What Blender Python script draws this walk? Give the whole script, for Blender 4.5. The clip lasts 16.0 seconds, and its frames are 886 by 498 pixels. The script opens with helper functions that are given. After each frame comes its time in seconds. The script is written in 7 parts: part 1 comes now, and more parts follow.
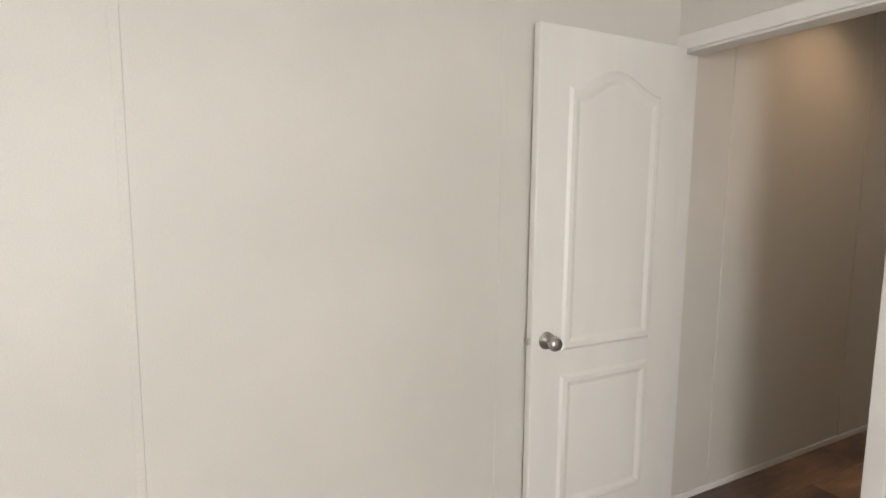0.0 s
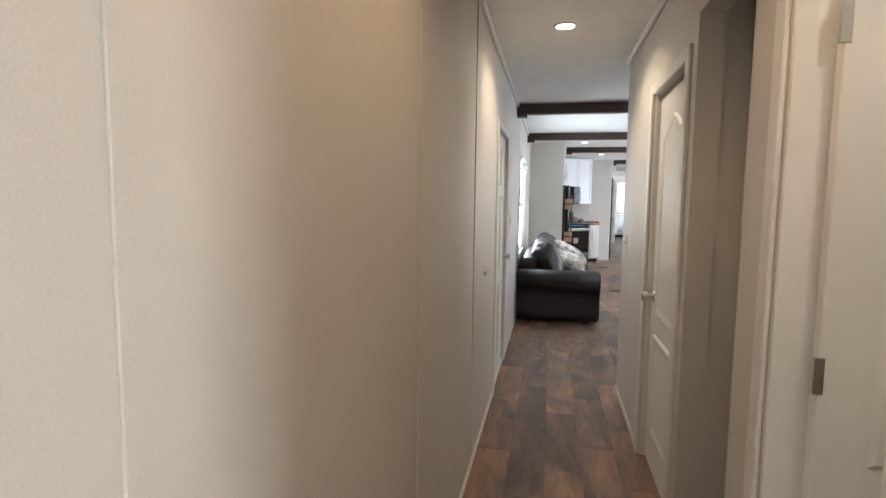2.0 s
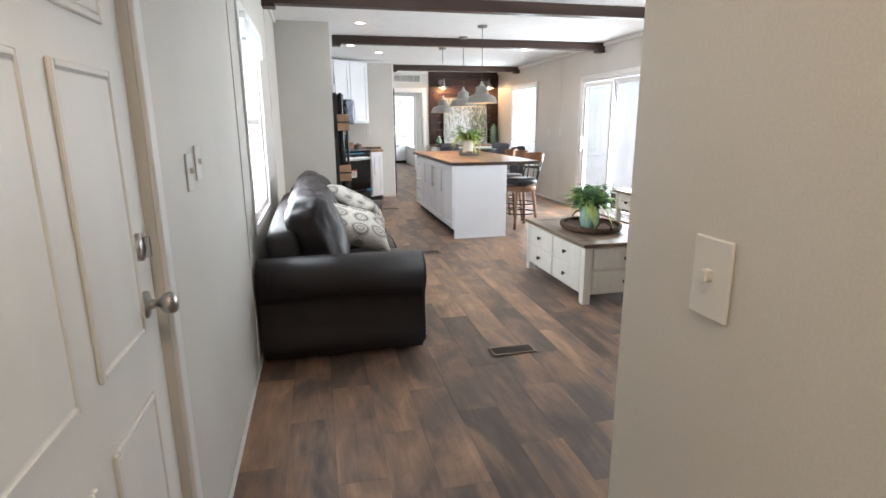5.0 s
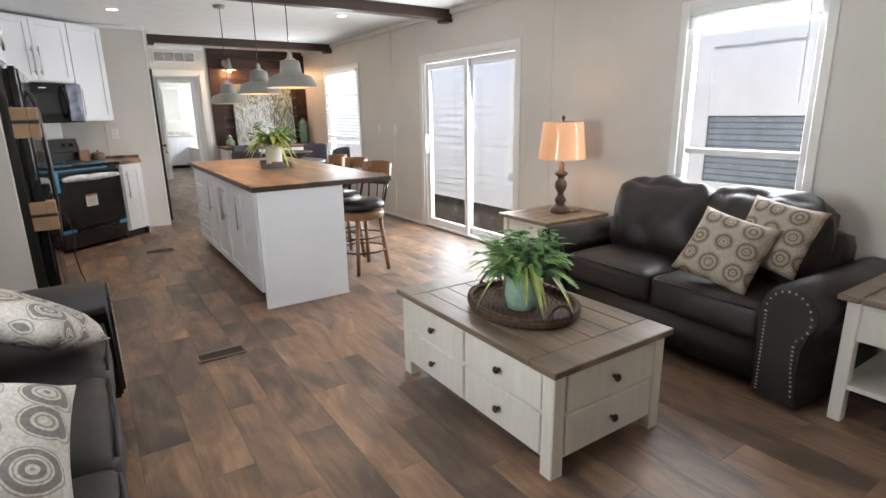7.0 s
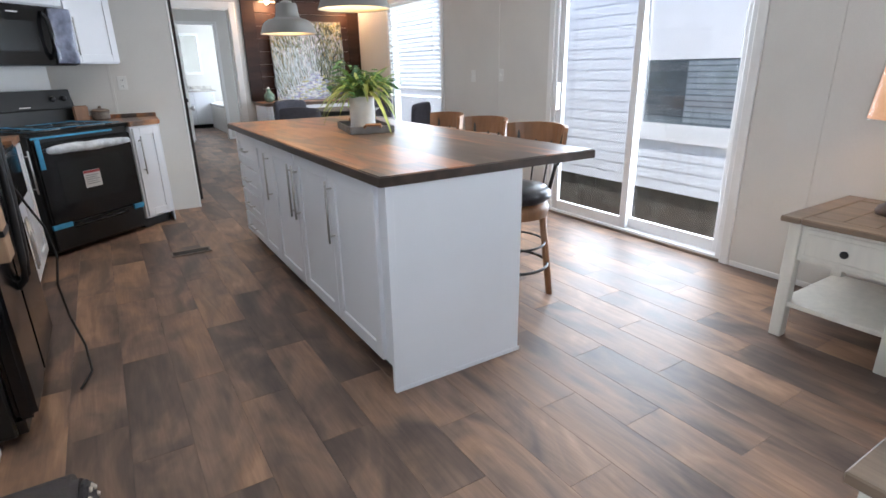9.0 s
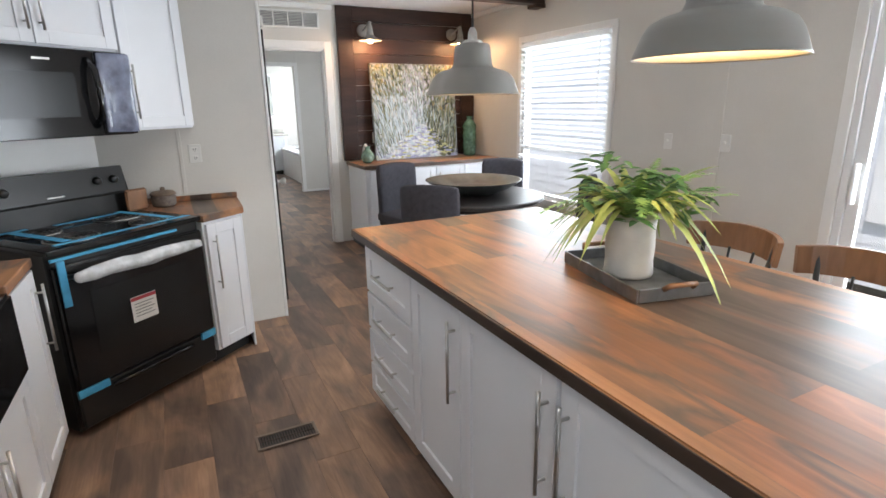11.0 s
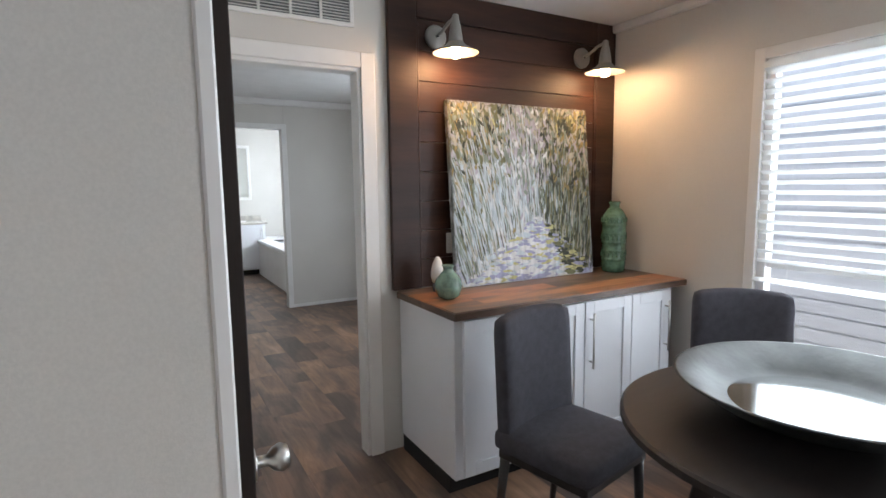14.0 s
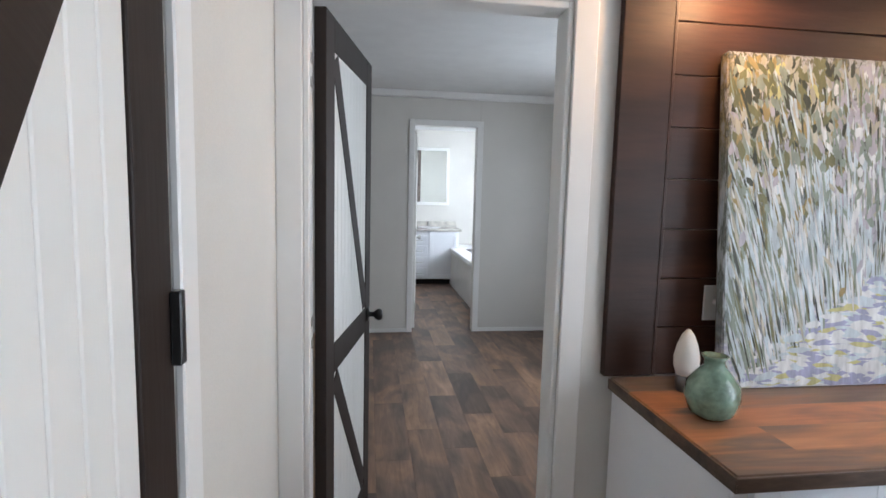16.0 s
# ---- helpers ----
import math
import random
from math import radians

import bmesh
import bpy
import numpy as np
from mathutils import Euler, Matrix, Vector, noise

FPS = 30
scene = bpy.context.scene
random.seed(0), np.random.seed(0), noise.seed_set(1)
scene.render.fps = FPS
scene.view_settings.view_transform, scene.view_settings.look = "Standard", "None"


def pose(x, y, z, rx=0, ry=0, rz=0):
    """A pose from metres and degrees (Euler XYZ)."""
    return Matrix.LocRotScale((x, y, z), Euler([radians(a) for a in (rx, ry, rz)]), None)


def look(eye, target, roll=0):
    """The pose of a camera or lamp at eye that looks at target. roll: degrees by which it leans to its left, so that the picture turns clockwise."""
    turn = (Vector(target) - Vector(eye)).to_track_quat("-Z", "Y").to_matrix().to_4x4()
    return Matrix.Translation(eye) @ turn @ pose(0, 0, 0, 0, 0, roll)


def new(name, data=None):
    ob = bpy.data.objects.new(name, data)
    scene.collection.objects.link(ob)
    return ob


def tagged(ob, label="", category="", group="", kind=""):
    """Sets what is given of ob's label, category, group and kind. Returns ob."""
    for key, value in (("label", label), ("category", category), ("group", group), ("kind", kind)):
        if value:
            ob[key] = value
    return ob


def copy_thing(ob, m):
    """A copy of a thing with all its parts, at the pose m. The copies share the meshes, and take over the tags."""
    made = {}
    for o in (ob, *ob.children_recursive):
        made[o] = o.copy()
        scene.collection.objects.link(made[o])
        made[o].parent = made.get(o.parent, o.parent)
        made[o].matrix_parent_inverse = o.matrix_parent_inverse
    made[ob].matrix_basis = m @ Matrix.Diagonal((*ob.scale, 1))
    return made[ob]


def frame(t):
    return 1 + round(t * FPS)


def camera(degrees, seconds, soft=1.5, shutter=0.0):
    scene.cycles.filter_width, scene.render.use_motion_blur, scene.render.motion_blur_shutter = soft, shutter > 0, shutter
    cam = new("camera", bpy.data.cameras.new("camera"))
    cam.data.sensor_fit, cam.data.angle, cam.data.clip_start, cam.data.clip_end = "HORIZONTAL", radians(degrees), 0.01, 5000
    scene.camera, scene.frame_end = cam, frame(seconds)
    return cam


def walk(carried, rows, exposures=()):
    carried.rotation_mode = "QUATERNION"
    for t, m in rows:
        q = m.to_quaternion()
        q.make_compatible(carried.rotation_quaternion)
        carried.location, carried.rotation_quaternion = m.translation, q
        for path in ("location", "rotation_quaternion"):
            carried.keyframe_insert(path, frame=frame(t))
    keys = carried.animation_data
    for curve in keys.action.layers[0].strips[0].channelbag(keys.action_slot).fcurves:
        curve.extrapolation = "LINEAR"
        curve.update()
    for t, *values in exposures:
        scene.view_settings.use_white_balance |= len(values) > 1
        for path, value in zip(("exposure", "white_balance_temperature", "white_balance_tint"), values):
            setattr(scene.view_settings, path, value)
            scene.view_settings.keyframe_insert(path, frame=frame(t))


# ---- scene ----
cam = camera(79.8, 16.0, soft=1.6)
PATH = [
    (0, (1.582, -5.146, 1.458), (-0.185, -4.238, 1.230), 0.5),
    (0.5, (1.113, -4.753, 1.474), (-0.385, -3.446, 1.260), 0.5),
    (0.7, (0.945, -4.582, 1.455), (-0.407, -3.122, 1.260), 1.1),
    (1, (0.747, -4.278, 1.486), (-0.380, -2.637, 1.284), 1.4),
    (1.5, (0.549, -3.811, 1.475), (-0.190, -1.962, 1.286), 1.1),
    (2, (0.393, -3.289, 1.473), (-0.001, -1.338, 1.283), 0.7),
    (2.5, (0.349, -2.706, 1.436), (0.216, -0.721, 1.232), 0.4),
    (3, (0.320, -2.158, 1.379), (0.369, -0.174, 1.139), -0.0),
    (5.5, (0.477, 0.7, 1.387), (1.061, 2.548, 0.894), -0.6),
    (6, (0.653, 1.308, 1.391), (1.432, 3.083, 0.9), -1.0),
    (6.5, (0.783, 1.82, 1.414), (1.732, 3.508, 0.913), -0.9),
    (7, (1.0, 2.377, 1.42), (2.069, 3.992, 0.92), -0.9),
    (7.5, (1.112, 2.872, 1.421), (2.245, 4.44, 0.911), -1.0),
    (8, (1.125, 3.452, 1.391), (2.259, 5.01, 0.859), -1.0),
    (8.5, (1.166, 3.985, 1.361), (2.249, 5.563, 0.779), -1.0),
    (9, (1.136, 4.499, 1.294), (2.132, 6.108, 0.649), -1.1),
    (9.5, (1.085, 5.036, 1.289), (1.997, 6.679, 0.603), -1.1),
    (10, (1.048, 5.521, 1.449), (1.924, 7.187, 0.771), -0.9),
    (12.5, (1.508, 8.030, 1.530), (2.409, 9.795, 1.261), -1.2),
    (13, (1.501, 8.576, 1.540), (2.428, 10.325, 1.281), -1.3),
    (13.5, (1.611, 9.065, 1.526), (2.550, 10.809, 1.267), -1.0),
    (14, (1.745, 9.641, 1.474), (2.705, 11.327, 1.242), -0.7),
    (14.5, (1.958, 10.181, 1.491), (2.927, 11.863, 1.269), -0.7),
    (15, (2.083, 10.589, 1.505), (2.979, 12.313, 1.292), -0.6),
    (15.5, (2.120, 10.732, 1.500), (2.805, 12.551, 1.294), 0.1),
    (16, (2.152, 10.653, 1.493), (2.423, 12.576, 1.282), 1.4),
]
EXPOSURES = [(0, 0.22, 6250, 10), (0.7, 0.18, 6200, 10), (1.5, 0.28, 6750, 10), (2.0, 0.92, 6200, 10), (2.5, 1.18, 6050, 10), (3.0, 1.45, 6000, 10), (3.2, 1.45, 6000, 10), (5.3, 0.95, 6500, 11), (6.5, 0.70, 6750, 12), (8, 0.52, 6300, 11), (9, 0.55, 5950, 11), (10, 0.68, 6450, 11), (12.5, 0.60, 6200, 10), (13.3, 0.44, 6200, 10), (14, 0.27, 6200, 11), (15, 0.42, 6350, 11), (16, 0.36, 6000, 11)]
walk(cam, [(t, look(eye, target, roll)) for t, eye, target, roll in PATH], EXPOSURES)

# ---- light ----
world = bpy.data.worlds.new("sky")
scene.world = world
world.use_nodes = True
wn = world.node_tree
sky = wn.nodes.new("ShaderNodeTexSky")
sky.sky_type, sky.sun_disc = 'NISHITA', False
SUN_UP, SUN_AZ = radians(69), radians(238)
sky.sun_elevation, sky.sun_rotation = SUN_UP, SUN_AZ
wn.links.new(sky.outputs[0], wn.nodes["Background"].inputs[0])
wn.nodes["Background"].inputs[1].default_value = 0.15

sun = new("sun", bpy.data.lights.new("sun", 'SUN'))
sun.data.energy, sun.data.angle, sun.data.color = 3.2, radians(0.5), (1.0, 0.95, 0.87)
sun.matrix_world = look((math.cos(SUN_UP) * math.sin(SUN_AZ), math.cos(SUN_UP) * math.cos(SUN_AZ), math.sin(SUN_UP)), (0, 0, 0))


def area_light(name, x, y, z, direction, w, h, watts, color=(1, 1, 1)):
    lamp = new(name, bpy.data.lights.new(name, 'AREA'))
    lamp.data.shape, lamp.data.size, lamp.data.size_y = 'RECTANGLE', w, h
    lamp.data.energy, lamp.data.color = watts, color
    lamp.matrix_world = look((x, y, z), (x + direction[0], y + direction[1], z + direction[2]))
    return lamp


XR_IN = 4.545
DAY = (0.88, 0.95, 1.0)
area_light("daylight_slider", 4.70, 7.26, 1.05, (-1, 0, -0.15), 1.6, 1.9, 66, DAY)
area_light("daylight_living", 4.70, 4.23, 1.35, (-1, 0, -0.15), 0.8, 1.2, 42, DAY)
area_light("daylight_dining", 4.70, 10.595, 1.32, (-1, 0, -0.15), 1.2, 1.45, 26, DAY)
area_light("daylight_dining_blind", XR_IN - 0.065, 10.58, 1.3, (-1, 0, -0.15), 1.2, 1.4, 18, DAY)
area_light("daylight_front", -0.16, 3.96, 1.4, (1, 0, -0.15), 0.95, 1.15, 44, DAY)
area_light("daylight_bedroom", 4.70, -6.2, 1.35, (-1, 0.1, -0.1), 1.4, 1.4, 138, (1, 0.96, 0.89))
area_light("daylight_master", 4.70, 14.1, 1.4, (-1, 0, -0.1), 1.4, 1.3, 36, DAY)
area_light("daylight_bath", 4.70, 18.0, 1.6, (-1, 0, -0.1), 1.5, 1.2, 70, DAY)


def bulb_light(name, x, y, z, watts, color, radius=0.04):
    lamp = new(name, bpy.data.lights.new(name, 'POINT'))
    lamp.data.energy, lamp.data.color, lamp.data.shadow_soft_size = watts, color, radius
    lamp.location = (x, y, z)


def spot_light(name, x, y, z, watts, color, degrees=120, blend=0.8):
    lamp = new(name, bpy.data.lights.new(name, 'SPOT'))
    lamp.data.energy, lamp.data.color, lamp.data.shadow_soft_size = watts, color, 0.05
    lamp.data.spot_size, lamp.data.spot_blend = radians(degrees), blend
    lamp.matrix_world = look((x, y, z), (x, y + 0.001, z - 1))


WARM = (1.0, 0.66, 0.36)
spot_light("hall_downlight", 0.444, 0.03, 2.485, 22, (1.0, 0.80, 0.58), 150, 0.6)
spot_light("hall_downlight_near", 0.47, -2.25, 2.485, 11, (1.0, 0.64, 0.36), 150, 0.6)
bulb_light("sconce_bulb_light", 3.20, 12.06, 2.13, 8.5, (1.0, 0.56, 0.26))
bulb_light("sconce_bulb_light", 4.26, 12.06, 2.13, 7, (1.0, 0.56, 0.26))
bulb_light("table_lamp_light", 4.09, 5.40, 1.18, 2.5, WARM, 0.05)
PENDANTS = ((2.38, 6.50, 1.615), (2.38, 7.36, 1.60), (2.35, 8.45, 1.54))
for px, py, pz in PENDANTS:
    bulb_light("pendant_light", px, py, pz + 0.07, 2.5, WARM)
# unseen ceiling lamp, added to brighten the open closet door
CLOSET_FILL = (1.40, -2.62)
spot_light("utility_downlight", *CLOSET_FILL, 2.485, 12, (1.0, 0.86, 0.68), 150, 0.6)
CANS = [(0.95, 6.57), (0.95, 8.42), (1.45, 9.15), (3.66, 6.57), (3.66, 8.40), (3.75, 10.45), (2.9, 13.6)]
for cx, cy in CANS:
    spot_light("can_downlight", cx, cy, 2.485, 14 if cx < 2 else 7, (1.0, 0.93, 0.84), 130, 0.8)


# ---- materials ----
def mat(name, color, rough=0.5, metal=0.0, vary=0.12, scale=6.0, grain=0.0, grain_scale=120.0, bump=0.0, bump_scale=200.0,
        tint=None, stretch=(1, 1, 1), coat=0.0, rough_vary=0.0, spec=0.5, emit=0.0, emit_color=None, transmission=0.0, sub=0.0, rnd=0.0):
    m = bpy.data.materials.new(name)
    m.use_nodes = True
    nt = m.node_tree
    b = nt.nodes["Principled BSDF"]
    L = nt.links.new
    tc = nt.nodes.new("ShaderNodeTexCoord")
    mp = nt.nodes.new("ShaderNodeMapping")
    mp.inputs["Scale"].default_value = stretch
    L(tc.outputs["Object"], mp.inputs[0])
    n1 = nt.nodes.new("ShaderNodeTexNoise")
    n1.inputs["Scale"].default_value, n1.inputs["Detail"].default_value = scale, 5
    L(mp.outputs[0], n1.inputs["Vector"])
    n2 = nt.nodes.new("ShaderNodeTexNoise")
    n2.inputs["Scale"].default_value, n2.inputs["Detail"].default_value = grain_scale, 3
    L(mp.outputs[0], n2.inputs["Vector"])
    c2 = tint if tint else tuple(max(0, c * (1 - vary)) for c in color)
    c1 = tuple(min(1, c * (1 + vary * 0.5)) for c in color)
    ramp = nt.nodes.new("ShaderNodeMix")
    ramp.data_type = 'RGBA'
    ramp.inputs[6].default_value, ramp.inputs[7].default_value = (*c2, 1), (*c1, 1)
    stretchy = nt.nodes.new("ShaderNodeMapRange")
    stretchy.inputs[1].default_value, stretchy.inputs[2].default_value = 0.3, 0.7
    L(n1.outputs[0], stretchy.inputs[0])
    L(stretchy.outputs[0], ramp.inputs[0])
    last = ramp.outputs[2]
    if grain:
        g = nt.nodes.new("ShaderNodeMix")
        g.data_type, g.blend_type = 'RGBA', 'MULTIPLY'
        g.inputs[0].default_value = grain
        L(last, g.inputs[6])
        gr = nt.nodes.new("ShaderNodeMapRange")
        gr.inputs[1].default_value, gr.inputs[2].default_value, gr.inputs[3].default_value, gr.inputs[4].default_value = 0.3, 0.7, 0.35, 1.15
        L(n2.outputs[0], gr.inputs[0])
        L(gr.outputs[0], g.inputs[7])
        last = g.outputs[2]
    if rnd:
        oi = nt.nodes.new("ShaderNodeObjectInfo")
        hs = nt.nodes.new("ShaderNodeHueSaturation")
        mr = nt.nodes.new("ShaderNodeMapRange")
        mr.inputs[3].default_value, mr.inputs[4].default_value = 1 - rnd, 1 + rnd
        L(oi.outputs["Random"], mr.inputs[0])
        L(mr.outputs[0], hs.inputs["Value"])
        L(last, hs.inputs["Color"])
        last = hs.outputs[0]
    L(last, b.inputs["Base Color"])
    b.inputs["Roughness"].default_value, b.inputs["Metallic"].default_value = rough, metal
    b.inputs["Specular IOR Level"].default_value = spec
    b.inputs["Coat Weight"].default_value = coat
    b.inputs["Transmission Weight"].default_value = transmission
    if sub:
        b.inputs["Subsurface Weight"].default_value = sub
    if rough_vary:
        rv = nt.nodes.new("ShaderNodeMapRange")
        rv.inputs[1].default_value, rv.inputs[2].default_value = 0.3, 0.7
        rv.inputs[3].default_value, rv.inputs[4].default_value = max(0, rough - rough_vary), rough + rough_vary
        L(n1.outputs[0], rv.inputs[0])
        L(rv.outputs[0], b.inputs["Roughness"])
    if bump:
        bn = nt.nodes.new("ShaderNodeBump")
        n3 = nt.nodes.new("ShaderNodeTexNoise")
        n3.inputs["Scale"].default_value, n3.inputs["Detail"].default_value = bump_scale, 4
        L(mp.outputs[0], n3.inputs["Vector"])
        bn.inputs["Strength"].default_value, bn.inputs["Distance"].default_value = min(1, bump), 0.004
        L(n3.outputs[0], bn.inputs["Height"])
        L(bn.outputs[0], b.inputs["Normal"])
    if emit:
        b.inputs["Emission Color"].default_value = (*(emit_color or color), 1)
        b.inputs["Emission Strength"].default_value = emit
    return m


def floor_material():
    """Printed vinyl plank: colour by plank, long grain, smoky patches and knots."""
    m = bpy.data.materials.new("vinyl_plank")
    m.use_nodes = True
    nt = m.node_tree
    b = nt.nodes["Principled BSDF"]
    L = nt.links.new
    geo = nt.nodes.new("ShaderNodeNewGeometry")
    oi = nt.nodes.new("ShaderNodeObjectInfo")
    pick = nt.nodes.new("ShaderNodeMath")
    pick.operation = 'ADD'
    L(oi.outputs["Random"], pick.inputs[0])
    L(geo.outputs["Random Per Island"], pick.inputs[1])
    fr = nt.nodes.new("ShaderNodeMath")
    fr.operation = 'FRACT'
    L(pick.outputs[0], fr.inputs[0])
    off = nt.nodes.new("ShaderNodeVectorMath")
    off.operation = 'SCALE'
    off.inputs[0].default_value = (13.0, 37.0, 5.0)
    L(fr.outputs[0], off.inputs["Scale"])
    add = nt.nodes.new("ShaderNodeVectorMath")
    L(geo.outputs["Position"], add.inputs[0])
    L(off.outputs[0], add.inputs[1])

    def tex(scale, stretch, detail=5, dist=0.0):
        mp = nt.nodes.new("ShaderNodeMapping")
        mp.inputs["Scale"].default_value = stretch
        L(add.outputs[0], mp.inputs[0])
        n = nt.nodes.new("ShaderNodeTexNoise")
        n.inputs["Scale"].default_value, n.inputs["Detail"].default_value, n.inputs["Distortion"].default_value = scale, detail, dist
        L(mp.outputs[0], n.inputs["Vector"])
        return n
    smoky = tex(4.2, (1, 0.42, 1), 4, 0.9)
    grain = tex(20.0, (1, 0.13, 1), 6, 1.2)
    fine = tex(160.0, (1, 0.04, 1), 3)
    ramp = nt.nodes.new("ShaderNodeValToRGB")
    e = ramp.color_ramp.elements
    e[0].position, e[0].color = 0.0, (0.085, 0.058, 0.046, 1)
    e[1].position, e[1].color = 1.0, (0.40, 0.245, 0.155, 1)
    for p, c in ((0.3, (0.135, 0.090, 0.068, 1)), (0.55, (0.22, 0.140, 0.098, 1)), (0.8, (0.30, 0.180, 0.112, 1))):
        x = e.new(p)
        x.color = c
    mix = nt.nodes.new("ShaderNodeMath")
    mix.operation = 'MULTIPLY_ADD'
    mix.inputs[1].default_value = 0.52
    L(fr.outputs[0], mix.inputs[0])
    sm = nt.nodes.new("ShaderNodeMapRange")
    sm.inputs[1].default_value, sm.inputs[2].default_value, sm.inputs[3].default_value, sm.inputs[4].default_value = 0.32, 0.68, -0.16, 0.60
    L(smoky.outputs[0], sm.inputs[0])
    L(sm.outputs[0], mix.inputs[2])
    L(mix.outputs[0], ramp.inputs[0])
    g = nt.nodes.new("ShaderNodeMapRange")
    g.inputs[1].default_value, g.inputs[2].default_value, g.inputs[3].default_value, g.inputs[4].default_value = 0.3, 0.72, 0.80, 1.22
    L(grain.outputs[0], g.inputs[0])
    g2 = nt.nodes.new("ShaderNodeMapRange")
    g2.inputs[1].default_value, g2.inputs[2].default_value, g2.inputs[3].default_value, g2.inputs[4].default_value = 0.3, 0.7, 0.90, 1.06
    L(fine.outputs[0], g2.inputs[0])
    mu = nt.nodes.new("ShaderNodeMath")
    mu.operation = 'MULTIPLY'
    L(g.outputs[0], mu.inputs[0])
    L(g2.outputs[0], mu.inputs[1])
    c = nt.nodes.new("ShaderNodeMix")
    c.data_type, c.blend_type = 'RGBA', 'MULTIPLY'
    c.inputs[0].default_value = 1.0
    L(ramp.outputs[0], c.inputs[6])
    L(mu.outputs[0], c.inputs[7])
    L(c.outputs[2], b.inputs["Base Color"])
    rr = nt.nodes.new("ShaderNodeMapRange")
    rr.inputs[3].default_value, rr.inputs[4].default_value = 0.39, 0.53
    L(smoky.outputs[0], rr.inputs[0])
    L(rr.outputs[0], b.inputs["Roughness"])
    bn = nt.nodes.new("ShaderNodeBump")
    bn.inputs["Strength"].default_value, bn.inputs["Distance"].default_value = 0.25, 0.002
    L(grain.outputs[0], bn.inputs["Height"])
    L(bn.outputs[0], b.inputs["Normal"])
    return m


def top_material(name, brightness=1.0, rough=0.36, across=False):
    """Laminate printed as planks of mixed brown, orange and smoky grey wood."""
    m = bpy.data.materials.new(name)
    m.use_nodes = True
    nt = m.node_tree
    b = nt.nodes["Principled BSDF"]
    L = nt.links.new
    tc = nt.nodes.new("ShaderNodeTexCoord")
    br = nt.nodes.new("ShaderNodeTexBrick")
    mp = nt.nodes.new("ShaderNodeMapping")
    mp.inputs["Rotation"].default_value = (0, 0, 0 if across else radians(90))
    L(tc.outputs["Object"], mp.inputs[0])
    L(mp.outputs[0], br.inputs["Vector"])
    br.inputs["Scale"].default_value = 1.0
    br.inputs["Brick Width"].default_value, br.inputs["Row Height"].default_value, br.inputs["Mortar Size"].default_value = 1.15, 0.128, 0.0003
    br.inputs["Color1"].default_value, br.inputs["Color2"].default_value = (0, 0, 0, 1), (1, 1, 1, 1)
    br.inputs["Mortar"].default_value = (0.2, 0.2, 0.2, 1)

    def noise_tex(scale, stretch, detail=5, dist=0.0):
        q = nt.nodes.new("ShaderNodeMapping")
        q.inputs["Scale"].default_value = (stretch[1], stretch[0], 1) if across else stretch
        L(tc.outputs["Object"], q.inputs[0])
        n = nt.nodes.new("ShaderNodeTexNoise")
        n.inputs["Scale"].default_value, n.inputs["Detail"].default_value, n.inputs["Distortion"].default_value = scale, detail, dist
        L(q.outputs[0], n.inputs["Vector"])
        return n
    big = noise_tex(5.0, (1, 0.28, 1), 5, 1.0)
    grain = noise_tex(40, (1, 0.05, 1), 6, 0.6)
    s = nt.nodes.new("ShaderNodeMath")
    s.operation = 'MULTIPLY_ADD'
    s.inputs[1].default_value = 0.80
    L(br.outputs["Color"], s.inputs[0])
    r1 = nt.nodes.new("ShaderNodeMapRange")
    r1.inputs[1].default_value, r1.inputs[2].default_value, r1.inputs[3].default_value, r1.inputs[4].default_value = 0.3, 0.7, -0.10, 0.30
    L(big.outputs[0], r1.inputs[0])
    L(r1.outputs[0], s.inputs[2])
    ramp = nt.nodes.new("ShaderNodeValToRGB")
    e = ramp.color_ramp.elements
    e[0].position, e[0].color = 0.0, (0.055, 0.040, 0.032, 1)
    e[1].position, e[1].color = 1.0, (0.42, 0.21, 0.10, 1)
    for p, c in ((0.16, (0.085, 0.060, 0.046, 1)), (0.30, (0.145, 0.105, 0.080, 1)), (0.44, (0.235, 0.110, 0.055, 1)), (0.58, (0.36, 0.150, 0.066, 1)), (0.72, (0.115, 0.082, 0.064, 1)), (0.86, (0.33, 0.155, 0.070, 1))):
        x = e.new(p)
        x.color = c
    L(s.outputs[0], ramp.inputs[0])
    g = nt.nodes.new("ShaderNodeMapRange")
    g.inputs[1].default_value, g.inputs[2].default_value, g.inputs[3].default_value, g.inputs[4].default_value = 0.3, 0.7, 0.80 * brightness, 1.12 * brightness
    L(grain.outputs[0], g.inputs[0])
    c = nt.nodes.new("ShaderNodeMix")
    c.data_type, c.blend_type = 'RGBA', 'MULTIPLY'
    c.inputs[0].default_value = 1.0
    L(ramp.outputs[0], c.inputs[6])
    L(g.outputs[0], c.inputs[7])
    L(c.outputs[2], b.inputs["Base Color"])
    b.inputs["Roughness"].default_value = rough
    return m


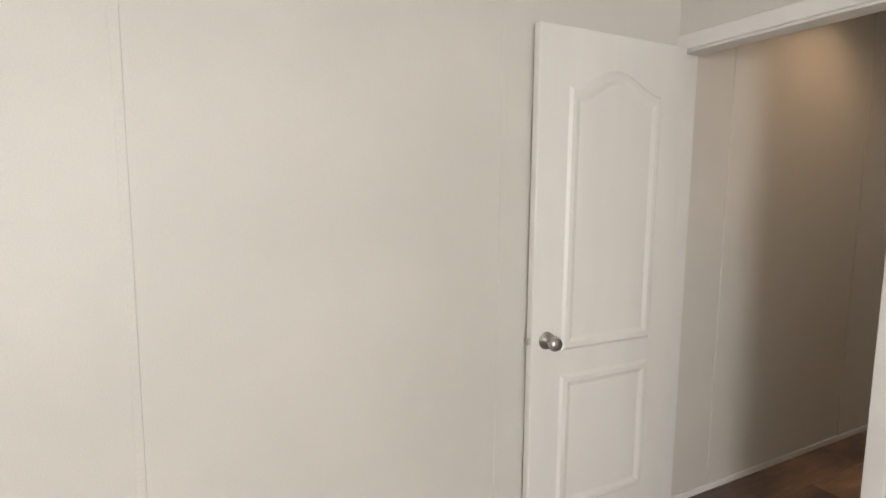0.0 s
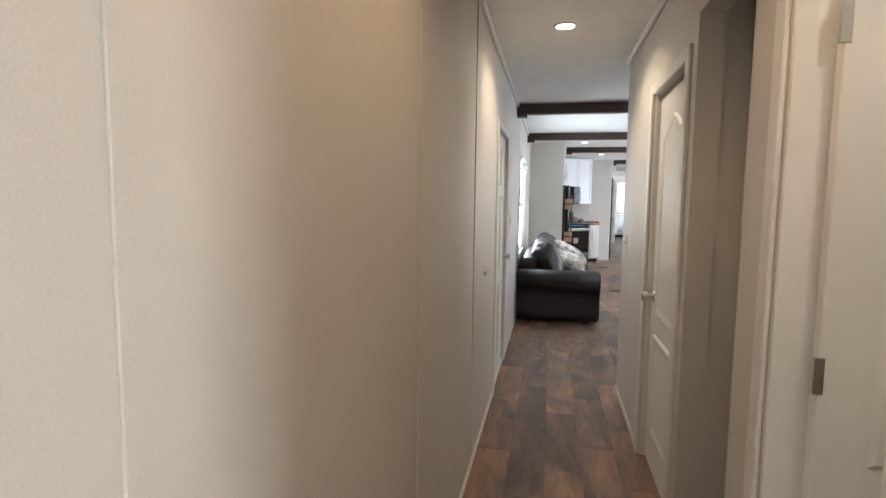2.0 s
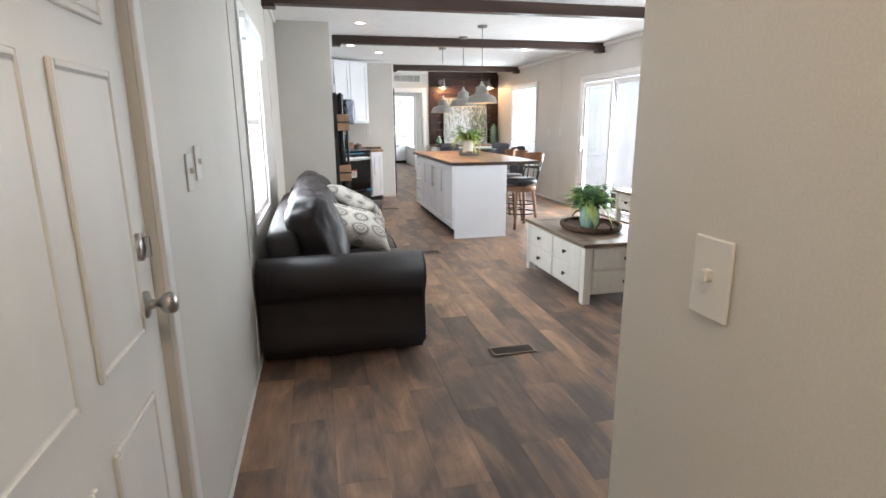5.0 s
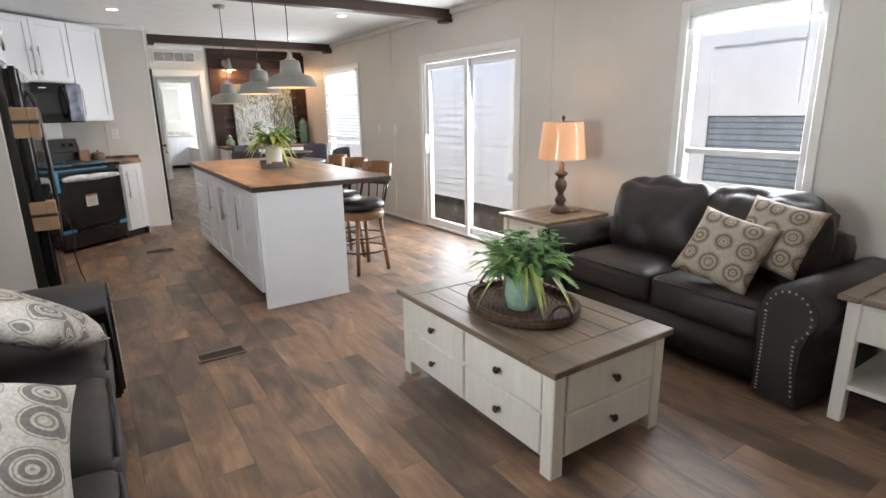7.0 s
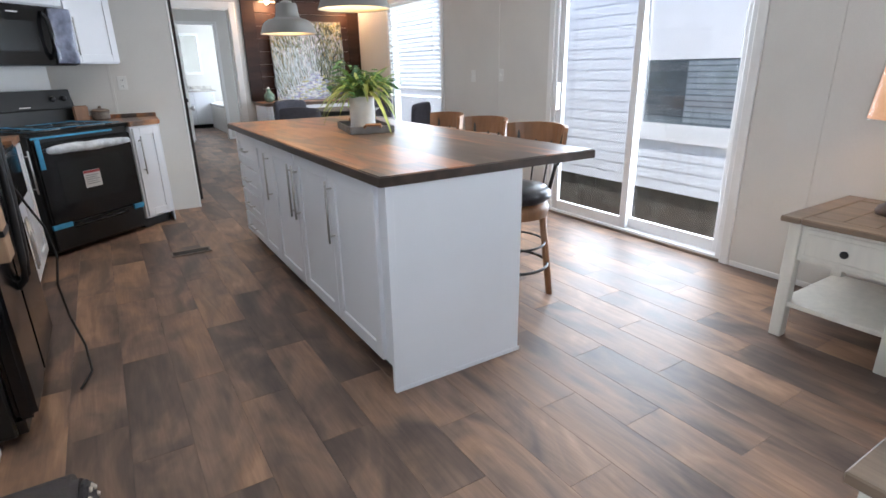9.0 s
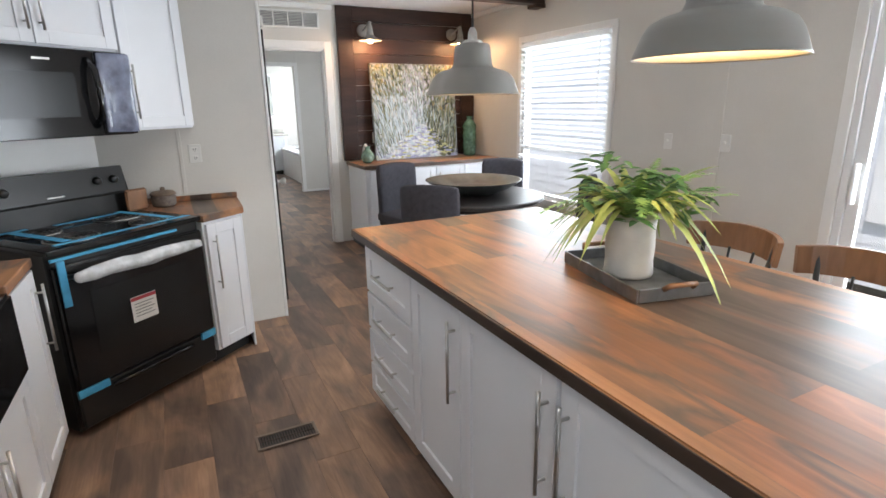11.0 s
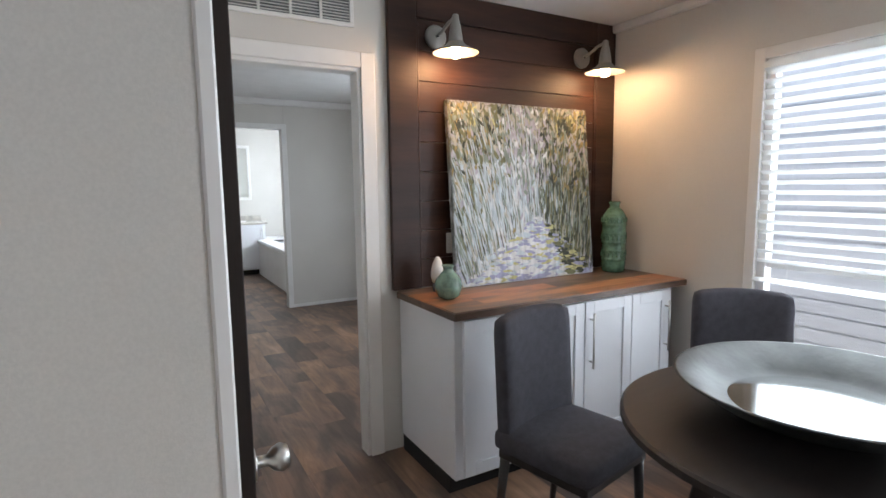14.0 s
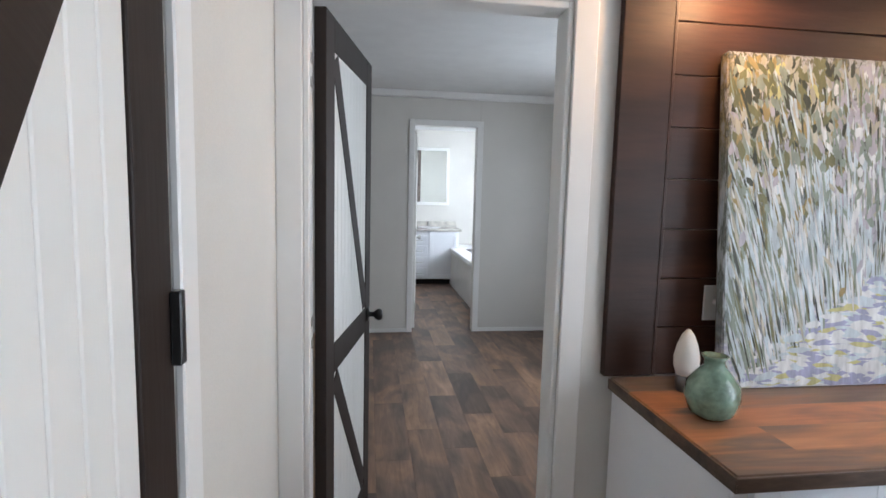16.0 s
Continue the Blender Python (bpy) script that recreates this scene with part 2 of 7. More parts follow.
def pillow_material(name, cream, taupe, grey):
    """Pale cotton with ring medallions."""
    m = bpy.data.materials.new(name)
    m.use_nodes = True
    nt = m.node_tree
    b = nt.nodes["Principled BSDF"]
    L = nt.links.new
    tc = nt.nodes.new("ShaderNodeTexCoord")
    sc = nt.nodes.new("ShaderNodeMapping")
    sc.inputs["Scale"].default_value = (6.6, 6.6, 0.01)
    L(tc.outputs["Object"], sc.inputs[0])
    vo = nt.nodes.new("ShaderNodeTexVoronoi")
    vo.inputs["Randomness"].default_value = 0.25
    vo.inputs["Scale"].default_value = 1.0
    L(sc.outputs[0], vo.inputs["Vector"])
    ramp = nt.nodes.new("ShaderNodeValToRGB")
    ramp.color_ramp.interpolation = 'CONSTANT'
    e = ramp.color_ramp.elements
    e[0].position, e[0].color = 0.0, taupe
    e[1].position, e[1].color = 0.5, cream
    for p, c in ((0.05, cream), (0.09, taupe), (0.12, cream), (0.15, grey), (0.22, cream), (0.26, taupe), (0.285, cream), (0.315, grey), (0.42, cream), (0.45, taupe), (0.475, cream)):
        x = e.new(p)
        x.color = c
    L(vo.outputs["Distance"], ramp.inputs[0])
    n = nt.nodes.new("ShaderNodeTexNoise")
    n.inputs["Scale"].default_value = 90
    L(tc.outputs["Object"], n.inputs["Vector"])
    mr = nt.nodes.new("ShaderNodeMapRange")
    mr.inputs[1].default_value, mr.inputs[2].default_value, mr.inputs[3].default_value, mr.inputs[4].default_value = 0.3, 0.7, 0.75, 1.1
    L(n.outputs[0], mr.inputs[0])
    c = nt.nodes.new("ShaderNodeMix")
    c.data_type, c.blend_type = 'RGBA', 'MULTIPLY'
    c.inputs[0].default_value = 1
    L(ramp.outputs[0], c.inputs[6])
    L(mr.outputs[0], c.inputs[7])
    L(c.outputs[2], b.inputs["Base Color"])
    b.inputs["Roughness"].default_value = 0.9
    return m


def painting_material():
    """Impasto woodland path: upright pale trunks, olive and ochre leaves above, lavender and yellow light on the path."""
    m = bpy.data.materials.new("painted_canvas")
    m.use_nodes = True
    nt = m.node_tree
    b = nt.nodes["Principled BSDF"]
    L = nt.links.new
    tc = nt.nodes.new("ShaderNodeTexCoord")
    sep = nt.nodes.new("ShaderNodeSeparateXYZ")
    L(tc.outputs["Object"], sep.inputs[0])

    def nz(scale, stretch, detail=3, dist=0.5):
        q = nt.nodes.new("ShaderNodeMapping")
        q.inputs["Scale"].default_value = stretch
        L(tc.outputs["Object"], q.inputs[0])
        n = nt.nodes.new("ShaderNodeTexNoise")
        n.inputs["Scale"].default_value, n.inputs["Detail"].default_value, n.inputs["Distortion"].default_value = scale, detail, dist
        L(q.outputs[0], n.inputs["Vector"])
        n.inputs["Roughness"].default_value = 0.68
        return n

    def ramp(src, stops):
        r = nt.nodes.new("ShaderNodeValToRGB")
        e = r.color_ramp.elements
        e[0].position, e[0].color = stops[0][0], (*stops[0][1], 1)
        e[1].position, e[1].color = stops[-1][0], (*stops[-1][1], 1)
        for p, c in stops[1:-1]:
            x = e.new(p)
            x.color = (*c, 1)
        L(src, r.inputs[0])
        return r.outputs[0]

    def blend(f, a, c):
        x = nt.nodes.new("ShaderNodeMix")
        x.data_type = 'RGBA'
        L(f, x.inputs[0])
        L(a, x.inputs[6])
        L(c, x.inputs[7])
        return x.outputs[2]

    def rng(src, a, c):
        x = nt.nodes.new("ShaderNodeMapRange")
        x.inputs[1].default_value, x.inputs[2].default_value = a, c
        L(src, x.inputs[0])
        return x.outputs[0]
    leaves = ramp(nz(20, (1, 1, 0.5), 9, 0.1).outputs[0], ((0.35, (0.03, 0.032, 0.022)), (0.40, (0.17, 0.155, 0.09)), (0.46, (0.50, 0.49, 0.50)), (0.52, (0.06, 0.063, 0.04)), (0.58, (0.29, 0.245, 0.13)), (0.66, (0.40, 0.41, 0.45))))
    trunks = ramp(nz(32, (1, 1, 0.15), 9, 0.1).outputs[0], ((0.36, (0.035, 0.045, 0.035)), (0.45, (0.29, 0.33, 0.33)), (0.50, (0.085, 0.10, 0.075)), (0.57, (0.54, 0.59, 0.62)), (0.68, (0.38, 0.44, 0.50))))
    path = ramp(nz(12, (0.45, 1, 2.2), 7, 0.15).outputs[0], ((0.33, (0.17, 0.18, 0.13)), (0.43, (0.36, 0.37, 0.52)), (0.52, (0.64, 0.64, 0.66)), (0.60, (0.60, 0.57, 0.38)), (0.7, (0.46, 0.47, 0.58))))
    jag = nz(9, (1, 1, 1), 3, 0.8)
    zz = nt.nodes.new("ShaderNodeMath")
    zz.operation = 'MULTIPLY_ADD'
    zz.inputs[1].default_value = 0.45
    L(jag.outputs[0], zz.inputs[0])
    L(sep.outputs["Z"], zz.inputs[2])
    up = blend(rng(zz.outputs[0], 0.80, 0.98), trunks, leaves)
    ax = nt.nodes.new("ShaderNodeMath")
    ax.operation = 'ABSOLUTE'
    L(sep.outputs["X"], ax.inputs[0])
    wedge = nt.nodes.new("ShaderNodeMath")
    wedge.operation = 'MULTIPLY_ADD'
    wedge.inputs[1].default_value = 0.5
    L(ax.outputs[0], wedge.inputs[0])
    L(zz.outputs[0], wedge.inputs[2])
    full = blend(rng(wedge.outputs[0], 0.56, 0.68), path, up)
    L(full, b.inputs["Base Color"])
    b.inputs["Roughness"].default_value = 0.55
    bn = nt.nodes.new("ShaderNodeBump")
    bn.inputs["Strength"].default_value, bn.inputs["Distance"].default_value = 0.6, 0.004
    L(nz(70, (1, 1, 0.35), 3, 1.0).outputs[0], bn.inputs["Height"])
    L(bn.outputs[0], b.inputs["Normal"])
    return m


def glass_material(name, color=(1, 1, 1), rough=0.0, gloss=0.04):
    m = bpy.data.materials.new(name)
    m.use_nodes = True
    nt = m.node_tree
    nt.nodes.remove(nt.nodes["Principled BSDF"])
    tr, gl, mx = nt.nodes.new("ShaderNodeBsdfTransparent"), nt.nodes.new("ShaderNodeBsdfGlossy"), nt.nodes.new("ShaderNodeMixShader")
    tr.inputs[0].default_value = (*color, 1)
    gl.inputs["Roughness"].default_value = rough
    mx.inputs[0].default_value = gloss
    nt.links.new(tr.outputs[0], mx.inputs[1])
    nt.links.new(gl.outputs[0], mx.inputs[2])
    nt.links.new(mx.outputs[0], nt.nodes["Material Output"].inputs[0])
    return m


WALL = mat("wall_vinyl_greige", (0.66, 0.635, 0.592), 0.5, vary=0.05, scale=2.0, grain=0.10, grain_scale=260, bump=0.08, bump_scale=420)
CEIL = mat("ceiling_white", (0.80, 0.80, 0.79), 0.9, vary=0.04, bump=0.5, bump_scale=160)
TRIM = mat("trim_white", (0.78, 0.77, 0.75), 0.4, vary=0.04)
CABW = mat("cabinet_white", (0.78, 0.79, 0.82), 0.38, vary=0.03, scale=3, bump=0.03, bump_scale=90)
DOORW = mat("door_white", (0.78, 0.77, 0.74), 0.42, vary=0.04, bump=0.12, bump_scale=240, stretch=(1, 1, 0.15))
BEAM = mat("beam_espresso", (0.050, 0.026, 0.019), 0.45, vary=0.5, scale=8, stretch=(0.12, 1, 1), bump=0.3, bump_scale=60)
FEAT = mat("feature_espresso", (0.052, 0.022, 0.014), 0.5, spec=0.35, vary=0.55, scale=7, stretch=(0.18, 1, 1.4), grain=0.4, grain_scale=40, bump=0.2, bump_scale=70, rnd=0.18)
DARKW = mat("door_dark_brown", (0.026, 0.018, 0.015), 0.55, spec=0.25, vary=0.3, scale=10, stretch=(1, 1, 0.1), bump=0.15, bump_scale=90)
LEATHER = mat("charcoal_leather", (0.022, 0.017, 0.0185), 0.50, vary=0.35, scale=5, bump=0.35, bump_scale=260, rough_vary=0.08)
LEATHER2 = mat("espresso_leather", (0.022, 0.0165, 0.0165), 0.44, vary=0.35, scale=5, bump=0.35, bump_scale=260, rough_vary=0.08)
BRASS = mat("antique_nail", (0.55, 0.50, 0.42), 0.3, 1.0)
CREAM = mat("cream_painted_wood", (0.73, 0.70, 0.63), 0.45, vary=0.08, scale=5, grain=0.12, grain_scale=30, stretch=(1, 1, 0.2), bump=0.06)
WEATHER = mat("weathered_brown_wood", (0.215, 0.155, 0.108), 0.40, vary=0.45, scale=9, stretch=(1, 0.12, 1), grain=0.35, grain_scale=45, bump=0.15, bump_scale=70, rnd=0.12)
KNOB = mat("black_knob", (0.015, 0.015, 0.015), 0.35, vary=0.2)
NICKEL = mat("brushed_nickel", (0.55, 0.54, 0.52), 0.28, 1.0, vary=0.1)
CHAIRF = mat("grey_fabric", (0.064, 0.062, 0.075), 0.95, vary=0.2, scale=30, grain=0.5, grain_scale=300, bump=0.4, bump_scale=500)
BLACKW = mat("black_wood", (0.022, 0.019, 0.019), 0.4, vary=0.4, scale=8, bump=0.1)
TABLEW = mat("dark_table_wood", (0.030, 0.025, 0.024), 0.42, vary=0.35, scale=8, stretch=(0.2, 1, 1), grain=0.3, grain_scale=40)
BOWLM = mat("dark_metal_bowl", (0.085, 0.092, 0.090), 0.42, 0.4, vary=0.4, scale=9, bump=0.2, bump_scale=50)
BLACKG = mat("black_gloss", (0.010, 0.010, 0.011), 0.12, vary=0.2, rough_vary=0.03)
BLACKM = mat("black_enamel", (0.014, 0.014, 0.014), 0.3, vary=0.2)
TAPE = mat("blue_tape", (0.06, 0.33, 0.56), 0.5, vary=0.2, scale=20)
CARD = mat("cardboard", (0.36, 0.23, 0.14), 0.85, vary=0.15, bump=0.1)
PLASTICF = mat("clear_plastic_wrap", (0.62, 0.64, 0.66), 0.15, vary=0.3, scale=20, bump=0.8, bump_scale=30)
FILM = mat("blue_grey_film", (0.20, 0.22, 0.30), 0.12, vary=0.5, scale=14, bump=0.8, bump_scale=25)
PAPERW = mat("white_paper", (0.75, 0.74, 0.72), 0.7, vary=0.05)
INKR = mat("red_ink", (0.45, 0.05, 0.06), 0.7)
PENDM = mat("pendant_grey_enamel", (0.27, 0.26, 0.24), 0.38, vary=0.08)
PENDI = mat("pendant_inner", (0.75, 0.66, 0.50), 0.5)
GREENV = mat("green_glazed_ceramic", (0.115, 0.23, 0.15), 0.14, vary=0.5, scale=25, bump=0.6, bump_scale=60, coat=0.5)
CELADON = mat("celadon_ceramic", (0.18, 0.28, 0.21), 0.14, vary=0.5, scale=26, bump=0.6, bump_scale=70, coat=0.5)
TEALV = mat("teal_green_glass", (0.30, 0.46, 0.37), 0.12, vary=0.3, scale=20, bump=0.3, bump_scale=60, coat=0.6)
LEAF = mat("fern_green", (0.24, 0.42, 0.12), 0.62, vary=0.55, scale=12, rnd=0.1)
LEAFL = mat("blade_yellow_green", (0.46, 0.55, 0.17), 0.55, vary=0.5, scale=10)
LEAFD = mat("dark_leaf", (0.13, 0.29, 0.09), 0.55, vary=0.5, scale=14)
POTW = mat("white_ribbed_ceramic", (0.72, 0.70, 0.66), 0.5, vary=0.12, scale=12)
GALV = mat("galvanised_grey_metal", (0.20, 0.205, 0.21), 0.42, 0.7, vary=0.3, scale=18)
WICKER = mat("mid_wicker", (0.085, 0.043, 0.025), 0.75, vary=0.6, scale=60, bump=0.3)
STOOLW = mat("honey_brown_wood", (0.27, 0.13, 0.06), 0.4, vary=0.3, scale=9, stretch=(1, 1, 0.2), grain=0.25, grain_scale=40)
VINYL = mat("black_vinyl_seat", (0.018, 0.018, 0.022), 0.3, vary=0.2, bump=0.15)
LAMPW = mat("carved_brown_wood", (0.070, 0.040, 0.026), 0.55, vary=0.5, scale=22, bump=0.35, bump_scale=60)
SHADE = mat("linen_shade", (0.42, 0.26, 0.16), 0.85, vary=0.12, scale=50, emit=0.36, emit_color=(1.0, 0.47, 0.22), bump=0.1)
GLOW = mat("lit_bulb", (1, 0.9, 0.75), 0.5, emit=22, emit_color=(1.0, 0.75, 0.42))
CANGLOW = mat("lit_downlight", (1, 0.95, 0.88), 0.5, emit=11, emit_color=(1.0, 0.86, 0.68))
PLASTW = mat("white_plastic", (0.74, 0.73, 0.70), 0.4, vary=0.03)
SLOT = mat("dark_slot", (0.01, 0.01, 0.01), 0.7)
METALB = mat("brown_register_metal", (0.075, 0.055, 0.045), 0.45, 0.4, vary=0.3)
REGF = mat("register_frame", (0.22, 0.17, 0.13), 0.4, 0.3, vary=0.2)
VINYLW = mat("window_vinyl_white", (0.80, 0.80, 0.80), 0.35, vary=0.03)
BLIND = mat("white_blind_slat", (0.80, 0.80, 0.78), 0.45, vary=0.04)
bt_ = BLIND.node_tree
thin, both = bt_.nodes.new("ShaderNodeBsdfTranslucent"), bt_.nodes.new("ShaderNodeMixShader")
thin.inputs[0].default_value = (0.85, 0.86, 0.86, 1)
both.inputs[0].default_value = 0.42
bt_.links.new(bt_.nodes["Principled BSDF"].outputs[0], both.inputs[1])
bt_.links.new(thin.outputs[0], both.inputs[2])
bt_.links.new(both.outputs[0], bt_.nodes["Material Output"].inputs[0])
GLASS = glass_material("window_glass")
SMOKE = glass_material("smoked_glass", (0.30, 0.36, 0.36))
SLATG = mat("grey_blind_slat", (0.27, 0.31, 0.34), 0.4, vary=0.15)
DARKPANE = mat("dark_window_glass", (0.085, 0.10, 0.11), 0.12, vary=0.3, scale=3)
GREYPANE = mat("grey_window_glass", (0.17, 0.20, 0.22), 0.12, vary=0.25, scale=3)
MIRROR = mat("mirror", (0.85, 0.88, 0.86), 0.02, 1.0, vary=0.0)
SIDING = mat("white_lap_siding", (0.74, 0.76, 0.80), 0.55, vary=0.05, scale=3, bump=0.1, bump_scale=40, stretch=(1, 0.2, 1))
SKIRT = mat("grey_skirting", (0.10, 0.09, 0.075), 0.8, vary=0.4, scale=5, bump=0.3)
GROUND = mat("dry_grass_ground", (0.17, 0.15, 0.08), 0.95, vary=0.5, scale=2.5, grain=0.5, grain_scale=20, bump=0.8, bump_scale=30)
LAM = top_material("plank_laminate")
EDGE = mat("dark_laminate_edge", (0.060, 0.040, 0.030), 0.4, vary=0.5, scale=14, stretch=(1, 0.15, 1))
FLOORM = floor_material()
PILLOW = pillow_material("medallion_cotton", (0.52, 0.485, 0.43, 1), (0.30, 0.255, 0.21, 1), (0.20, 0.18, 0.165, 1))
PILLOW2 = pillow_material("tan_medallion_cotton", (0.43, 0.365, 0.295, 1), (0.25, 0.185, 0.135, 1), (0.18, 0.14, 0.11, 1))
ART = painting_material()
POLISHED = mat("polished_bowl_metal", (0.26, 0.27, 0.265), 0.09, 1.0, vary=0.2, scale=12)
MARBLE = mat("pale_marble_laminate", (0.58, 0.55, 0.50), 0.25, vary=0.3, scale=9)
TUBW = mat("white_tub_acrylic", (0.80, 0.80, 0.80), 0.2, vary=0.02)
SCREEN = mat("television_screen", (0.012, 0.014, 0.015), 0.22, vary=0.1)
MEDCAB = mat("mirror_cabinet_frame", (0.75, 0.75, 0.74), 0.4)
STONEW = mat("carved_brown_jar", (0.19, 0.155, 0.13), 0.55, vary=0.5, scale=40, bump=0.5, bump_scale=60)


# ---- mesh helpers ----
def mesh_object(name, bm, material, smooth=False):
    bmesh.ops.recalc_face_normals(bm, faces=bm.faces)
    me = bpy.data.meshes.new(name)
    for f in bm.faces:
        f.smooth = smooth
    bm.to_mesh(me)
    bm.free()
    me.materials.append(material)
    return new(name, me)


def part(name, bm, material, parent, label="", smooth=False, m=None):
    ob = mesh_object(name, bm, material, smooth)
    ob.parent = parent
    if m is not None:
        ob.matrix_basis = m
    if label:
        ob["label"] = label
    return ob


def thing(name, x, y, z, rz=0, label="", category="", group=""):
    ob = new(name)
    ob.empty_display_size = 0.1
    ob.matrix_basis = pose(x, y, z, 0, 0, rz)
    return tagged(ob, label, category, group)


def boxes(*specs, bevel=0.0, seg=1):
    """One bmesh of boxes (x0, x1, y0, y1, z0, z1), with bevelled edges."""
    bm = bmesh.new()
    for x0, x1, y0, y1, z0, z1 in specs:
        m = Matrix.Translation(((x0 + x1) / 2, (y0 + y1) / 2, (z0 + z1) / 2)) @ Matrix.Diagonal((abs(x1 - x0), abs(y1 - y0), abs(z1 - z0), 1))
        bmesh.ops.create_cube(bm, size=1, matrix=m)
    if bevel:
        bmesh.ops.bevel(bm, geom=list(bm.edges), offset=bevel, segments=seg, affect='EDGES')
    return bm


def lathe(profile, steps=28, cap=True):
    """A turned shape from (radius, height) pairs."""
    bm = bmesh.new()
    rings = [[bm.verts.new((r * math.cos(2 * math.pi * i / steps), r * math.sin(2 * math.pi * i / steps), z)) for i in range(steps)] for r, z in profile]
    for a, c in zip(rings, rings[1:]):
        for i in range(steps):
            bm.faces.new((a[i], a[(i + 1) % steps], c[(i + 1) % steps], c[i]))
    if cap:
        if profile[0][0] > 1e-4:
            bm.faces.new(rings[0][::-1])
        if profile[-1][0] > 1e-4:
            bm.faces.new(rings[-1])
    bmesh.ops.remove_doubles(bm, verts=bm.verts, dist=1e-5)
    return bm


def tube(points, radius, steps=8, bm=None, radius_end=None):
    bm = bm or bmesh.new()
    pts = [Vector(p) for p in points]
    rings = []
    for i, p in enumerate(pts):
        d = (pts[min(i + 1, len(pts) - 1)] - pts[max(i - 1, 0)]).normalized()
        u = d.cross(Vector((0, 0, 1)) if abs(d.z) < 0.95 else Vector((1, 0, 0))).normalized()
        v = d.cross(u)
        r = radius if radius_end is None else radius + (radius_end - radius) * i / (len(pts) - 1)
        rings.append([bm.verts.new(p + r * (math.cos(2 * math.pi * k / steps) * u + math.sin(2 * math.pi * k / steps) * v)) for k in range(steps)])
    for a, c in zip(rings, rings[1:]):
        for k in range(steps):
            bm.faces.new((a[k], a[(k + 1) % steps], c[(k + 1) % steps], c[k]))
    bm.faces.new(rings[0][::-1])
    bm.faces.new(rings[-1])
    return bm


def ring(radius, z, thick, steps=28, arc=1.0, start=0.0):
    bm = bmesh.new()
    n = steps
    pts = [(radius * math.cos(start + arc * 2 * math.pi * i / n), radius * math.sin(start + arc * 2 * math.pi * i / n), z) for i in range(n + 1)]
    return tube(pts, thick, 8, bm)


def puff(lx, ly, lz, r=0.05, bulge=(0.0, 0.0, 0.0), cuts=9, wrinkle=0.0, seed=0, sag=0.0):
    """A cushion: a rounded box whose faces swell, with soft folds."""
    bm = bmesh.new()
    bmesh.ops.create_cube(bm, size=2)
    bmesh.ops.subdivide_edges(bm, edges=bm.edges, cuts=cuts, use_grid_fill=True)
    h = Vector((lx / 2, ly / 2, lz / 2))
    for v in bm.verts:
        q = v.co.copy()
        p = Vector([q[i] * h[i] for i in range(3)])
        inner = Vector([max(-h[i] + r, min(h[i] - r, p[i])) for i in range(3)])
        d = p - inner
        if d.length > 1e-6:
            p = inner + d.normalized() * r
        for i in range(3):
            j, k = (i + 1) % 3, (i + 2) % 3
            p[i] += bulge[i] * q[i] * max(0, 1 - q[j] ** 2) * max(0, 1 - q[k] ** 2)
        if sag:
            p.z -= sag * max(0, 1 - q.x ** 2) * max(0, 1 - q.y ** 2)
        if wrinkle:
            n = noise.noise_vector(Vector((p.x * 7 + seed, p.y * 7, p.z * 5))) * wrinkle + noise.noise_vector(Vector((p.x * 17 + seed, p.y * 19, p.z * 15))) * wrinkle * 0.4
            p += n
        v.co = p
    return bm


def extruded(profile, x0, x1, axis='X', bevel=0.0):
    """A closed outline pushed along an axis: (y, z) pairs along X, (x, z) pairs along Y, (x, y) pairs along Z."""
    def at(a, p, q):
        return {'X': (a, p, q), 'Y': (p, a, q), 'Z': (p, q, a)}[axis]
    bm = bmesh.new()
    a = [bm.verts.new(at(x0, p, q)) for p, q in profile]
    c = [bm.verts.new(at(x1, p, q)) for p, q in profile]
    n = len(profile)
    bm.faces.new(a)
    bm.faces.new(c[::-1])
    for i in range(n):
        bm.faces.new((a[i], c[i], c[(i + 1) % n], a[(i + 1) % n]))
    if bevel:
        caps = [e for e in bm.edges if (e.verts[0] in a and e.verts[1] in a) or (e.verts[0] in c and e.verts[1] in c)]
        bmesh.ops.bevel(bm, geom=caps, offset=bevel, segments=2, affect='EDGES')
    return bm


def join(*bms):
    out = bmesh.new()
    for b in bms:
        me = bpy.data.meshes.new("tmp")
        b.to_mesh(me)
        b.free()
        out.from_mesh(me)
        bpy.data.meshes.remove(me)
    return out


def moved(bm, m):
    bmesh.ops.transform(bm, matrix=m, verts=bm.verts)
    return bm


def structure(name, bm, material, label="", smooth=False):
    ob = mesh_object(name, bm, material, smooth)
    return tagged(ob, label, "", "", "structure")


def wall_with_holes(name, axis, a0, a1, w0, w1, z1, holes, label):
    """A wall along an axis from w0 to w1, from a0 to a1 thick, with openings (from, to, bottom, top)."""
    cuts = sorted(holes)
    spec = []

    def add(u0, u1, zz0, zz1):
        if u1 - u0 > 1e-4 and zz1 - zz0 > 1e-4:
            spec.append((a0, a1, u0, u1, zz0, zz1) if axis == 'Y' else (u0, u1, a0, a1, zz0, zz1))
    at = w0
    for u0, u1, b, t in cuts:
        add(at, u0, 0, z1)
        add(u0, u1, 0, b)
        add(u0, u1, t, z1)
        at = u1
    add(at, w1, 0, z1)
    return structure(name, boxes(*spec), WALL, label)


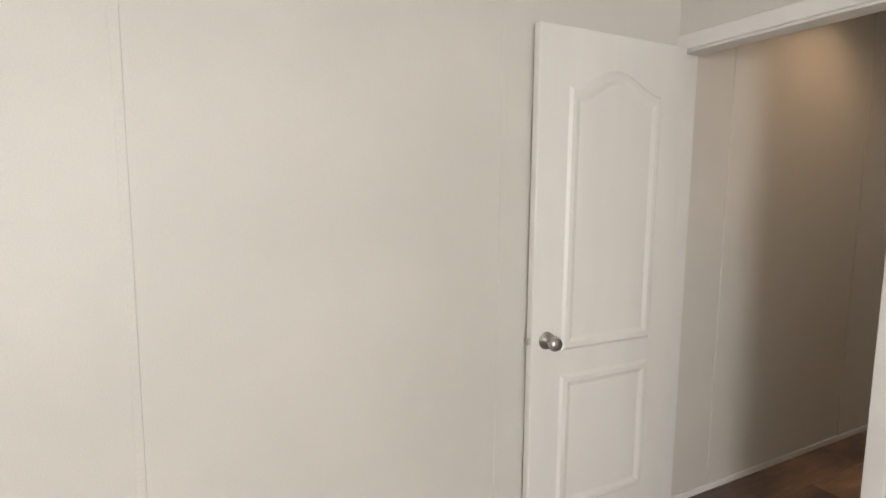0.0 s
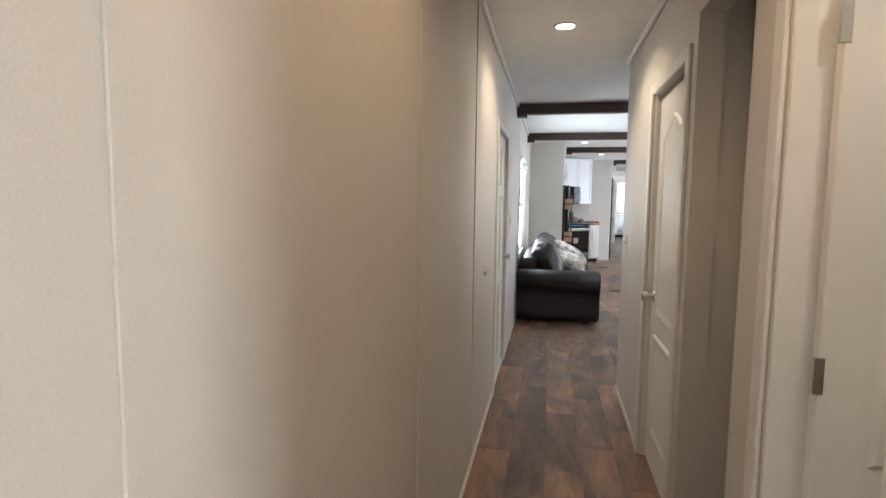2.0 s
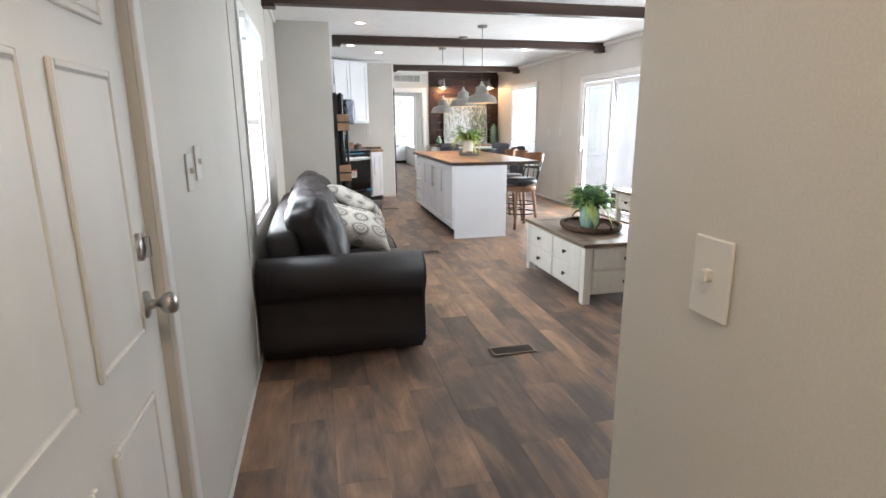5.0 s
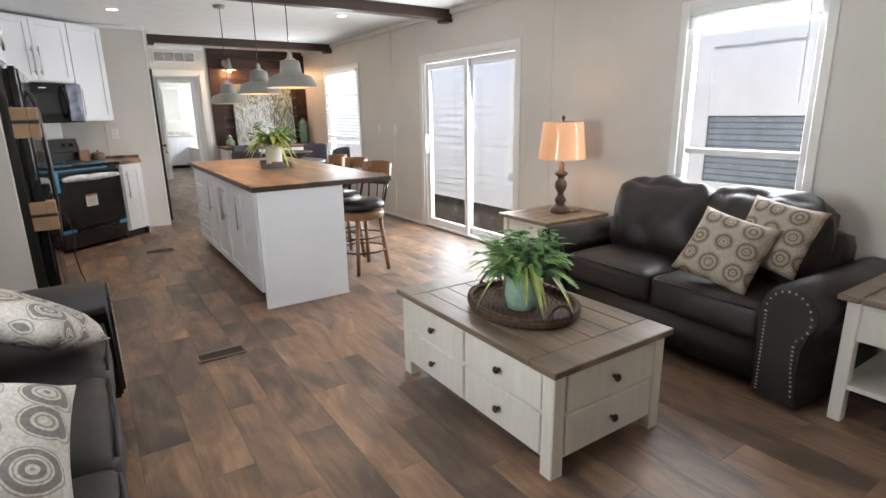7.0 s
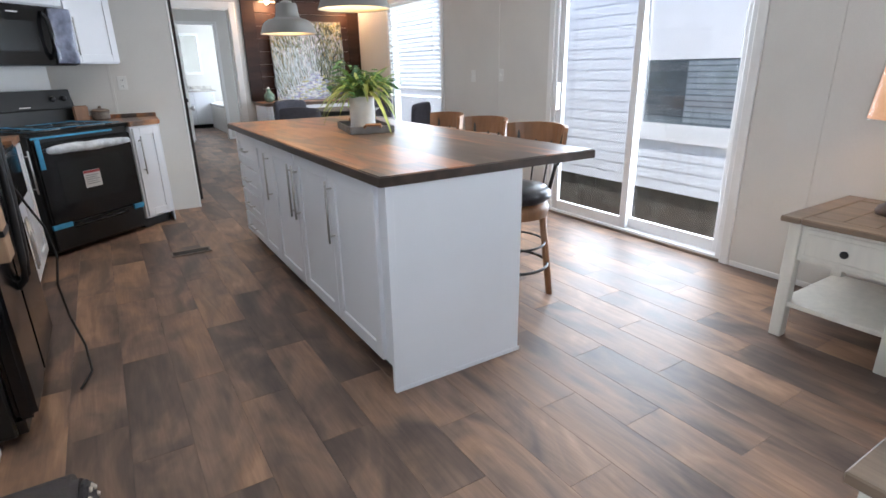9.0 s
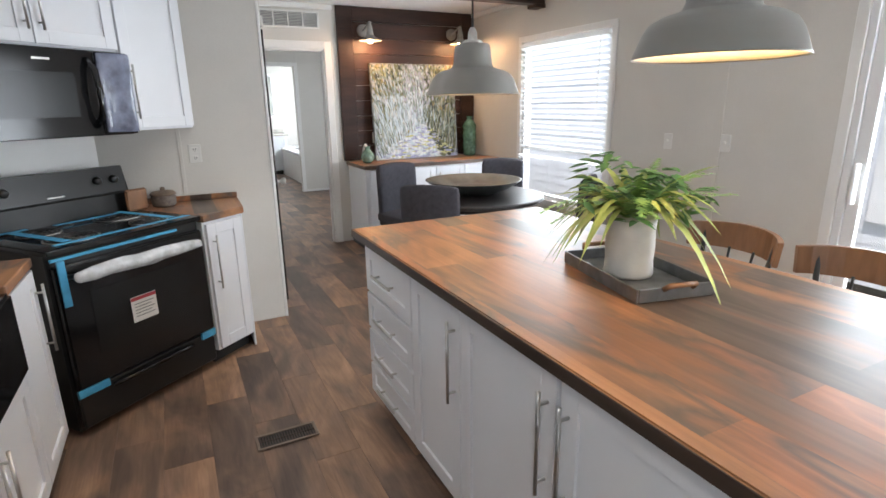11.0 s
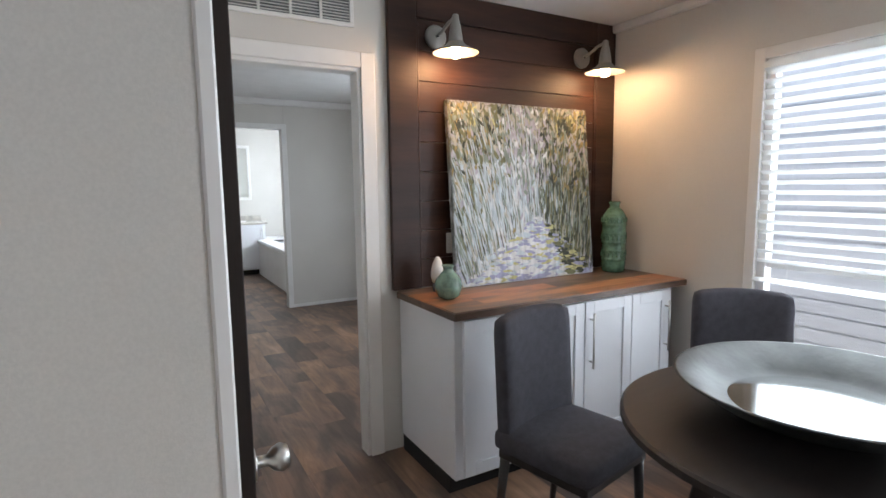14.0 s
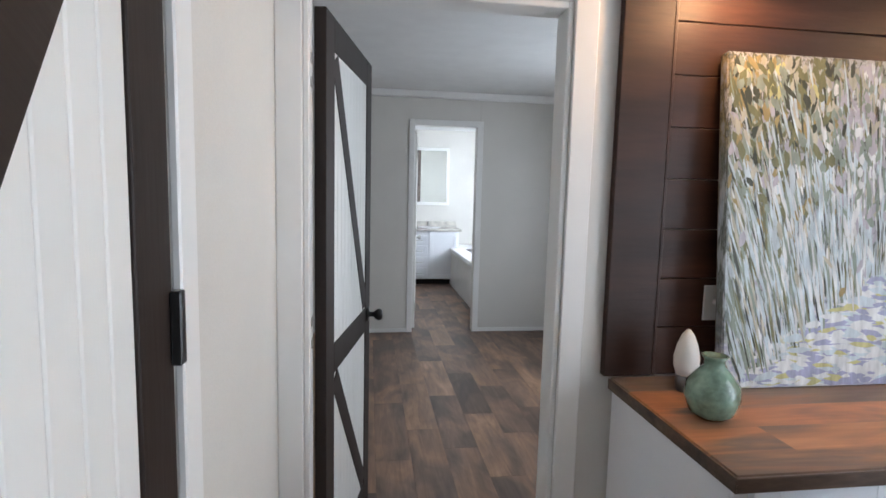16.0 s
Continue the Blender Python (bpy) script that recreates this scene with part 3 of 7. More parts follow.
# ---- structure ----
H = 2.50
XR = 4.545
YM = 12.25
structure("subfloor", boxes((-0.12, XR + 0.12, -7.6, 20.6, -0.16, -0.004)), SLOT, "dark sub-floor under the vinyl planks")
structure("ceiling", boxes((-0.12, XR + 0.12, -7.6, 20.6, H, H + 0.1)), CEIL, "white textured ceiling over the whole home")
FD = (0.62, 1.50)
W1 = (3.46, 4.46, 0.78, 2.02)
W2 = (3.82, 4.66, 0.72, 2.06)
SL = (6.40, 8.12, 0.0, 2.02)
W3 = (9.96, 11.23, 0.55, 2.09)
wall_with_holes("wall_left", 'Y', -0.12, 0.0, -7.6, 20.6, H, [(FD[0], FD[1], 0, 2.0), W1], "greige panelled outer wall with the front door and a window")
wall_with_holes("wall_right", 'Y', XR, XR + 0.12, -7.6, 20.6, H, [(-6.9, -5.5, 0.7, 2.05), W2, SL, W3, (13.4, 14.8, 0.75, 2.05), (17.2, 18.8, 1.05, 2.2)],
                "greige panelled outer wall with windows and the patio door")
structure("wall_back", boxes((0, XR, -7.6, -7.48, 0, H)), WALL, "greige wall closing the first bedroom")
wall_with_holes("wall_bedroom", 'X', -3.245, -3.15, 0.0, XR, H, [(0.012, 0.80, 0, 2.03)], "greige partition with the bedroom doorway")
wall_with_holes("wall_hall", 'Y', 0.935, 1.035, -3.15, 0.92, H, [(-2.36, -1.86, 0, 2.04), (-1.62, -1.01, 0, 2.2), (-0.87, -0.14, 0, 2.05)],
                "greige hallway wall with two doors and a recess")
structure("wall_hall_rooms", boxes((1.75, 1.85, -3.15, 0.92, 0, H), (1.035, 1.75, -0.98, -0.90, 0, H), (1.035, 1.75, -1.75, -1.70, 0, H), (1.035, 1.75, 0.82, 0.92, 0, H)),
          WALL, "greige walls of the small rooms beside the hallway")
structure("wall_diagonal", extruded([(0.935, 0.80), (0.97, 0.90), (1.03, 0.96), (1.27, 0.72), (2.50, 1.95), (2.26, 2.19), (2.29, 2.22), (XR, 2.22), (XR, 2.12), (2.66, 2.12), (2.58, 1.95), (1.30, 0.66), (1.10, 0.66)], 0, H, 'Z'), WALL, "greige angled wall round the television and shelves")
structure("wall_soffit", extruded([(1.03, 0.96), (1.26, 0.73), (2.49, 1.96), (2.26, 2.19)], 2.32, H, 'Z'), WALL, "greige soffit over the built-in shelves")
structure("wall_fridge", boxes((0, 0.60, 6.60, 6.70, 0, H)), WALL, "greige partition beside the refrigerator")
structure("wall_kitchen_back", boxes((0.0, 1.822, 10.29, 10.37, 0, H), (1.74, 1.822, 10.37, 10.60, 0, H)), WALL, "greige wall behind the kitchen corner")
structure("wall_range", extruded([(0.0, 9.63), (0.81, 10.29), (0.0, 10.29)], 0, H, 'Z'), TRIM, "white angled wall behind the range")
wall_with_holes("wall_passage", 'Y', 1.806, 1.886, 10.60, YM, H, [(10.60, 11.41, 0, 2.05)], "greige wall beside the bedroom doorway")
wall_with_holes("wall_master", 'X', YM, YM + 0.1, 0.0, XR, H, [(1.96, 2.76, 0, 2.07)], "greige partition with the main bedroom doorway")
wall_with_holes("wall_bath", 'X', 16.15, 16.25, 0.0, XR, H, [(2.61, 3.26, 0, 2.16)], "greige partition with the bathroom doorway")
structure("wall_end", boxes((0, XR, 19.55, 19.67, 0, H)), WALL, "greige wall behind the bathroom vanity")
structure("wall_utility", boxes((0.0, 0.1, 10.37, YM, 0, H)), WALL, "greige wall of the utility closet")


def trim_box(name, *specs, label="white painted trim", bevel=0.003, m=TRIM):
    return structure(name, boxes(*specs, bevel=bevel), m, label)


# battens over the panel joints
for y in (-2.865, -1.71, -0.52, 3.09, 5.4):
    trim_box("trim_batten_left", (0.0, 0.005, y - 0.012, y + 0.012, 0.03, H - 0.03), label="narrow greige batten over a panel joint", bevel=0.001, m=WALL)
for y in (-4.10, -5.25, -6.4):
    trim_box("trim_batten_bedroom", (0.0, 0.002, y - 0.012, y + 0.012, 0.03, H - 0.03), label="narrow greige batten over a panel joint", bevel=0.001, m=WALL)
for y in (2.72, 5.95, 8.9):
    trim_box("trim_batten_right", (XR - 0.005, XR, y - 0.012, y + 0.012, 0.03, H - 0.03), label="narrow greige batten over a panel joint", bevel=0.001, m=WALL)
for x in (1.26,):
    trim_box("trim_batten_kitchen", (x - 0.012, x + 0.012, 10.284, 10.29, 0.03, H - 0.03), label="narrow greige batten over a panel joint", bevel=0.001, m=WALL)
trim_box("trim_corner_kitchen", (1.808, 1.828, 10.283, 10.30, 0, H), label="white corner strip on the kitchen wall end")
for x in (2.05, 3.3):
    trim_box("trim_batten_bath", (x - 0.012, x + 0.012, 16.144, 16.15, 0.03, H - 0.03), label="narrow greige batten over a panel joint", bevel=0.001, m=WALL)

# baseboards and ceiling coves
trim_box("baseboard_left", (0, 0.009, -3.15, FD[0] - 0.07, 0, 0.035), (0, 0.009, FD[1] + 0.07, 6.6, 0, 0.035), (0, 0.009, -7.4, -3.26, 0, 0.035), label="thin white baseboard along the left wall")
trim_box("baseboard_right", (XR - 0.009, XR, 2.2, 6.33, 0, 0.035), (XR - 0.009, XR, 8.2, YM, 0, 0.035), label="thin white baseboard along the window wall")
trim_box("baseboard_hall", (0.926, 0.935, -0.07, 0.92, 0, 0.04), (0.926, 0.935, -3.13, -2.43, 0, 0.04), label="thin white baseboard in the hallway")
trim_box("baseboard_bath", (0, 2.55, 16.14, 16.15, 0, 0.04), (3.32, XR, 16.14, 16.15, 0, 0.04), label="thin white baseboard in the main bedroom")
for nm, spec in (("trim_cove_left", (0, 0.03, -3.15, 6.6, H - 0.03, H)), ("trim_cove_right", (XR - 0.035, XR, 2.16, YM, H - 0.05, H)),
                 ("trim_cove_hall", (0.905, 0.935, -3.15, 0.92, H - 0.03, H)), ("trim_cove_bath", (0, XR, 16.09, 16.15, H - 0.07, H)),
                 ("trim_cove_kitchen", (0.81, 1.822, 10.255, 10.29, H - 0.05, H)), ("trim_cove_master", (1.886, 2.87, YM - 0.03, YM, H - 0.05, H))):
    trim_box(nm, spec, label="narrow white cove where wall meets ceiling", bevel=0.008)


def casing_y(name, x, side, y0, y1, z1, w=0.06, d=0.014, label="white door casing"):
    """Casing round an opening in a wall along y; side is the way it stands proud."""
    a, c = (x, x + side * d) if side > 0 else (x + side * d, x)
    trim_box(name, (a, c, y0 - w, y0, 0, z1 + w), (a, c, y1, y1 + w, 0, z1 + w), (a, c, y0, y1, z1, z1 + w), label=label)


def casing_x(name, y, side, x0, x1, z1, w=0.06, d=0.014, label="white door casing"):
    a, c = (y, y + side * d) if side > 0 else (y + side * d, y)
    trim_box(name, (x0 - w, x0, a, c, 0, z1 + w), (x1, x1 + w, a, c, 0, z1 + w), (x0, x1, a, c, z1, z1 + w), label=label)


trim_box("trim_casing_bedroom", (0.79, 0.85, -3.259, -3.245, 0, 2.085), (0.0, 0.79, -3.259, -3.245, 2.025, 2.085), label="white door casing")
trim_box("trim_casing_bedroom_hall", (0.79, 0.85, -3.15, -3.136, 0, 2.085), (0.0, 0.79, -3.15, -3.136, 2.025, 2.085), label="white door casing")
trim_box("trim_jamb_bedroom", (0.0, 0.024, -3.245, -3.15, 0, 2.03), (0.788, 0.80, -3.245, -3.15, 0, 2.03), (0.024, 0.788, -3.245, -3.15, 2.016, 2.03), label="white door jamb")
casing_y("trim_casing_hall_door", 0.935, -1, -0.87, -0.14, 2.05)
casing_y("trim_casing_closet", 0.935, -1, -2.36, -1.86, 2.04)
trim_box("trim_jamb_closet", (0.937, 1.033, -1.874, -1.86, 0, 2.04), (0.937, 1.033, -2.36, -2.346, 0, 2.04), label="white door jamb")
casing_y("trim_casing_front", 0.0, 1, FD[0], FD[1], 2.0, 0.055)
trim_box("trim_casing_utility", (1.886, 1.90, 11.41, 11.48, 0, 2.12), (1.886, 1.90, 10.60, 11.41, 2.05, 2.12), label="white door casing")
casing_x("trim_casing_master", YM, -1, 1.96, 2.76, 2.07, 0.075)
trim_box("trim_jamb_master", (1.96, 1.978, YM, YM + 0.1, 0, 2.07), (2.742, 2.76, YM, YM + 0.1, 0, 2.07), (1.978, 2.742, YM, YM + 0.1, 2.05, 2.07), label="white door jamb")
casing_x("trim_casing_bath", 16.15, -1, 2.61, 3.26, 2.16)
casing_x("trim_casing_bath_inner", 16.25, 1, 2.61, 3.26, 2.16)


# ---- ceiling beams ----
def beam(x0, x1, y):
    ob = tagged(mesh_object("beam", boxes((x0, x1, y - 0.06, y + 0.06, H - 0.105, H - 0.002), bevel=0.004), BEAM), "dark espresso wooden beam under the ceiling", "ceiling beam", "ceiling beams")
    for xx in ((x0, x0 + 0.11), (x1 - 0.11, x1)):
        part("end_block", boxes((xx[0], xx[1], y - 0.072, y + 0.072, H - 0.135, H - 0.1), bevel=0.004), BEAM, ob)
    return ob


beam(0.003, XR - 0.003, 2.66)
beam(0.003, XR - 0.003, 5.25)
beam(0.66, XR - 0.003, 7.54)
beam(1.89, XR - 0.003, 10.94)


# ---- windows ----
def window_unit(name, x, side, y0, y1, z0, z1, sash, label):
    """A vinyl single-hung window in a wall along y; side points indoors."""
    d = 0.07
    a, c = (x - side * d, x - side * 0.01)
    lo, hi = min(a, c), max(a, c)
    w = thing(name, x, (y0 + y1) / 2, z0, 0, label)
    w["kind"] = "structure"
    T = Matrix.Translation((-x, -(y0 + y1) / 2, -z0))
    f = 0.045
    part("window_frame", moved(boxes((lo, hi, y0, y0 + f, z0, z1), (lo, hi, y1 - f, y1, z0, z1), (lo, hi, y0 + f, y1 - f, z1 - f, z1), (lo, hi, y0 + f, y1 - f, z0, z0 + f), bevel=0.003), T), VINYLW, w)
    part("sash_rail", moved(boxes((lo + 0.008, hi - 0.008, y0 + f, y1 - f, sash - 0.02, sash + 0.02), bevel=0.003), T), VINYLW, w)
    for zz0, zz1 in ((z0 + f, sash - 0.02), (sash + 0.02, z1 - f)):
        p = part("pane", moved(boxes(((lo + hi) / 2 - 0.003, (lo + hi) / 2 + 0.003, y0 + f, y1 - f, zz0, zz1)), T), GLASS, w)
        p.visible_shadow = False
    cs = (x, x + side * 0.014) if side > 0 else (x + side * 0.014, x)
    part("window_casing", moved(boxes((*cs, y0 - 0.055, y0, z0 - 0.055, z1 + 0.055), (*cs, y1, y1 + 0.055, z0 - 0.055, z1 + 0.055), (*cs, y0, y1, z1, z1 + 0.055), (*cs, y0, y1, z0 - 0.055, z0), bevel=0.003), T), TRIM, w)
    return w


window_unit("window_1", 0.0, 1, *W1, 1.40, "white vinyl window behind the sofa")
window_unit("window_2", XR, -1, *W2, 1.13, "white vinyl window behind the loveseat")
window_unit("window_3", XR, -1, *W3, 1.05, "white vinyl window beside the dining table")
window_unit("window_4", XR, -1, -6.9, -5.5, 0.7, 2.05, 1.4, "white vinyl window of the first bedroom")
window_unit("window_5", XR, -1, 13.4, 14.8, 0.75, 2.05, 1.4, "white vinyl window of the main bedroom")
window_unit("window_6", XR, -1, 17.2, 18.8, 1.05, 2.2, 1.6, "white vinyl window over the bathtub")


def blinds(x, y0, y1, z0, z1, pitch, label, tilt=28):
    b = thing("window_blind", x, (y0 + y1) / 2, z1, 0, label, "blind", "window blinds")
    w = y1 - y0
    part("headrail", boxes((-0.02, 0.02, -w / 2, w / 2, -0.035, 0), bevel=0.003), BLIND, b)
    n = int((z1 - z0 - 0.06) / pitch)
    slat = None
    for i in range(n):
        if slat is None:
            bm = extruded([(-0.025, 0), (0, 0.004), (0.025, 0), (0.025, 0.0012), (0, 0.0052), (-0.025, 0.0012)], -w / 2 + 0.004, w / 2 - 0.004, 'Y')
            slat = part("slat", bm, BLIND, b, m=pose(0, 0, -0.05 - i * pitch, 0, tilt, 0))
        else:
            o = new("slat", slat.data)
            o.parent = b
            o.matrix_basis = pose(0, 0, -0.05 - i * pitch, 0, tilt, 0)
    part("bottom_rail", boxes((-0.018, 0.018, -w / 2, w / 2, -(z1 - z0), -(z1 - z0) + 0.022), bevel=0.004), BLIND, b)
    for yy in (-w * 0.38, w * 0.38):
        part("ladder_cord", tube([(0.024, yy, -0.02), (0.024, yy, -(z1 - z0) + 0.01)], 0.0015, 5), BLIND, b)
    part("wand", tube([(-0.035, -w * 0.44, -0.03), (-0.035, -w * 0.44, -0.62)], 0.004, 6), PLASTW, b)
    return b


blinds(XR - 0.024 + 0.0, W3[0] + 0.01, W3[1] - 0.01, 0.96, W3[3] - 0.02, 0.050, "white slatted blind lowered over the dining window", 26)
blinds(0.024, W1[0] + 0.02, W1[1] - 0.02, W1[3] - 0.17, W1[3] - 0.01, 0.012, "white slatted blind pulled up in the sofa window", 0)
blinds(XR - 0.024, W2[0] + 0.02, W2[1] - 0.02, W2[3] - 0.15, W2[3] - 0.005, 0.012, "white slatted blind pulled up in the loveseat window", 0)

# ---- sliding patio door ----
sd = thing("door_patio", XR, (SL[0] + SL[1]) / 2, 0, 0, "white vinyl sliding glass patio door, closed")
sd["kind"] = "structure"
ya, yb = SL[0] - (SL[0] + SL[1]) / 2, SL[1] - (SL[0] + SL[1]) / 2
part("door_frame", boxes((0.0, 0.11, ya, ya + 0.04, 0, 2.02), (0.0, 0.11, yb - 0.04, yb, 0, 2.02), (0.0, 0.11, ya + 0.04, yb - 0.04, 1.98, 2.02), (0.0, 0.11, ya + 0.04, yb - 0.04, 0, 0.035), bevel=0.003), VINYLW, sd)
for k, (p0, p1, dx) in enumerate(((ya + 0.04, 0.04, 0.065), (-0.03, yb - 0.04, 0.02))):
    pan = part("sliding_panel", boxes((dx, dx + 0.035, p0, p0 + 0.065, 0.035, 1.98), (dx, dx + 0.035, p1 - 0.065, p1, 0.035, 1.98), (dx, dx + 0.035, p0 + 0.065, p1 - 0.065, 1.91, 1.98), (dx, dx + 0.035, p0 + 0.065, p1 - 0.065, 0.035, 0.12), bevel=0.003), VINYLW, sd)
    g = part("glass", boxes((dx + 0.014, dx + 0.02, p0 + 0.065, p1 - 0.065, 0.12, 1.91)), GLASS, pan)
    g.visible_shadow = False
part("handle", boxes((-0.03, 0.02, yb - 0.085, yb - 0.062, 0.93, 1.16), bevel=0.006), VINYLW, sd)
part("casing", boxes((-0.014, 0, ya - 0.06, ya, 0, 2.08), (-0.014, 0, yb, yb + 0.06, 0, 2.08), (-0.014, 0, ya, yb, 2.02, 2.08), bevel=0.003), TRIM, sd)
part("track", boxes((-0.012, 0.0, ya, yb, 0.0, 0.02), bevel=0.003), REGF, sd)


# ---- outside ----
structure("ground", boxes((-400, 400, -400, 400, -0.95, -0.85)), GROUND, "dry grassy ground round the home")
XN = 6.6
nb = thing("neighbour_house", XN, 8, -0.85, 0, "white lap-sided neighbouring home with grey skirting", "house")
part("wall", boxes((0.012, 4.5, -16, 16, 0.72, 4.3)), SIDING, nb)
part("skirting", boxes((0.06, 4.4, -15.9, 15.9, 0, 0.72)), SKIRT, nb, "grey-brown skirting")
board = None
for i in range(28):
    z = 0.72 + i * 0.125
    if board is None:
        bm = bmesh.new()
        vs = [bm.verts.new(c) for c in ((0.006, -16, 0), (0.006, 16, 0), (0.011, 16, 0.126), (0.011, -16, 0.126), (0.012, -16, 0), (0.012, 16, 0))]
        bm.faces.new((vs[0], vs[1], vs[2], vs[3]))
        bm.faces.new((vs[0], vs[4], vs[5], vs[1]))
        board = part("siding_board", bm, SIDING, nb, m=pose(0, 0, z))
    else:
        o = new("siding_board", board.data)
        o.parent = nb
        o.matrix_basis = pose(0, 0, z)
part("roof", extruded([(-0.3, 4.25), (5.2, 4.25), (2.3, 5.1)], -16.4, 16.4, 'Y'), SKIRT, nb, "grey shingled roof")
for wy, hw in ((0.14, 0.58), (-2.85, 0.50)):
    wn_ = part("window", boxes((-0.03, 0.02, wy - hw - 0.15, wy - hw, 1.30, 3.0), (-0.03, 0.02, wy + hw, wy + hw + 0.15, 1.30, 3.0), (-0.03, 0.02, wy - hw, wy + hw, 2.88, 3.0), (-0.03, 0.02, wy - hw, wy + hw, 1.30, 1.50), (-0.025, 0.0, wy - hw, wy + hw, 2.19, 2.26)), VINYLW, nb, "white-framed window")
    part("pane", boxes((-0.012, -0.004, wy - hw, wy + hw, 1.50, 2.19)), GREYPANE, wn_, "grey reflecting pane")
    if wy > 0:
        part("inner_shade", boxes((-0.016, -0.0125, wy + hw * 0.12, wy + hw - 0.03, 1.58, 2.17)), DARKPANE, wn_, "dark gap beside the blind")
    part("pane", boxes((-0.02, -0.012, wy - hw, wy + hw, 2.26, 2.88)), VINYLW, wn_, "pane with a drawn white blind")
    for k in range(11):
        part("blind_slat", boxes((-0.016, -0.0125, wy - hw + 0.02, wy + hw * (0.1 if wy > 0 else 0.96), 1.53 + k * 0.06, 1.575 + k * 0.06)), SLATG, wn_)
nb2 = thing("shed_house", -2.6, 4, -0.85, 0, "white neighbouring home seen through the sofa window", "house")
part("wall", boxes((-3, 0, -12, 14, 0.5, 3.4)), SIDING, nb2)
part("skirting", boxes((-2.9, -0.05, -11.9, 13.9, 0, 0.5)), SKIRT, nb2)
part("roof", extruded([(-3.3, 3.4), (0.3, 3.4), (-1.5, 4.2)], -12.3, 14.3, 'Y'), SKIRT, nb2)


# ---- doors ----
def arch_door(name, w, h, label, knob_at, stile=0.12):
    """A white moulded two-panel door: hinge at x = 0, leaf along +x, faces to -y and +y. The upper panel has an arched top."""
    d = thing(name, 0, 0, 0, 0, label)
    d["kind"] = "structure"
    t = 0.035
    part("leaf", boxes((0, w, -t / 2, t / 2, 0.012, h), bevel=0.003), DOORW, d)

    def outline(inset, z0, z1, arch):
        x0, x1 = stile + inset, w - stile - inset
        pts = [(x0, z0 + inset), (x1, z0 + inset), (x1, z1 - inset)]
        if arch:
            n = 14
            for i in range(1, n):
                s = i / n
                pts.append((x1 + (x0 - x1) * s, z1 - inset + 0.075 * 0.5 * (1 - math.cos(2 * math.pi * s)) * (1 if 0.0 < s < 1 else 0)))
        pts.append((x0, z1 - inset))
        return pts
    for side in (-1, 1):
        for z0, z1, arch in ((0.85, h - 0.205, True), (0.2, 0.755, False)):
            bm = bmesh.new()
            loops = []
            for inset, depth in ((0.0, 0.0005), (0.012, 0.009), (0.03, 0.009), (0.05, 0.002)):
                loops.append([bm.verts.new((x, side * (t / 2 + depth), z)) for x, z in outline(inset, z0, z1, arch)])
            for a, c in zip(loops, loops[1:]):
                n = len(a)
                for i in range(n):
                    bm.faces.new((a[i], a[(i + 1) % n], c[(i + 1) % n], c[i]))
            bm.faces.new(loops[-1])
            part("raised_panel", bm, DOORW, d)
        if knob_at:
            kx, kz = knob_at
            k = part("door_knob", lathe([(0.033, 0), (0.033, 0.006), (0.012, 0.01), (0.011, 0.03), (0.022, 0.04), (0.028, 0.055), (0.022, 0.068), (0.0, 0.071)], 20), NICKEL, d, "brushed nickel knob", True,
                     pose(kx, side * t / 2, kz, -90 * side, 0, 0))
    if knob_at:
        part("latch", boxes((w - 0.001, w + 0.012, -0.008, 0.008, knob_at[1] - 0.012, knob_at[1] + 0.012), bevel=0.003), NICKEL, d, "brushed nickel latch")
    for hz in (0.2, 1.02, 1.83):
        part("hinge", boxes((-0.012, 0.012, -t / 2 - 0.004, -t / 2 + 0.006, hz, hz + 0.09), bevel=0.001), NICKEL, d)
    return d


bd = arch_door("door_bedroom", 0.73, 2.03, "white moulded two-panel bedroom door, wide open", (0.665, 0.90), 0.135)
bd.matrix_basis = pose(0.042, -3.262, 0, 0, 0, -90.5)
hd = arch_door("door_hall", 0.70, 2.03, "white moulded two-panel door, closed", (0.06, 0.95))
hd.matrix_basis = pose(0.985, -0.86, 0, 0, 0, 90)
for o in hd.children:
    if o.name.startswith("door_knob"):
        o.matrix_basis = pose(0.63, 0.0175 if o.matrix_basis.translation.y > 0 else -0.0175, 0.95, -90 if o.matrix_basis.translation.y > 0 else 90, 0, 0)
trim_box("trim_stop_hall", (0.94, 1.03, -0.155, -0.142, 0, 2.05), (0.94, 1.03, -0.868, -0.856, 0, 2.05), label="white door jamb")
cd = arch_door("door_closet", 0.62, 2.03, "white moulded two-panel closet door, open inwards", None)
cd.matrix_basis = pose(1.025, -1.897, 0, 0, 0, 1)

# front door with six panels
fdoor = thing("door_front", -0.02, FD[0], 0, 0, "white six-panel front door, closed")
fdoor["kind"] = "structure"
wf = FD[1] - FD[0]
part("leaf", boxes((-0.045, 0.0, 0.012, wf - 0.012, 0.01, 1.99), bevel=0.003), DOORW, fdoor)
for c0, c1 in ((0.14, wf / 2 - 0.06), (wf / 2 + 0.06, wf - 0.14)):
    for z0, z1 in ((0.2, 0.75), (0.93, 1.48), (1.6, 1.86)):
        part("raised_panel", boxes((-0.001, 0.006, c0, c1, z0, z1), bevel=0.006), DOORW, fdoor)
        part("panel_bead", boxes((-0.001, 0.009, c0 - 0.015, c0, z0 - 0.015, z1 + 0.015), (-0.001, 0.009, c1, c1 + 0.015, z0 - 0.015, z1 + 0.015), (-0.001, 0.009, c0, c1, z0 - 0.015, z0), (-0.001, 0.009, c0, c1, z1, z1 + 0.015), bevel=0.003), DOORW, fdoor)
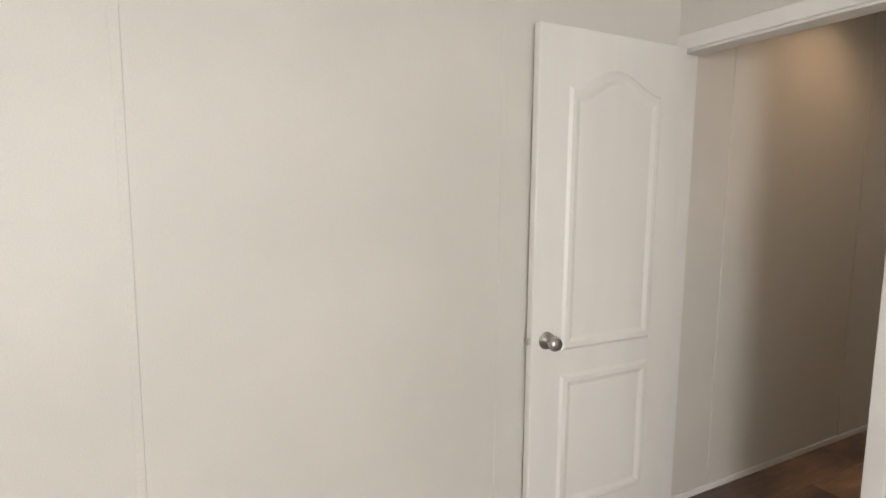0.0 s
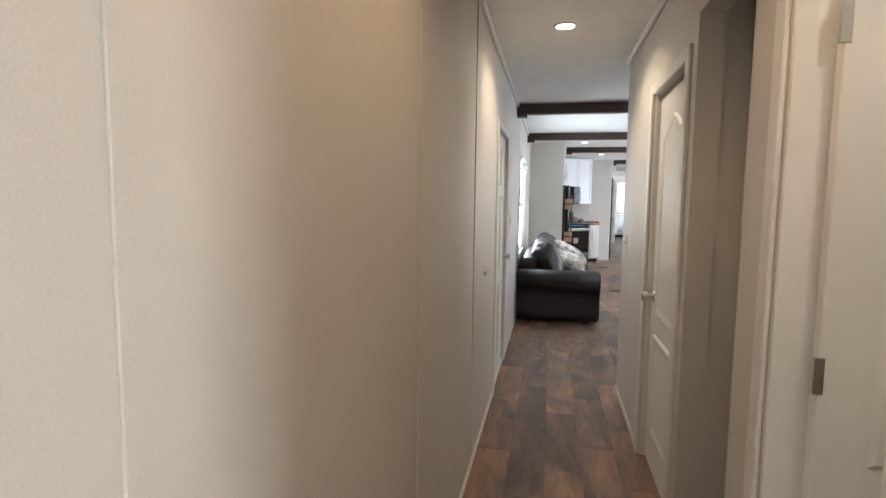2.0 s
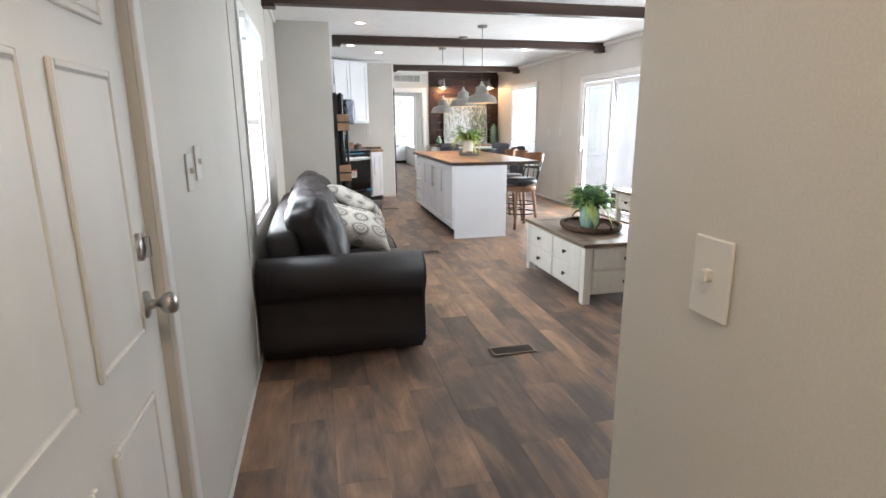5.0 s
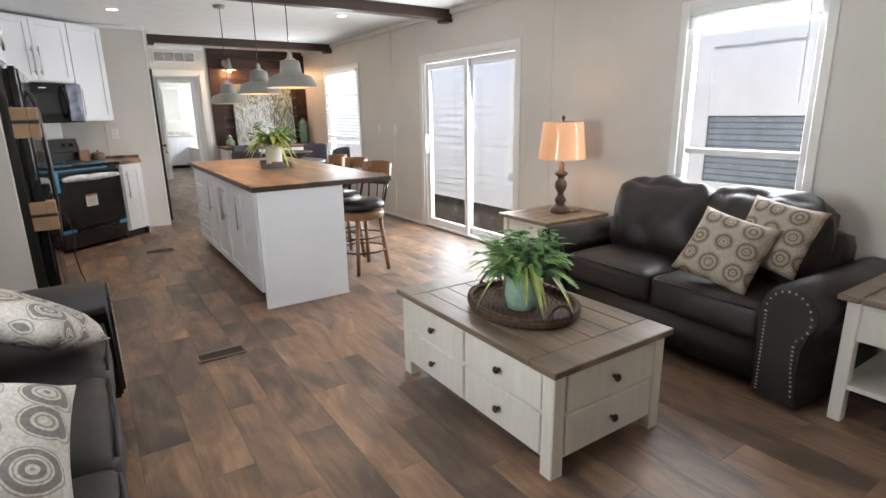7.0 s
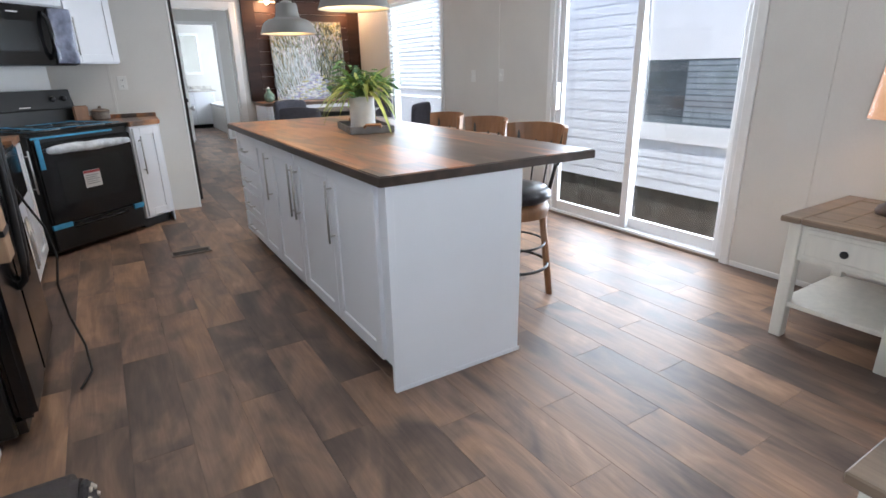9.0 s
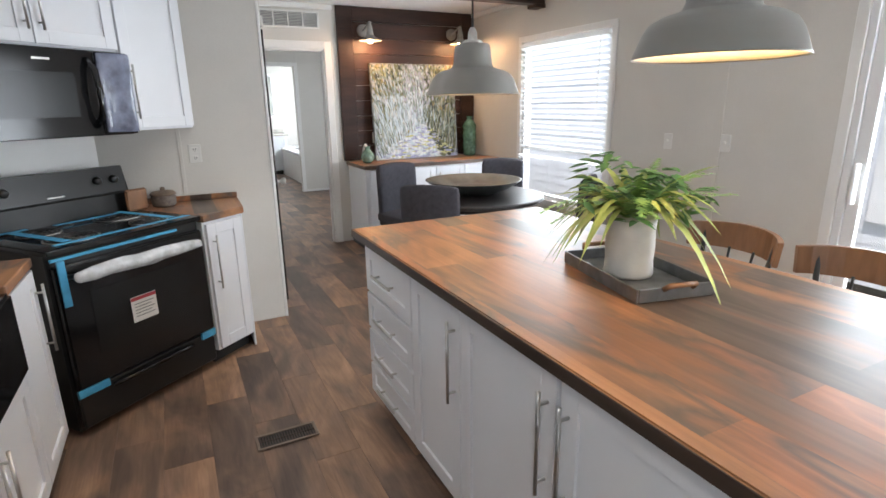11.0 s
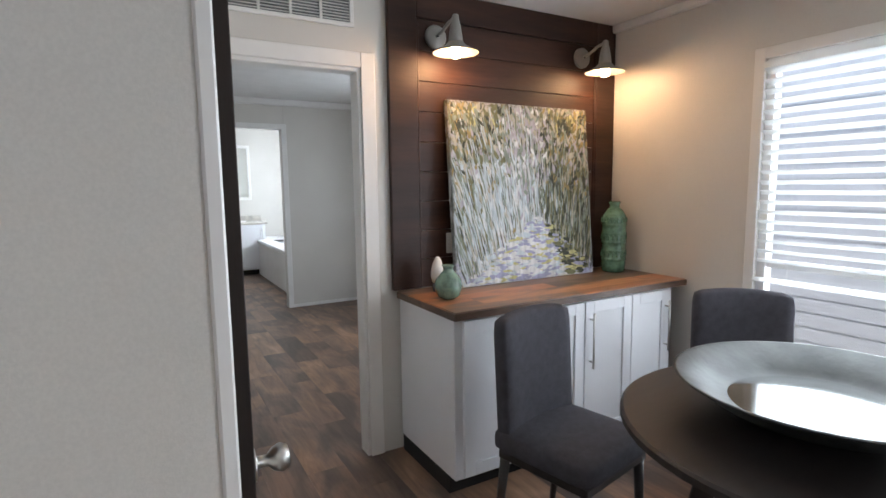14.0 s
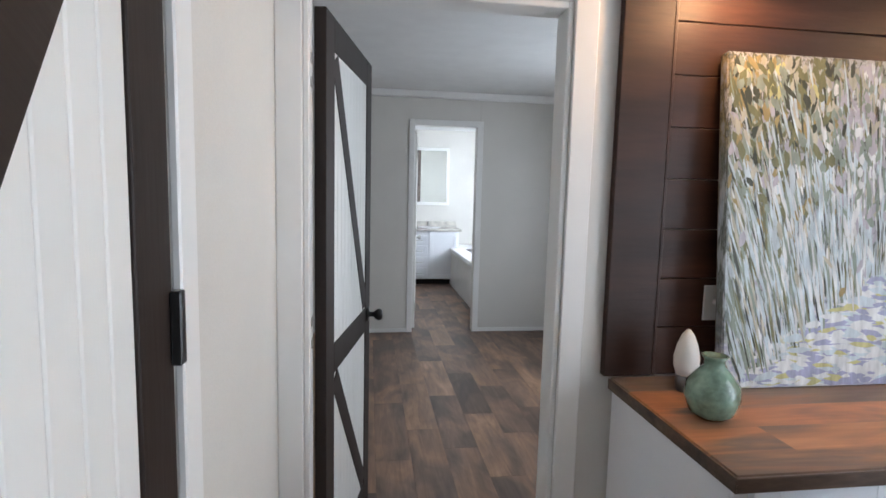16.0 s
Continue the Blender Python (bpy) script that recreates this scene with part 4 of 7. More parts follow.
KN = [(0.033, 0), (0.033, 0.006), (0.012, 0.01), (0.011, 0.03), (0.022, 0.04), (0.028, 0.055), (0.022, 0.068), (0.0, 0.071)]
part("door_knob", lathe(KN, 20), NICKEL, fdoor, "brushed nickel knob", True, pose(0.0, wf - 0.09, 0.97, 0, 90, 0))
part("deadbolt", lathe([(0.033, 0), (0.033, 0.012), (0.02, 0.016), (0.0, 0.018)], 20), NICKEL, fdoor, "brushed nickel deadbolt", True, pose(0.0, wf - 0.09, 1.11, 0, 90, 0))
part("thumb_turn", boxes((0.015, 0.03, wf - 0.094, wf - 0.086, 1.085, 1.135), bevel=0.002), NICKEL, fdoor)
for hz in (0.22, 1.0, 1.78):
    part("hinge", boxes((0.0, 0.008, 0.0, 0.02, hz, hz + 0.1), bevel=0.001), NICKEL, fdoor)
trim_box("trim_threshold_front", (-0.12, 0.0, FD[0], FD[1], 0, 0.01), label="door threshold")


def plank_door(name, w, h, label, style):
    """A white beadboard door with a dark brown frame, mid rail and diagonal braces; hinge at x = 0, leaf along +x."""
    d = thing(name, 0, 0, 0, 0, label)
    d["kind"] = "structure"
    part("core", boxes((0.01, w - 0.01, -0.012, 0.012, 0.015, h - 0.005)), DOORW, d)
    st, mid = 0.105, 0.86
    part("frame", boxes((0, st, -0.019, 0.019, 0.01, h), (w - st, w, -0.019, 0.019, 0.01, h), (st, w - st, -0.019, 0.019, h - st, h), (st, w - st, -0.019, 0.019, 0.01, 0.01 + st + 0.03), (st, w - st, -0.019, 0.019, mid, mid + st), bevel=0.002), DARKW, d, "dark brown frame")
    n = int((w - 2 * st) / 0.055)
    bw = (w - 2 * st) / n
    for i in range(n):
        part("board", boxes((st + i * bw + 0.002, st + (i + 1) * bw - 0.002, -0.0155, 0.0155, 0.12, h - st), bevel=0.002), DOORW, d)
    for z0, z1 in ((mid + st, h - st), (0.14, mid)):
        for s in (-1, 1):
            dx, dz = (w - 2 * st), z1 - z0
            L = math.hypot(dx, dz) - 0.05
            a = math.degrees(math.atan2(dz, dx))
            part("brace", boxes((-L / 2, L / 2, -0.0015, 0.0015, -0.04, 0.04), bevel=0.001), DARKW, d, m=pose(w / 2, s * 0.0172, (z0 + z1) / 2, 0, -a * style, 0))
    return d


md = plank_door("door_master", 0.76, 2.04, "white beadboard door with dark brown frame and braces, open", -1)
md.matrix_basis = pose(2.0, YM + 0.108, 0, 0, 0, 79.4)
for s in (-1, 1):
    part("door_knob", lathe(KN, 20), BLACKM, md, "black door knob", True, pose(0.70, s * 0.019, 0.93, -90 * s, 0, 0))
for hz in (0.30, 1.0, 1.79):
    for dz in (0.0, 0.07):
        part("hinge", boxes((1.9785, 1.9825, YM + 0.036, YM + 0.066, hz + dz, hz + dz + 0.028)), NICKEL, md, m=md.matrix_basis.inverted())
ud = plank_door("door_utility", 0.775, 2.03, "white beadboard utility door with dark brown frame, closed", -1)
ud.matrix_basis = pose(1.876, 11.385, 0, 0, 0, -90)
part("door_knob", lathe(KN, 20), NICKEL, ud, "brushed nickel knob", True, pose(0.735, 0.019, 0.953, -90, 0, 0))
for hz in (0.25, 1.255, 1.78):
    part("hinge", boxes((-0.006, 0.012, 0.019, 0.034, hz, hz + 0.1), bevel=0.002), BLACKM, ud)

# glazed niche in the hallway recess
nc = thing("display_niche", 1.15, -1.35, 0, 0, "white framed dark glass cabinet in the hallway recess", "cabinet")
part("frame", boxes((-0.02, 0.02, -0.33, -0.27, 0.0, 1.36), (-0.02, 0.02, 0.27, 0.33, 0.0, 1.36), (-0.02, 0.02, -0.27, 0.27, 1.29, 1.36), (-0.02, 0.02, -0.27, 0.27, 0, 0.08), bevel=0.003), TRIM, nc)
part("inner_frame", boxes((-0.012, 0.015, -0.27, -0.245, 0.08, 1.29), (-0.012, 0.015, 0.245, 0.27, 0.08, 1.29), (-0.012, 0.015, -0.245, 0.245, 1.265, 1.29), bevel=0.002), GALV, nc)
part("glass", boxes((0.0, 0.006, -0.245, 0.245, 0.08, 1.265)), SMOKE, nc)
part("box", boxes((0.35, 0.37, -0.33, 0.33, 0, 1.36), (0.02, 0.35, -0.33, -0.31, 0, 1.36), (0.02, 0.35, 0.31, 0.33, 0, 1.36), (0.02, 0.35, -0.31, 0.31, 1.34, 1.36)), BOWLM, nc)
part("shelf", boxes((0.03, 0.34, -0.3, 0.3, 0.26, 0.275)), GALV, nc)
part("wood_piece", boxes((0.06, 0.30, -0.22, 0.12, 0.276, 0.30), bevel=0.004), STOOLW, nc, "orange-brown board")
part("bottom", boxes((0.02, 0.35, -0.31, 0.31, 0.0, 0.02)), BLACKM, nc)
structure("wall_niche", boxes((1.13, 1.17, -1.70, -1.01, 1.36, H), (1.13, 1.17, -1.70, -1.01, 0, 0.002)), WALL, "greige wall over the hallway recess")


# ---- switches, outlets and registers ----
def plate(name, m, label, kind):
    p = thing(name, 0, 0, 0, 0, label, "outlet" if kind == "outlet" else "switch")
    p.matrix_basis = m
    part("plate", boxes((-0.037, 0.037, -0.006, 0, -0.058, 0.058), bevel=0.002), PLASTW, p)
    if kind == "outlet":
        for z in (-0.026, 0.026):
            r = part("receptacle", boxes((-0.017, 0.017, -0.0085, -0.005, z - 0.015, z + 0.015), bevel=0.003), PLASTW, p)
            part("slot", boxes((-0.008, -0.005, -0.0092, -0.0084, z - 0.006, z + 0.007), (0.005, 0.008, -0.0092, -0.0084, z - 0.006, z + 0.007), (-0.002, 0.002, -0.0092, -0.0084, z - 0.012, z - 0.008)), SLOT, r)
    else:
        part("toggle", boxes((-0.006, 0.006, -0.018, -0.005, -0.004, 0.014), bevel=0.002), PLASTW, p)
    return p


plate("wall_outlet", pose(1.345, 10.289, 1.22), "white double wall outlet beside the kitchen counter", "outlet")
plate("wall_outlet", pose(0.001, 0.55, 0.25, 0, 0, 90), "white wall outlet low on the hallway wall", "outlet")
plate("wall_outlet", pose(XR - 0.001, 5.9, 0.30, 0, 0, -90), "white wall outlet behind the end table", "outlet")
plate("light_switch", pose(0.001, 1.90, 1.24, 0, 0, 90), "white light switch beside the front door", "switch")
plate("light_switch", pose(0.001, 2.03, 1.26, 0, 0, 90), "white light switch beside the front door", "switch")
plate("light_switch", pose(0.934, 0.70, 1.17, 0, 0, -90), "white light switch at the hallway end", "switch")
plate("light_switch", pose(XR - 0.001, 9.32, 1.21, 0, 0, -90), "white light switch between the patio door and dining window", "switch")
plate("light_switch", pose(XR - 0.001, 8.85, 1.22, 0, 0, -90), "white light switch between the patio door and dining window", "switch")
plate("light_switch", pose(3.275, YM - 0.022, 1.151), "white switch on the dark feature wall", "switch")
th = thing("thermostat", 0.934, -2.49, 1.52, -90, "white wall thermostat in the hallway", "thermostat")
part("backplate", boxes((-0.065, 0.065, -0.006, 0, -0.06, 0.06), bevel=0.003), PLASTW, th)
part("body", boxes((-0.055, 0.055, -0.026, -0.005, -0.05, 0.05), bevel=0.006, seg=2), PLASTW, th)
part("display", boxes((-0.03, 0.03, -0.0275, -0.0255, -0.01, 0.03)), GALV, th)
ds = thing("door_stop", 0.002, -0.06, 1.03, 0, "small white round wall bumper", "door stop")
part("bumper", lathe([(0.022, 0), (0.022, 0.012), (0.012, 0.018), (0, 0.019)], 16), PLASTW, ds, smooth=True, m=pose(0, 0, 0, 0, 90, 0))


def floor_register(x, y, rz, label):
    r = thing("floor_register", x, y, 0.004, rz, label, "floor vent", "floor registers")
    w, d = 0.28, 0.12
    part("frame", boxes((-w / 2, w / 2, -d / 2, -d / 2 + 0.014, 0, 0.006), (-w / 2, w / 2, d / 2 - 0.014, d / 2, 0, 0.006), (-w / 2, -w / 2 + 0.014, -d / 2 + 0.014, d / 2 - 0.014, 0, 0.006), (w / 2 - 0.014, w / 2, -d / 2 + 0.014, d / 2 - 0.014, 0, 0.006), bevel=0.0015), REGF, r)
    part("opening", boxes((-w / 2 + 0.014, w / 2 - 0.014, -d / 2 + 0.014, d / 2 - 0.014, 0, 0.0012)), SLOT, r)
    first = None
    for i in range(20):
        m = pose(-w / 2 + 0.022 + i * 0.0124, 0, 0.001)
        if first is None:
            first = part("slat", boxes((-0.0025, 0.0025, -d / 2 + 0.014, d / 2 - 0.014, 0, 0.0045)), METALB, r, m=m)
        else:
            o = new("slat", first.data)
            o.parent, o.matrix_basis = r, m
    part("bar", boxes((-w / 2 + 0.014, w / 2 - 0.014, -0.003, 0.003, 0.0015, 0.0052)), METALB, r)
    return r


floor_register(1.51, 2.98, 0, "brown metal floor register near the sofa")
floor_register(1.51, 5.63, 0, "brown metal floor register between sofa and island")
floor_register(1.52, 8.76, 0, "brown metal floor register in the kitchen")

vg = thing("return_vent", 2.42, YM - 0.003, 2.345, 0, "white slatted return-air grille over the doorway", "vent")
part("frame", boxes((-0.31, 0.31, -0.012, 0, -0.085, -0.065), (-0.31, 0.31, -0.012, 0, 0.065, 0.085), (-0.31, -0.29, -0.012, 0, -0.065, 0.065), (0.29, 0.31, -0.012, 0, -0.065, 0.065), bevel=0.002), PLASTW, vg)
part("backing", boxes((-0.29, 0.29, -0.002, 0, -0.065, 0.065)), GALV, vg)
for i in range(9):
    part("slat", boxes((-0.288, 0.288, -0.004, 0.004, -0.0012, 0.0012)), PLASTW, vg, m=pose(0, -0.006, -0.056 + i * 0.014, 40, 0, 0))
for x in (-0.145, 0.0, 0.145):
    part("mullion", boxes((x - 0.006, x + 0.006, -0.013, 0, -0.065, 0.065)), PLASTW, vg)

# ---- recessed lights ----
can0 = None
# the last position is the added closet lamp's fixture, also out of view
for cx, cy in CANS + [(0.444, 0.03), (0.47, -2.25), CLOSET_FILL]:
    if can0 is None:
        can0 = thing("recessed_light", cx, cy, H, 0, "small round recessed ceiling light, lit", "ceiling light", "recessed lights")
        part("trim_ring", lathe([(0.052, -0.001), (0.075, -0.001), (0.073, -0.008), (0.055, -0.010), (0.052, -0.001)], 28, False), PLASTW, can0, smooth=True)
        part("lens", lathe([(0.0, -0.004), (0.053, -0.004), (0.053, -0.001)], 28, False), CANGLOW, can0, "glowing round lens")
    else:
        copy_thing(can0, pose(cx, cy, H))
for o in scene.objects:
    if o.name.startswith(("lens", "trim_ring")):
        o.visible_shadow = False


# ---- sofas ----
def arm_profile(w=0.27, h=0.63, r=0.135):
    """Outline of a rolled arm seen from its front, in (y, z): inner side at y = 0, rolling outwards to +y."""
    pts = [(0.0, 0.035), (0.0, h - r)]
    cy, cz = r * 0.95, h - r
    for i in range(0, 15):
        a = math.pi - i * (math.pi * 1.33) / 14
        pts.append((cy + r * math.cos(a), cz + r * math.sin(a)))
    pts += [(0.185, 0.34), (0.19, 0.22), (0.205, 0.12), (0.215, 0.035)]
    return pts


def sofa(name, length, seats, leather, label, m, backs):
    """Leather sofa: back along y at x = 0, seats facing +x, its middle at y = 0."""
    s = thing(name, 0, 0, 0, 0, label, "sofa")
    L2 = length / 2
    depth = 0.93
    inner = L2 - 0.215
    part("base", boxes((0.08, depth - 0.06, -inner, inner, 0.07, 0.30), bevel=0.02, seg=3), leather, s, smooth=True)
    part("front_rail", boxes((depth - 0.09, depth - 0.035, -inner, inner, 0.08, 0.27), bevel=0.016, seg=3), leather, s, smooth=True)
    part("back_frame", puff(0.22, 2 * inner + 0.1, 0.68, 0.07, (0.02, 0, 0.03), 7, 0.006), leather, s, smooth=True, m=pose(0.14, 0, 0.43, 0, -7, 0))
    sw = 2 * inner / seats
    for i in range(seats):
        y = -inner + (i + 0.5) * sw
        part("seat_cushion", puff(0.66, sw - 0.006, 0.20, 0.05, (0.012, 0.0, 0.03), 10, 0.008, seed=i * 3.1), leather, s, smooth=True, m=pose(0.57, y, 0.375))
        part("seat_welt", tube([(0.895, y - sw / 2 + 0.05, 0.455), (0.905, y, 0.462), (0.895, y + sw / 2 - 0.05, 0.455)], 0.006, 6), leather, s, smooth=True)
    bw = 2 * inner / backs
    for i in range(backs):
        y = -inner + (i + 0.5) * bw
        part("back_cushion", puff(0.26, bw + 0.015, 0.50, 0.10, (0.055, 0.012, 0.04), 20, 0.026, seed=i * 7.7 + length), leather, s, smooth=True, m=pose(0.31, y, 0.685, 0, -17, 0))
        part("back_welt", tube([(0.245, y - bw / 2 + 0.06, 0.905), (0.225, y - bw / 4, 0.935), (0.22, y, 0.943), (0.225, y + bw / 4, 0.935), (0.245, y + bw / 2 - 0.06, 0.905)], 0.006, 6), leather, s, smooth=True)
    for side in (-1, 1):
        prof = [(side * (inner + p), z) for p, z in arm_profile()]
        a = part("arm", extruded(prof, -0.03, depth, 'X', 0.012), leather, s, smooth=True)
        a.data.polygons.foreach_set("use_smooth", [len(p.vertices) <= 6 for p in a.data.polygons])
        small = [(side * (inner + 0.018 + p * 0.86), 0.085 + (z - 0.06) * 0.93) for p, z in arm_profile()]
        part("arm_panel", extruded(small, depth - 0.004, depth + 0.014, 'X', 0.006), leather, a)
        nails = bmesh.new()
        path = [Vector((depth + 0.014, y, z)) for y, z in [(side * (inner + 0.03 + p * 0.76), 0.10 + (z - 0.06) * 0.88) for p, z in arm_profile()]]
        run = 0.0
        for p, q in zip(path, path[1:]):
            n = max(1, int((q - p).length / 0.019))
            for k in range(n):
                bmesh.ops.create_icosphere(nails, subdivisions=1, radius=0.0062, matrix=Matrix.Translation(p.lerp(q, k / n)))
        part("nailhead_trim", nails, BRASS, a, "antique metal nailheads", True)["kind"] = "stuff"
        for fx in (0.13, depth - 0.10):
            part("foot", lathe([(0.022, 0), (0.035, 0.03), (0.042, 0.06), (0.03, 0.075)], 16), BLACKW, s, smooth=True, m=pose(fx, side * (L2 - 0.13), 0))
    s.matrix_basis = m
    return s


sofa("sofa", 2.42, 3, LEATHER, "charcoal leather three-seat sofa with rolled arms and nailhead trim", pose(0.05, 4.33, 0), 3)
sofa("loveseat", 1.80, 2, LEATHER2, "dark brown leather loveseat with rolled arms and nailhead trim", pose(XR - 0.07, 4.17, 0, 0, 0, 178) @ Matrix.Diagonal((0.92, 0.98, 1, 1)), 2)


def throw_pillow(m, label, cotton):
    bm = bmesh.new()
    n = 12
    g = {}
    for s in (1, -1):
        for i in range(n + 1):
            for j in range(n + 1):
                u, v = 2 * i / n - 1, 2 * j / n - 1
                edge = max(abs(u), abs(v))
                if s < 0 and edge > 0.999:
                    g[s, i, j] = g[1, i, j]
                    continue
                pinch = 1 - 0.07 * (1 - u * u) * (v * v) - 0.0
                pinch2 = 1 - 0.07 * (1 - v * v) * (u * u)
                t = 0.085 * ((1 - u ** 4) * (1 - v ** 4)) ** 0.6
                k = noise.noise(Vector((u * 2, v * 2, s * 3))) * 0.010 * (1 - edge ** 4)
                g[s, i, j] = bm.verts.new((0.255 * u * pinch2, 0.255 * v * pinch, s * t + k))
    for s in (1, -1):
        for i in range(n):
            for j in range(n):
                q = (g[s, i, j], g[s, i + 1, j], g[s, i + 1, j + 1], g[s, i, j + 1])
                bm.faces.new(q if s > 0 else q[::-1])
    ob = tagged(mesh_object("throw_pillow", bm, cotton, True), label, "pillow", "throw pillows")
    ob.matrix_basis = m
    return ob


SPIN = pose(0, 0, 0, 0, 0, 45)
throw_pillow(pose(0.63, 3.90, 0.66, 0, 25, -44) @ SPIN @ Matrix.Scale(0.98, 4), "cream pillow with grey-brown medallions on the sofa", PILLOW)
throw_pillow(pose(0.70, 4.83, 0.69, 0, 33, 22) @ SPIN @ Matrix.Scale(0.98, 4), "cream pillow with grey-brown medallions on the sofa", PILLOW)
throw_pillow(pose(3.81, 3.85, 0.675, 0, -56, 14) @ pose(0, 0, 0, 0, 0, -14) @ Matrix.Scale(0.80, 4), "tan pillow with brown medallions on the loveseat", PILLOW2)
throw_pillow(pose(4.01, 3.70, 0.75, 0, -62, 0) @ pose(0, 0, 0, 0, 0, -8) @ Matrix.Scale(0.76, 4), "tan pillow with brown medallions on the loveseat", PILLOW2)


# ---- tables ----
def knob(parent, m):
    return part("knob", lathe([(0.007, 0), (0.007, 0.012), (0.016, 0.018), (0.017, 0.026), (0.010, 0.032), (0, 0.033)], 14), KNOB, parent, "black round knob", True, m)


ct = thing("coffee_table", 2.67, 4.22, 0, 0, "cream painted coffee table with weathered plank top and drawers", "coffee table")
w2, l2 = 0.34, 0.575
for sx in (-1, 1):
    for sy in (-1, 1):
        part("leg", boxes((sx * w2 - sx * 0.065, sx * w2, sy * l2 - sy * 0.065, sy * l2, 0, 0.455), bevel=0.004), CREAM, ct)
part("body", boxes((-w2 + 0.012, w2 - 0.012, -l2 + 0.012, l2 - 0.012, 0.075, 0.45)), CREAM, ct)
for sx in (-1, 1):
    for y0, y1 in ((-l2 + 0.07, -0.012), (0.012, l2 - 0.07)):
        for z0, z1 in ((0.085, 0.265), (0.28, 0.44)):
            d = part("drawer", boxes((sx * (w2 - 0.016), sx * (w2 + 0.002), y0, y1, z0, z1), bevel=0.004), CREAM, ct)
            knob(d, pose(sx * (w2 + 0.002), (y0 + y1) / 2, (z0 + z1) / 2, 0, 90 * sx, 0))
for sy in (-1, 1):
    for z0, z1 in ((0.085, 0.265), (0.28, 0.44)):
        d = part("drawer", boxes((-w2 + 0.075, w2 - 0.075, sy * (l2 - 0.016), sy * (l2 + 0.002), z0, z1), bevel=0.004), CREAM, ct)
        knob(d, pose(0, sy * (l2 + 0.002), (z0 + z1) / 2, -90 * sy, 0, 0))
tw, tl = 0.365, 0.60
part("top_frame", boxes((-tw, tw, -tl, -tl + 0.14, 0.457, 0.487), (-tw, tw, tl - 0.14, tl, 0.457, 0.487), (-tw, -tw + 0.11, -tl + 0.142, tl - 0.142, 0.457, 0.487), (tw - 0.11, tw, -tl + 0.142, tl - 0.142, 0.457, 0.487), bevel=0.004), WEATHER, ct, "weathered brown wood border")
for i in range(4):
    x = -tw + 0.113 + i * 0.1265
    part("top_plank", boxes((x, x + 0.1235, -tl + 0.143, tl - 0.143, 0.459, 0.4855), bevel=0.003), WEATHER, ct)


def end_table(x, y, label):
    """Drawer facing -x."""
    e = thing("end_table", x, y, 0, 0, label, "end table", "end tables")
    a, b = 0.31, 0.25
    for sx in (-1, 1):
        for sy in (-1, 1):
            part("leg", boxes((sx * a - sx * 0.055, sx * a, sy * b - sy * 0.055, sy * b, 0, 0.585), bevel=0.004), CREAM, e)
    part("apron", boxes((-a + 0.012, a - 0.012, -b + 0.012, b - 0.012, 0.405, 0.58)), CREAM, e)
    d = part("drawer", boxes((-a + 0.006, -a + 0.016, -b + 0.065, b - 0.065, 0.42, 0.565), bevel=0.003), CREAM, e)
    part("drawer_bead", boxes((-a + 0.001, -a + 0.007, -b + 0.085, b - 0.085, 0.44, 0.545), bevel=0.003), CREAM, d)
    knob(d, pose(-a + 0.001, 0, 0.492, 0, -90, 0))
    part("shelf", boxes((-a + 0.01, a - 0.01, -b + 0.01, b - 0.01, 0.165, 0.19), bevel=0.003), CREAM, e)
    part("top_frame", boxes((-a - 0.035, a + 0.035, -b - 0.03, -b + 0.06, 0.587, 0.615), (-a - 0.035, a + 0.035, b - 0.06, b + 0.03, 0.587, 0.615), (-a - 0.035, -a + 0.06, -b + 0.061, b - 0.061, 0.587, 0.615), (a - 0.06, a + 0.035, -b + 0.061, b - 0.061, 0.587, 0.615), bevel=0.005), WEATHER, e, "weathered brown wood border")
    for i in range(3):
        q = -b + 0.062 + i * 0.1255
        part("top_plank", boxes((-a + 0.062, a - 0.062, q, q + 0.1235, 0.589, 0.6135), bevel=0.003), WEATHER, e)
    return e


end_table(4.09, 5.42, "cream end table with weathered top, drawer and shelf beside the loveseat")
end_table(4.03, 2.985, "cream end table with weathered top, drawer and shelf beside the loveseat")


def table_lamp(x, y, label):
    t = thing("table_lamp", x, y, 0.617, 0, label, "lamp", "table lamps")
    part("base", lathe([(0.075, 0), (0.078, 0.015), (0.07, 0.035), (0.045, 0.05), (0.032, 0.07), (0.044, 0.085), (0.046, 0.11), (0.028, 0.135), (0.024, 0.16), (0.040, 0.185), (0.049, 0.215), (0.045, 0.245), (0.025, 0.27),
                        (0.03, 0.29), (0.05, 0.305), (0.05, 0.32), (0.022, 0.34), (0.018, 0.40)], 24), LAMPW, t, "turned brown wood base", True)
    part("rod", tube([(0, 0, 0.39), (0, 0, 0.75)], 0.006, 8), BLACKM, t)
    sh = part("shade", lathe([(0.185, 0.43), (0.155, 0.715), (0.152, 0.715), (0.182, 0.43)], 36, False), SHADE, t, "lit tan linen drum shade", True)
    part("plastic_cover", lathe([(0.192, 0.425), (0.162, 0.722)], 36, False), glass_material("lamp_plastic", (0.96, 0.96, 0.96), 0.12), sh, "clear plastic wrap", True)
    part("finial", lathe([(0.004, 0.72), (0.012, 0.735), (0.014, 0.75), (0.006, 0.762), (0, 0.765)], 12), BLACKW, t, smooth=True)
    part("spider", tube([(-0.153, 0, 0.713), (0, 0, 0.716), (0.153, 0, 0.713)], 0.003, 6), BLACKM, sh)
    part("cord", tube([(0.03, -0.06, 0.004), (0.12, -0.1, 0.005), (0.2, -0.03, 0.005), (0.26, 0.02, 0.005)], 0.0035, 6), BLACKM, t, "brown cord")
    return t


